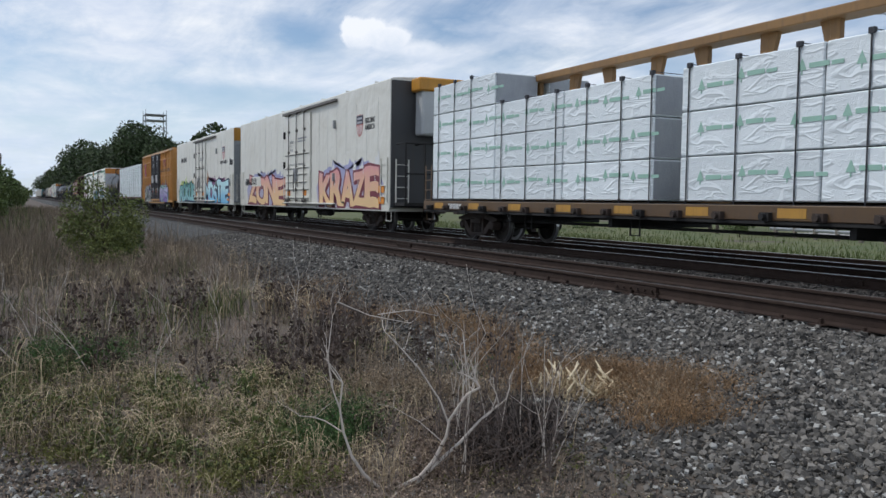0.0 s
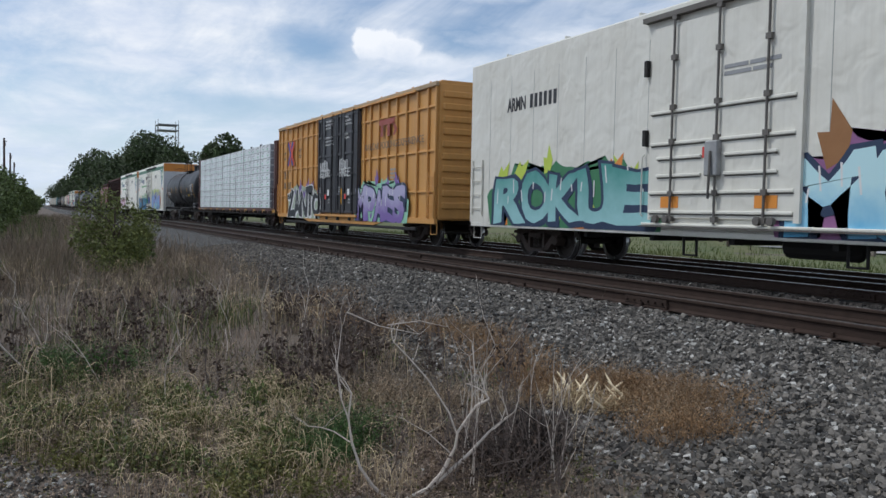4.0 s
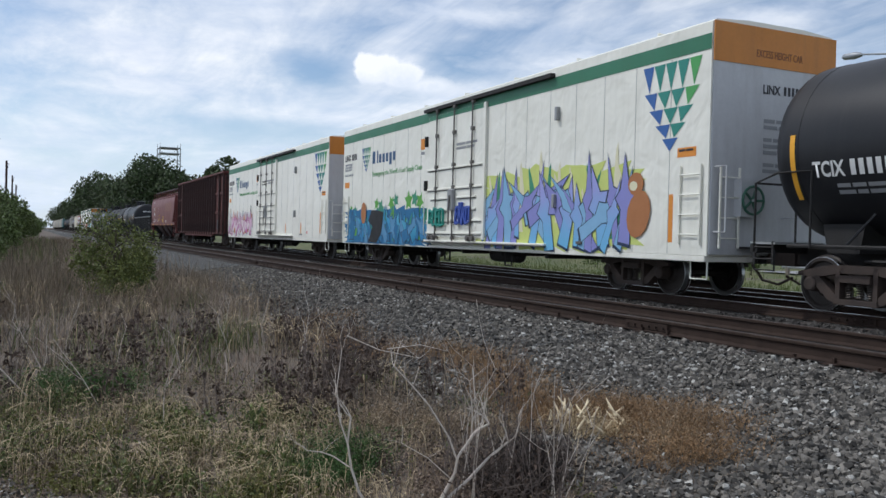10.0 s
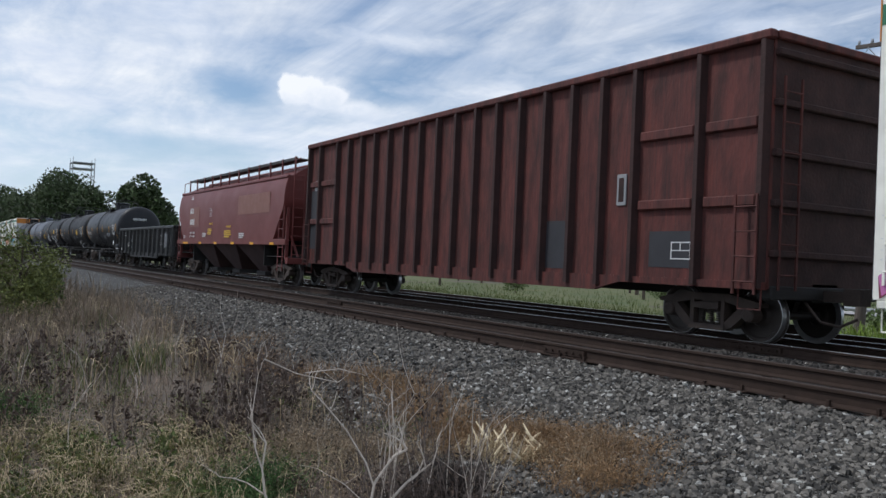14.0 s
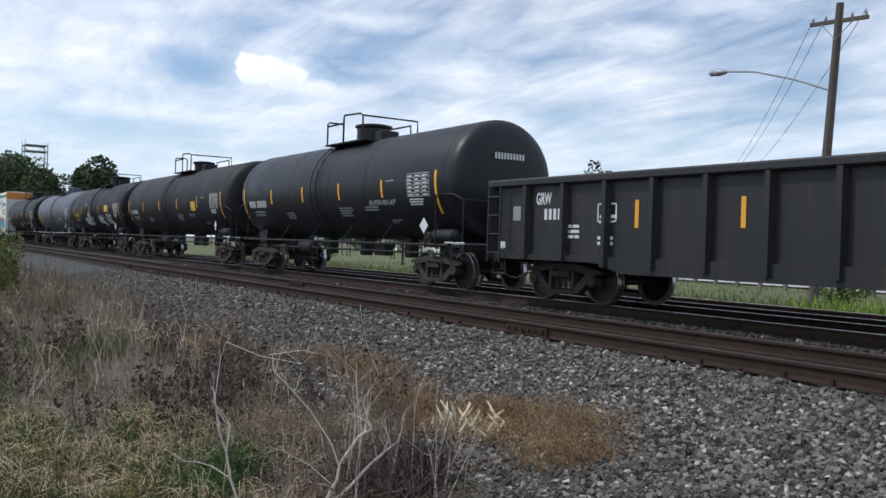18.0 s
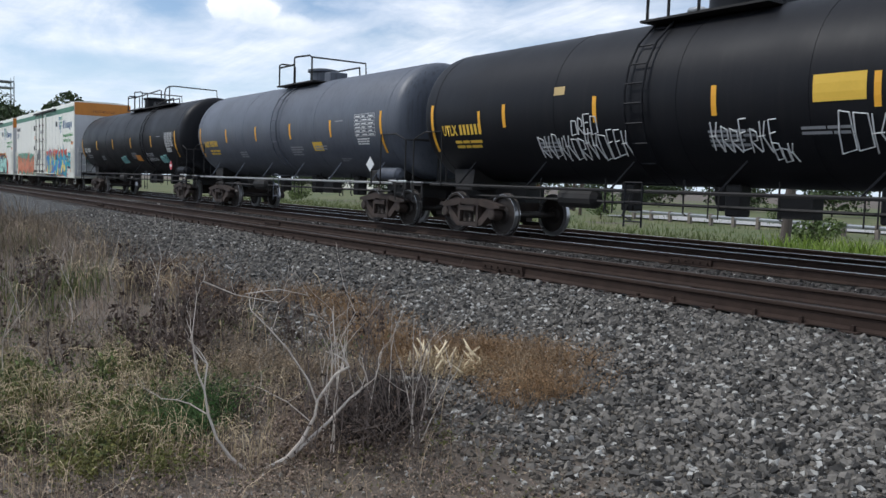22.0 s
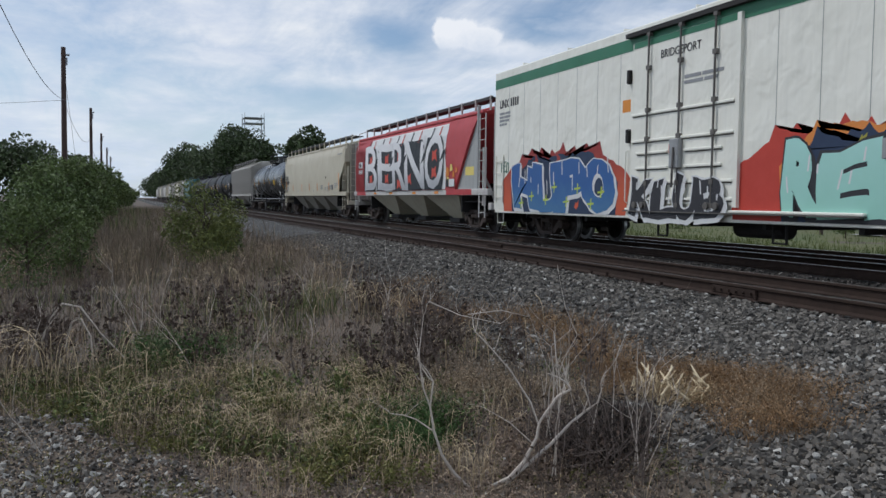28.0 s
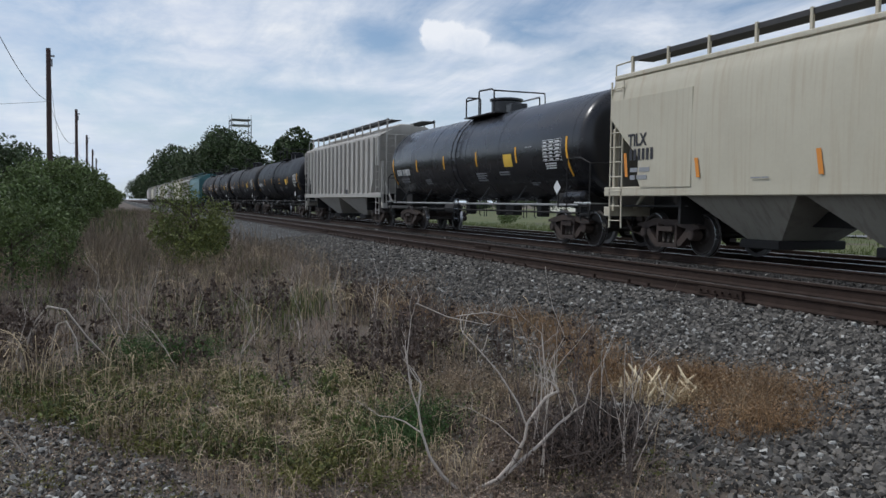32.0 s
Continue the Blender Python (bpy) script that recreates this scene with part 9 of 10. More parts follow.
    me.from_pydata(v.tolist(), [], f.tolist())
    me.materials.append(DEADLEAF)
    ob = new("withered_leaves", me)
    ob.parent, ob["kind"] = root, "stuff"


dead_shrub()
xs, ys = scatter(450, -6.5, -4.5, 1.2, 3.6, lambda x, y: patchy(x, y, 1.6, -0.1, 41))
curls("pale_straw", xs, ys, rng.uniform(0.12, 0.40, len(xs)), 0.004, CREAM, "pale dry stalks tangled round the dead shrub", 1.0)


def leafy_weed(x, y, h, n, mat, stem_mat, label, seed, leaf=0.02, spread=0.35):
    """A stalky weed with withered or green leaves along its stems."""
    rnd = random.Random(seed)
    root = tagged(new("weed"), label, "weed", "stalky weeds")
    root.location = (x, y, ground_z(x, y) if y < 3 else max(ground_z(x, y), bed_z(x, y)))
    bm = bmesh.new()
    c = []
    for i in range(n):
        p = (rnd.gauss(0, spread * 0.3), rnd.gauss(0, spread * 0.3), 0)
        pts = limb(bm, p, (rnd.uniform(-0.35, 0.35), rnd.uniform(-0.35, 0.35), 1), h * rnd.uniform(0.6, 1.05), 0.005, 1, rnd, 0.15, 3)
        for k in range(14):
            t = rnd.uniform(0.25, 1)
            q = pts[min(len(pts) - 1, int(t * len(pts)))]
            c.append(q + Vector((rnd.gauss(0, 0.035), rnd.gauss(0, 0.035), rnd.gauss(0, 0.03))))
    part("stem_growth", bm, stem_mat, root)["kind"] = "stuff"
    v, f = leaves(np.array(c), leaf, 1.0)
    me = bpy.data.meshes.new("leaves")
    me.from_pydata(v.tolist(), [], f.tolist())
    me.materials.append(mat)
    ob = new("leaves", me)
    ob.parent, ob["kind"] = root, "stuff"
    return root


rnd = random.Random(99)
for i in range(30):
    x = rnd.uniform(-14, -6.8)
    y = rnd.uniform(0.4, 4.3) if i % 3 else rnd.uniform(-2.8, 0.5)
    leafy_weed(x, y, rnd.uniform(0.35, 0.75), 5, DEADLEAF, GREYTWIG, "withered brown weed with curled dead leaves", 200 + i, 0.030)
for i in range(10):
    leafy_weed(rnd.uniform(-8, -5.0), rnd.uniform(-1.6, 1.8), rnd.uniform(0.2, 0.4), 6, WEED, WEED, "low green leafy weed", 300 + i, 0.022)
for i in range(26):
    bm = bmesh.new()
    x, y = rnd.uniform(-13, -5.5), rnd.uniform(-2, 3.6)
    limb(bm, (0, 0, 0), (rnd.uniform(-0.5, 0.5), rnd.uniform(-0.5, 0.5), 1), rnd.uniform(0.4, 0.8), 0.005, 1, rnd, 0.22, 2)
    tagged(part("dry_stalk", bm, TWIG, None, m=pose(x, y, ground_z(x, y))), "single bleached dry weed stalk", "weed", "dry stalks")
# pale bent stalks further along the verge
for chain in ([(-8.9, -0.85, -0.55), (-8.86, -0.7, -0.08), (-8.78, -0.58, 0.08), (-8.72, -0.42, 0.05), (-8.66, -0.24, -0.2), (-8.6, -0.02, -0.45)],
              [(-8.85, -0.62, -0.55), (-8.8, -0.5, -0.1), (-8.75, -0.42, -0.06), (-8.66, -0.33, -0.22), (-8.58, -0.3, -0.55)]):
    tagged(part("dead_stick", rod(bmesh.new(), chain, 0.011, 6, 0.6), TWIG, None, smooth=True), "bent bleached dead stick in the weeds", "stick", "dead sticks")


def seedy_weed(x, y, h, n, seed):
    """A dead weed: thin forked stalks with dark hanging clumps of curled leaves."""
    rnd = random.Random(seed)
    root = tagged(new("weed"), "dead weed with dark clumps of curled leaves on thin stalks", "weed", "stalky weeds")
    root.location = (x, y, ground_z(x, y) if y < 3 else max(ground_z(x, y), bed_z(x, y)))
    bm = bmesh.new()
    c = []
    for i in range(n):
        pts = limb(bm, (rnd.gauss(0, 0.06), rnd.gauss(0, 0.06), 0), (rnd.uniform(-0.45, 0.45), rnd.uniform(-0.45, 0.45), 1), h * rnd.uniform(0.65, 1.05), 0.0055, 1, rnd, 0.2, 3)
        for q in pts[2:]:
            if rnd.random() < 0.75:
                o = q + Vector((rnd.gauss(0, 0.05), rnd.gauss(0, 0.05), rnd.uniform(-0.06, 0.02)))
                c += [o + Vector((rnd.gauss(0, 0.016), rnd.gauss(0, 0.016), rnd.gauss(-0.01, 0.024))) for _ in range(11)]
    part("stem_growth", bm, GREYTWIG, root)["kind"] = "stuff"
    v, f = leaves(np.array(c), 0.024, 1.0)
    me = bpy.data.meshes.new("leaves")
    me.from_pydata(v.tolist(), [], f.tolist())
    me.materials.append(DEADLEAF)
    ob = new("leaves", me)
    ob.parent, ob["kind"] = root, "stuff"


for i in range(20):
    a, b = (rnd.uniform(-12.5, -7.4), rnd.uniform(0.6, 3.9)) if i % 4 else (rnd.uniform(-10.5, -8.0), rnd.uniform(-1.6, 0.6))
    seedy_weed(a, b, rnd.uniform(0.4, 0.75), 4, 400 + i)
for i, (a, b, q) in enumerate(((-8.9, -1.0, 0.85), (-8.75, -0.75, 0.75), (-9.2, -0.7, 0.8), (-9.1, -1.35, 0.9), (-6.9, 1.95, 0.7), (-7.2, 2.3, 0.75), (-7.6, 2.6, 0.7), (-6.6, 2.2, 0.6), (-8.1, 2.9, 0.7), (-8.4, 3.3, 0.65))):
    seedy_weed(a, b, q, 6, 440 + i)
# low yellow-green mat round the open gravel
xs, ys = round_spots(((-7.6, -0.6, 0.6), (-7.0, -0.3, 0.4), (-8.3, -0.9, 0.6), (-7.4, 0.0, 0.5), (-8.2, -0.2, 0.5), (-6.5, 0.15, 0.35), (-5.9, 0.35, 0.3)), 2600)
sprigs("yellow_green_weeds", xs, ys, rng.uniform(0.03, 0.13, len(xs)), 8, 0.011, YELLOWGREEN, "low mat of yellow-green weeds beside the open gravel", 1.0)
xs, ys = round_spots(((-7.6, -0.6, 0.6), (-8.3, -0.9, 0.6), (-7.4, 0.0, 0.5)), 1200)
blades("green_grass", xs, ys, rng.uniform(0.05, 0.16, len(xs)), rng.uniform(0.003, 0.006, len(xs)), WEED, "short green grass beside the open gravel", "grass", 1.2)


# ---- bushes and trees ----
def crown_points(n, rx, ry, rz, zc, rnd_seed, lumps=9, hollow=0.55):
    r = np.random.default_rng(rnd_seed)
    L = r.normal(size=(lumps, 3))
    L /= np.linalg.norm(L, axis=1)[:, None]
    L *= r.uniform(0.35, 0.75, lumps)[:, None]
    rad = r.uniform(0.30, 0.52, lumps)
    k = r.integers(0, lumps, n)
    d = r.normal(size=(n, 3))
    d /= np.linalg.norm(d, axis=1)[:, None]
    p = L[k] + d * (rad[k] * r.uniform(hollow, 1.08, n) ** 0.6)[:, None]
    p[:, 2] = np.maximum(p[:, 2], -0.75)
    return p * np.array([rx, ry, rz]) + np.array([0, 0, zc])


def tree(x, y, h, w, seed, label, leaf=0.3, n=2600, mat=None, name="tree", low=0.2, z=None, lumps=10):
    rnd = random.Random(seed)
    root = tagged(new(name), label, name, "trees" if name == "tree" else "bushes")
    gz = ground_z(x, y) if z is None else z
    root.location = (x, y, gz)
    bm = bmesh.new()
    rod(bm, [(0, 0, -0.1), (rnd.uniform(-0.1, 0.1) * w * 0.2, 0, h * 0.35), (rnd.uniform(-0.1, 0.1) * w, 0, h * 0.75)], max(0.02, h * 0.018), 8, 0.4)
    for i in range(9):
        a, zz = rnd.uniform(0, 6.28), h * rnd.uniform(0.2, 0.6)
        rod(bm, [(0, 0, zz), (math.cos(a) * w * 0.2, math.sin(a) * w * 0.2, zz + h * 0.12), (math.cos(a) * w * 0.38, math.sin(a) * w * 0.38, zz + h * 0.22)], max(0.01, h * 0.007), 5, 0.4)
    part("trunk", bm, BARK, root)
    c = crown_points(n, w / 2 / 0.95, w / 2 / 0.95, h * (1 - low) / 2 / 0.95, h * (low + (1 - low) / 2), seed, lumps)
    v, f = leaves(c, leaf, 0.8)
    me = bpy.data.meshes.new("crown")
    me.from_pydata(v.tolist(), [], f.tolist())
    me.materials.append(mat or LEAF)
    ob = new("crown", me)
    ob.parent, ob["kind"] = root, "stuff"
    return root


# roadside sapling and hedge on the camera's side
tree(-54.0, 52.0, 9.9, 5.0, 131, "open-crowned tree across the field behind the train", 0.16, 1500, LEAF, "tree", 0.3, lumps=8)
tree(-64.4, 38.5, 7.2, 6.0, 132, "low broad tree across the field", 0.16, 1800, LEAF, "tree", 0.25, lumps=9)
tree(-20.0, 1.65, 2.15, 1.8, 5, "bushy yellow-green sapling in dry weeds", 0.034, 7500, YELLOWLEAF, "bush", 0.0, lumps=22)
tree(-21.3, 2.05, 1.2, 1.2, 6, "small green sapling in dry weeds", 0.045, 1400, SHRUBLEAF, "bush", 0.1)
for i, (x, y, h, w) in enumerate(((-22, -2.3, 1.5, 1.5), (-24, -1.7, 1.5, 1.7), (-31, -2.6, 2.4, 2.2), (-33, -1.9, 2.0, 2.2), (-37, -2.9, 3.2, 2.6), (-41, -2.3, 3.3, 2.8), (-45, -2.0, 3.4, 2.8), (-49, -3.4, 3.9, 3.4),
                                  (-56, -2.4, 3.9, 4.2), (-63, -1.9, 3.7, 4.2), (-72, -2.8, 4.0, 5.0), (-82, -2.0, 3.6, 5.0), (-95, -1.6, 3.4, 5.5), (-110, -2.0, 3.4, 6.0), (-130, -1.4, 3.2, 6.5))):
    tree(x, y, h, w, 20 + i, "dense green roadside shrub beside the poles", 0.045 + (-x) * 0.0009, 5200, SHRUBLEAF, "bush", 0.02, lumps=16)
for i, (x, y, h, w) in enumerate(((-85, -9.5, 7.0, 8), (-92, -15, 7.5, 9), (-78, -12.5, 6.2, 7), (-105, -11, 8.0, 9), (-120, -8, 8.0, 9), (-150, -9, 8.5, 10))):
    tree(x, y, h, w, 60 + i, "broadleaf tree behind the roadside shrubs", 0.2, 2600, LEAF, "tree", 0.1)
tree(-15.6, -1.55, 1.75, 1.35, 14, "sparse dark green shrub in dry weeds", 0.03, 4200, SHRUBLEAF, "bush", 0.0, lumps=16)
tree(-17.4, -0.95, 1.3, 1.1, 15, "low dark green shrub in dry weeds", 0.03, 2600, SHRUBLEAF, "bush", 0.0, lumps=12)
# belt of trees beyond the tracks
for i, (x, y, h, w) in enumerate(((-128, 25.5, 10.6, 8.2), (-138, 28, 9.6, 8.5), (-185, 21.8, 15.5, 12), (-196, 24.5, 17.2, 13), (-205, 28, 16.0, 12), (-212, 23.0, 16.0, 13), (-225, 22, 14.5, 12), (-178, 26, 13.0, 10), (-250, 21.0, 14, 13), (-275, 20.5, 15, 14), (-300, 21, 17, 15),
                                  (-330, 21.5, 19, 16), (-360, 20.5, 19, 17), (-390, 21, 17, 16), (-430, 22, 16, 18), (-620, 23, 17, 20), (-680, 20, 16, 22), (-740, 22, 15, 22))):
    tree(x, y, h * 1.1, w * 1.12, 80 + i, "dark green broadleaf tree beyond the tracks", 0.36 if x > -260 else 0.55, 7500 if x > -240 else 4200, LEAF, "tree", 0.03, lumps=18)
for i, (x, y, h, w) in enumerate(((-45, 44, 7.0, 4.5), (-78, 52, 7.2, 6), (-86, 54, 6.4, 5), (-58, 55, 6.6, 5))):
    tree(x, y, h, w, 120 + i, "small open-crowned tree across the field", 0.16, 1500, LEAF, "tree", 0.35, lumps=7)
for i in range(5):
    tree(-18 - i * 13 + (i * 37 % 7), 30 + (i * 53 % 19), 1.2 + (i * 29 % 5) * 0.25, 2.4, 140 + i, "low green bush in the field", 0.09, 900, SHRUBLEAF, "bush", 0.05)


# ---- lattice tower ----
def lattice_tower(x, y, h, w):
    root = tagged(new("lattice_tower"), "grey steel lattice tower above the trees", "tower")
    root.location = (x, y, -0.6)
    legs = [(-w / 2, -w / 2), (w / 2, -w / 2), (w / 2, w / 2), (-w / 2, w / 2)]
    for a, b in legs:
        part("leg", rods(0.16, [(a, b, 0), (a, b, h)], n=5), GALV, root)
        part("mast", rods(0.08, [(a * 1.0, b, h), (a * 1.0, b, h + 1.5)], n=5), GALV, root)
    for k in range(7):
        z0, z1 = h * k / 7, h * (k + 1) / 7
        for i in range(4):
            (a, b), (c, d) = legs[i], legs[(i + 1) % 4]
            part("strut", rods(0.09, [(a, b, z1), (c, d, z1)], n=4), GALV, root)
            part("brace", rods(0.06, [(a, b, z0), (c, d, z1)], n=4), GALV, root)
    part("platform", boxes((-w / 2, w / 2, -w / 2, w / 2, h - 1.9, h - 1.6), (-w / 2 - 0.4, w / 2 + 0.4, -w / 2, w / 2, h - 0.1, h + 0.12)), GALV, root)
    return root


lattice_tower(-283, 38.8, 27.6, 6.2)
lattice_tower(-120, 118, 15.5, 2.6)


# ---- poles, wires and lamps ----
def wire(name, a, b, sag, r=0.012, label="thin black overhead utility wire"):
    pts = []
    for i in range(13):
        t = i / 12
        p = Vector(a).lerp(Vector(b), t)
        p.z -= sag * 4 * t * (1 - t)
        pts.append(p)
    return tagged(part(name, rods(r, pts, n=4), STRAP), label, "wire", "overhead wires")


PY = -3.1
pole_x = (-17.5, -50.0, -83.0, -116.0, -149.0, -182.0)
for i, x in enumerate(pole_x):
    root = tagged(new("utility_pole"), "dark creosoted wooden utility pole", "utility pole", "roadside poles")
    y = PY if i < 2 else -2.95
    root.location = (x, y, ground_z(x, y))
    part("shaft", lathe(bmesh.new(), [(-0.3, 0.17), (9.55, 0.12)], "z", 10), POLE, root)
    part("insulator_bracket", boxes((-0.05, 0.05, 0.08, 0.30, 9.1, 9.2), (-0.04, 0.04, 0.10, 0.2, 8.6, 9.0)), GALV, root)
for a, b in zip(pole_x, pole_x[1:]):
    wire("overhead_wire", (a, PY, 7.0 if a > -20 else 6.2), (b, -2.98, 6.2), 1.0)
wire("guy_wire", (-50, PY, 8.0), (-53.5, -2.3, -0.6), 0.0, 0.01, "thin guy wire from pole to ground")
wire("overhead_wire", (-50, PY, 6.2), (-58, -30, 6.0), 0.5)

root = tagged(new("utility_pole"), "weathered wooden utility pole with crossarm and lamp arm", "utility pole")
root.location = (-18.2, 28.2, ground_z(-18.2, 28.2))
root.rotation_euler = (0, math.radians(3.5), 0)
part("shaft", lathe(bmesh.new(), [(-0.3, 0.19), (10.9, 0.13)], "z", 12), surface("grey_pole", (0.12, 0.10, 0.088), (0.08, 0.066, 0.058), scale=2, fine=30, rough=0.9, bump=0.4, stretch=(3, 3, 0.3)), root)
part("crossarm", soft_box(-1.1, 1.1, -0.06, 0.06, 10.2, 10.34, 0.01), MATS["grey_pole"], root)
for x in (-1.0, -0.5, 0.5, 1.0):
    part("insulator", lathe(bmesh.new(), [(10.34, 0.04), (10.42, 0.055), (10.5, 0.03)], "z", 8, (x, 0, 0)), GALV, root)
part("crossarm_brace", rods(0.02, [(-0.6, -0.08, 10.2), (0, -0.13, 9.6), (0.6, -0.08, 10.2)]), GALV, root)
part("lamp_arm", rods(0.035, [(0, 0, 7.8), (-1.6, 0, 8.35), (-3.4, 0.1, 8.8), (-4.9, 0.15, 8.95)]), GALV, root)
lamp_bm = lathe(bmesh.new(), [(-0.45, 0.05), (-0.35, 0.12), (0.1, 0.14), (0.35, 0.09), (0.45, 0.04)], "x", 12, (-5.2, 0.15, 8.93))
part("lamp_head", lamp_bm, GALV, root, "cobra-head street lamp", smooth=True)
for dx in (-1.0, -0.5, 1.0):
    wire("overhead_wire", (-17.55 + dx, 28.2, 9.7), (-60 + dx, 75, 8.6), 1.6)


# ---- road, guard rail and buildings across the field ----
ROADM = surface("pale_concrete_road", (0.40, 0.39, 0.37), (0.30, 0.29, 0.28), scale=0.5, fine=10, rough=0.9, bump=0.1)
far_road = grid_sheet("road", steps((-44, 6, 5)), steps((45, 56, 3)), lambda x, y: ground_z(x, y) + 0.12, ROADM, "pale concrete road across the field", "road")
WOODPOST = surface("guard_post_wood", (0.22, 0.19, 0.16), (0.13, 0.11, 0.10), scale=3, fine=20, rough=0.9)
rail_t = tagged(new("guard_rail"), "steel guard rail on wooden posts beside the road", "guard rail")
rail_t.location = (-40.0, 44.2, ground_z(-40, 44.2))
pst = None
for i in range(15):
    m = pose(i * 1.9, -i * 0.42, 0)
    pst = again(pst, rail_t, m) if pst else part("post", soft_box(-0.1, 0.1, -0.1, 0.1, -0.2, 0.72, 0.01), WOODPOST, rail_t, m=m)
part("beam", rods(0.11, [(-0.5, 0.1, 0.55), (27.2, -5.95, 0.55)], n=6), GALV, rail_t, "pale steel beam")


def sheds(x, y, w, d, h, mat, roof, label, bays):
    root = tagged(new("building"), label, "building", "distant buildings")
    root.location = (x, y, ground_z(x, y))
    part("wall", boxes((-w / 2, w / 2, -d / 2, d / 2, 0, h)), mat, root)
    part("roof", prism(bmesh.new(), [(-d / 2 - 0.4, h), (d / 2 + 0.4, h), (0, h + d * 0.22)], -w / 2 - 0.4, w / 2 + 0.4), roof, root)
    for i in range(bays):
        a = -w / 2 + w * (i + 0.3) / bays
        part("window", boxes((a, a + w / bays * 0.4, -d / 2 - 0.05, -d / 2, h * 0.35, h * 0.75)), DOOR_BLACK, root)


BRICK = surface("far_brick", (0.26, 0.09, 0.06), (0.20, 0.07, 0.05), scale=1, fine=6, rough=0.9)
ROOFING = surface("far_roof", (0.10, 0.10, 0.10), (0.15, 0.14, 0.13), scale=0.5, fine=4, rough=0.9)
sheds(-150, 106, 14, 9, 2.7, WHITE_B, ROOFING, "white low house across the field", 4)
sheds(-128, 104, 12, 9, 2.6, BRICK, ROOFING, "red brick low house across the field", 4)
sheds(-190, 112, 18, 10, 3.0, WHITE_C, ROOFING, "pale low building across the field", 5)
for i in range(13):
    tree(-172 + i * 11.5, 86 - abs(i - 6) * 2.0 + (i * 37 % 9), 3.2 + (i * 29 % 7) * 0.5, 8, 160 + i, "dense dark bush at the far edge of the field", 0.22, 1800, LEAF, "bush", 0.02, lumps=12)


# ---- ballast stones ----
def stones(n, x0, x1, y0, y1, s0, s1, mat, label, zf=bed_z, keep=None, sink=0.35):
    xs, ys = rng.uniform(x0, x1, n), rng.uniform(y0, y1, n)
    if keep is not None:
        k = keep(xs, ys)
        xs, ys = xs[k], ys[k]
    n = len(xs)
    zs = np.array([max(zf(x, y), ground_z(x, y)) for x, y in zip(xs, ys)])
    cube = np.array([[a, b, c] for c in (-1, 1) for a, b in ((-1, -1), (1, -1), (1, 1), (-1, 1))], float)
    V = cube[None] * rng.uniform(0.55, 1.1, (n, 8, 3))
    V *= (rng.uniform(s0, s1, n)[:, None] * np.array([[1, 1, 1]]) * rng.uniform(0.6, 1.15, (n, 3)))[:, None] * 0.5
    q = rng.normal(size=(n, 4))
    q /= np.linalg.norm(q, axis=1)[:, None]
    w, x, y, z = q.T
    R = np.stack([np.stack([1 - 2 * (y * y + z * z), 2 * (x * y - z * w), 2 * (x * z + y * w)], -1),
                  np.stack([2 * (x * y + z * w), 1 - 2 * (x * x + z * z), 2 * (y * z - x * w)], -1),
                  np.stack([2 * (x * z - y * w), 2 * (y * z + x * w), 1 - 2 * (x * x + y * y)], -1)], 1)
    V = np.einsum("nij,nkj->nki", R, V)
    V += np.stack([xs, ys, zs + rng.uniform(-0.5, 0.5, n) * s1 * sink], -1)[:, None]
    F = np.array([[3, 2, 1, 0], [4, 5, 6, 7], [0, 1, 5, 4], [1, 2, 6, 5], [2, 3, 7, 6], [3, 0, 4, 7]])
    faces = (np.arange(n)[:, None, None] * 8 + F[None]).reshape(-1, 4)
    return stuff_mesh("ballast_stones", V.reshape(-1, 3).tolist(), faces.tolist(), mat, label, "ballast")


def on_bed(xs, ys):
    return ys > np.array([toe(x) for x in xs]) - 0.1 + rng.normal(0, 0.25, len(xs))


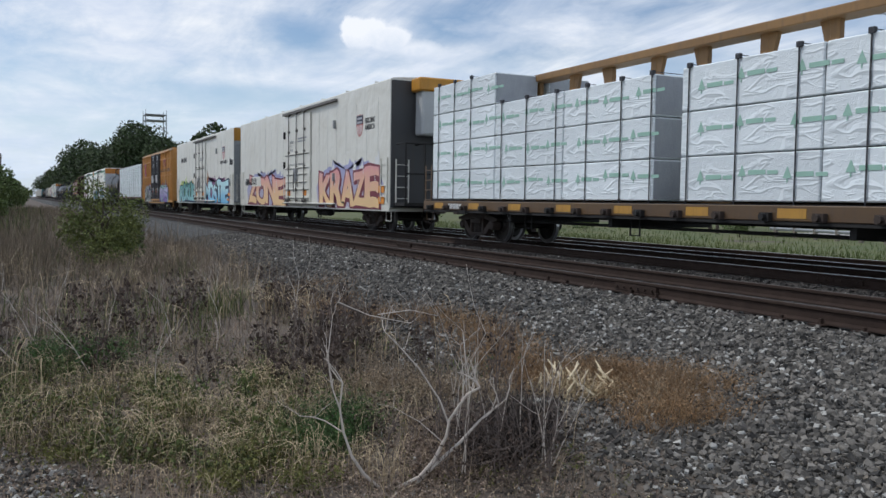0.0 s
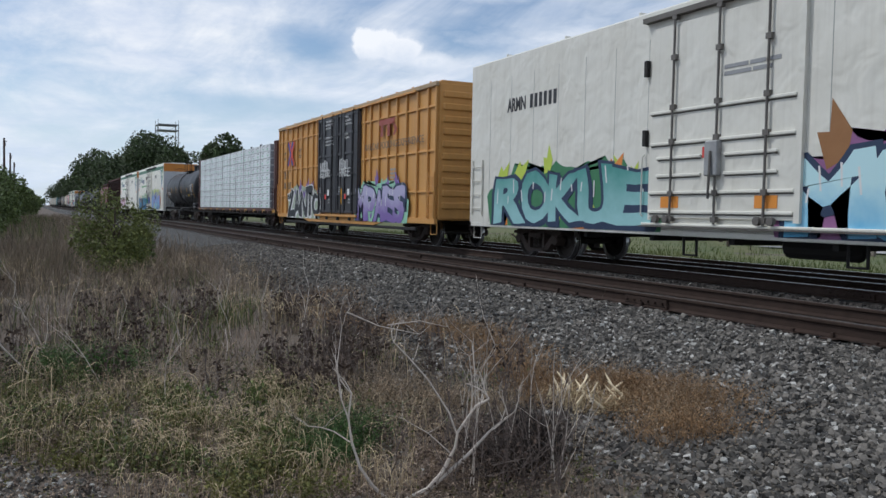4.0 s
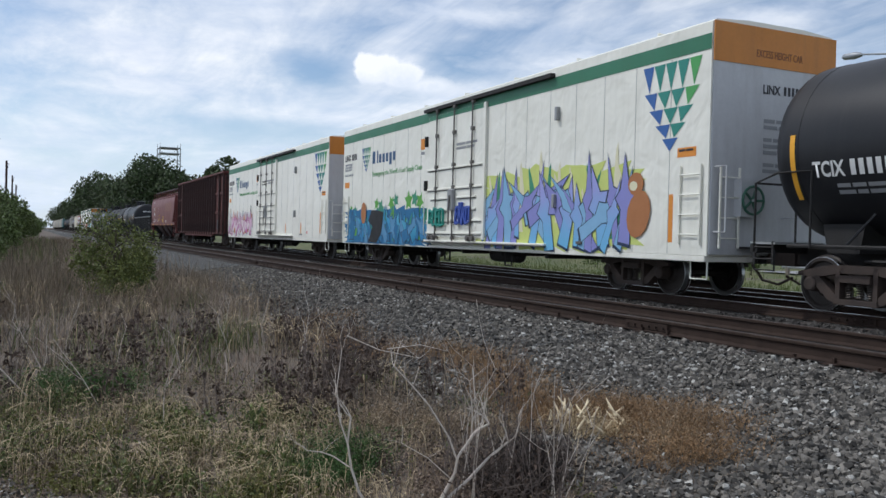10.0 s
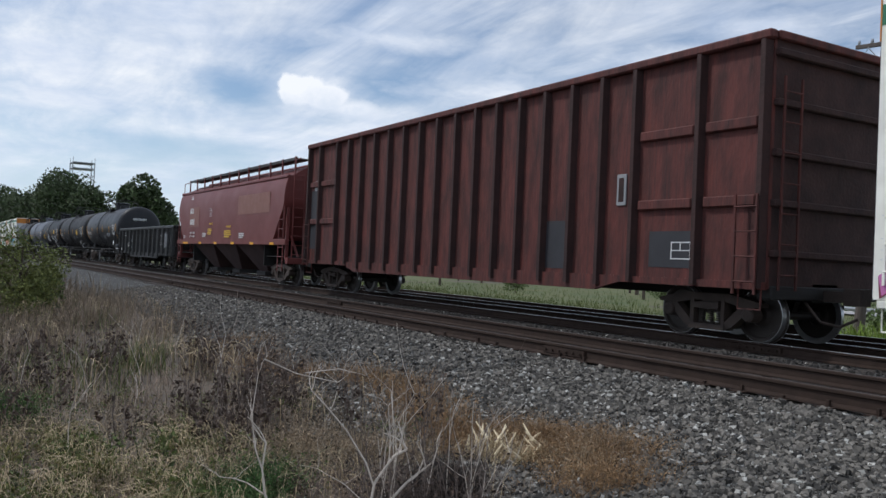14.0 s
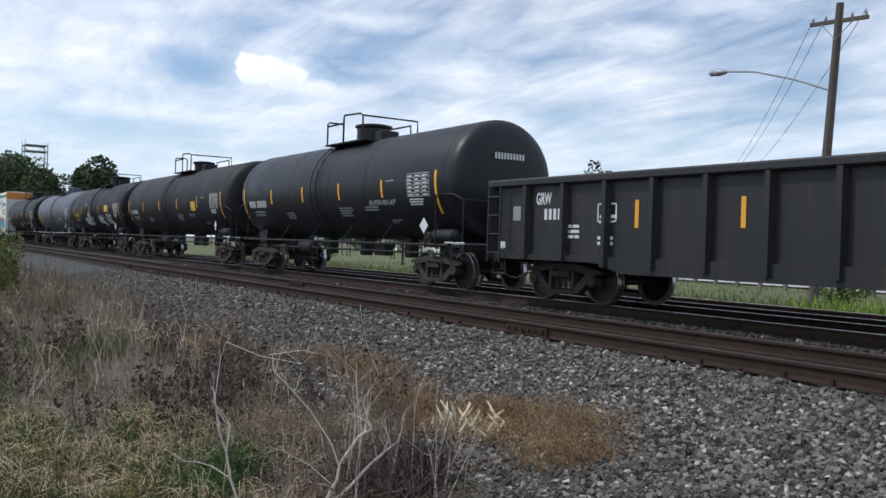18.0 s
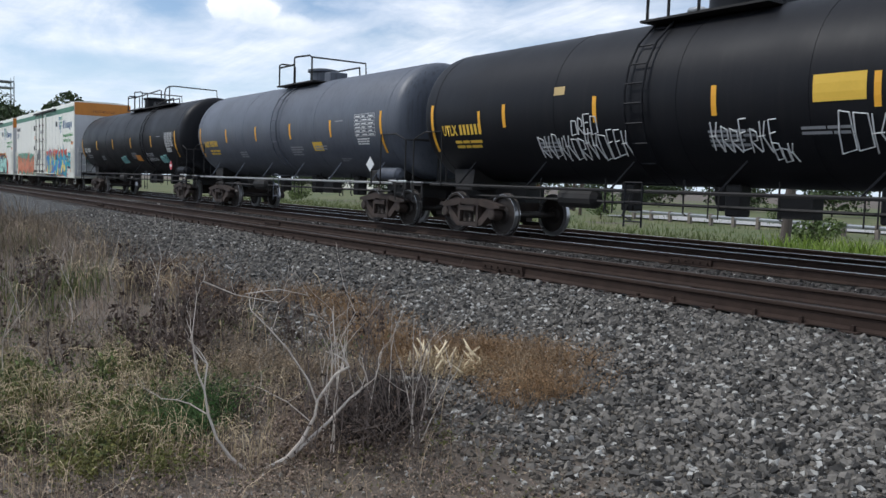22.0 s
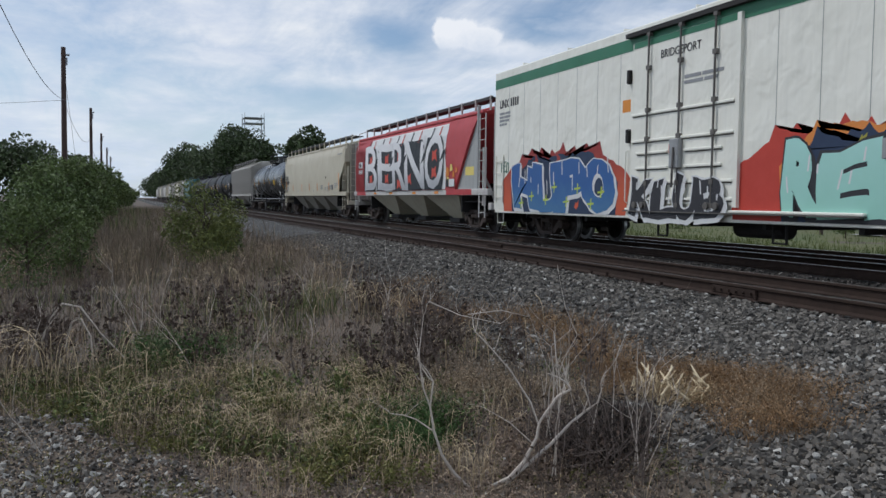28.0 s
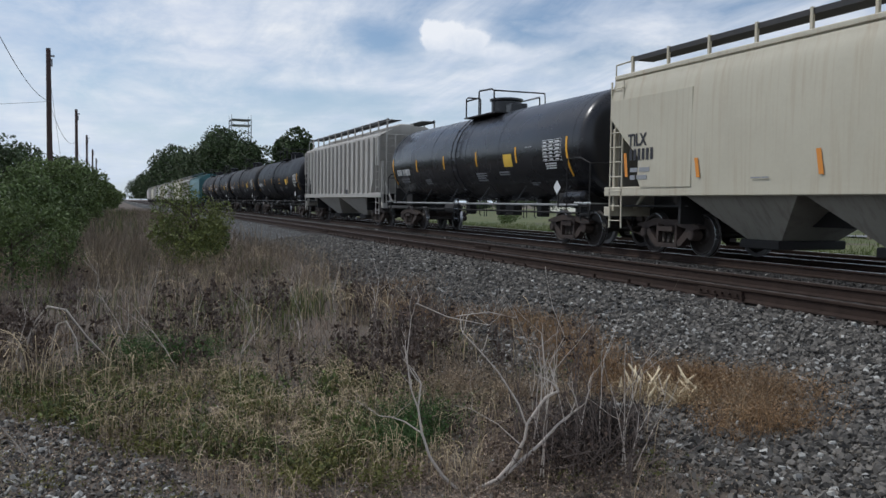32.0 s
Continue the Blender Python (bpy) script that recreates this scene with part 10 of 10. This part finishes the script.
stones(31000, -9, 0.5, 3.0, 7.3, 0.024, 0.062, STONE, "angular grey crushed-stone ballast", keep=on_bed)
stones(3000, -9, 0.5, 3.0, 7.3, 0.022, 0.058, PALE_STONE, "pale stones among the ballast", keep=on_bed, sink=0.5)
stones(12000, -7.5, -0.5, 2.7, 4.6, 0.012, 0.028, DUSTY, "finer dusty gravel at the foot of the ballast", keep=lambda x, y: y > 2.9 + rng.normal(0, 0.3, len(x)), sink=0.9)
stones(18000, -32, -9, 4.0, 7.3, 0.035, 0.072, STONE, "angular grey crushed-stone ballast", keep=on_bed)
stones(600, -32, -9, 4.0, 7.3, 0.035, 0.065, PALE_STONE, "pale stones among the ballast", keep=on_bed, sink=0.5)
stones(9000, -40, 2, 9.7, 11.6, 0.05, 0.085, DARK_STONE, "grey ballast between the tracks")
stones(220, -40, 2, 9.7, 11.6, 0.05, 0.08, PALE_STONE, "pale stones between the tracks", sink=0.5)
stones(6000, -30, 2, 7.95, 9.25, 0.05, 0.08, DARK_STONE, "dark ballast within the near track", zf=lambda x, y: bed_z(x, y) - 0.05)
stones(6500, -26, 2, 6.85, 7.66, 0.03, 0.07, STONE, "grey ballast heaped over the sleeper ends", sink=0.7)
stones(450, -26, 2, 6.9, 7.72, 0.03, 0.06, PALE_STONE, "pale stones over the sleeper ends", sink=0.7)
stones(8000, -8, -2.5, -2.6, 3.6, 0.010, 0.034, DUSTY, "loose gravel on the soil")
stones(12000, -7.0, -2.2, -2.6, 1.4, 0.012, 0.042, STONE, "grey gravel at the path's edge", keep=gravelly, sink=0.6)
stones(3600, -7.0, -2.2, -2.6, 1.4, 0.012, 0.045, PALE_STONE, "pale gravel at the path's edge", keep=gravelly, sink=0.6)
stones(2000, -8, -2.5, -2.6, 3.6, 0.010, 0.030, PALE_STONE, "pale pebbles on the soil")
# the nearest single stones
kinds = []
rnd = random.Random(31)
for k in range(7):
    bm = bmesh.new()
    bmesh.ops.create_icosphere(bm, subdivisions=1, radius=1.0)
    for v in bm.verts:
        v.co *= rnd.uniform(0.7, 1.15)
        v.co.z *= 0.7
    kinds.append(bm)
protos = [None] * 7
for i in range(290):
    x, y = rnd.uniform(-4.6, -1.6), rnd.uniform(3.6, 6.4)
    if y < toe(x):
        continue
    s = rnd.uniform(0.02, 0.042)
    m = pose(x, y, bed_z(x, y) + s * 0.35, rnd.uniform(-40, 40), rnd.uniform(-40, 40), rnd.uniform(0, 360)) @ Matrix.Diagonal((s, s * rnd.uniform(0.7, 1.1), s, 1))
    k = i % 7
    if protos[k] is None:
        protos[k] = part("stone", kinds[k], PALE_STONE if k == 3 else STONE, bed, m=m)
    else:
        again(protos[k], bed, m)


def motions():
    drive()


motions()
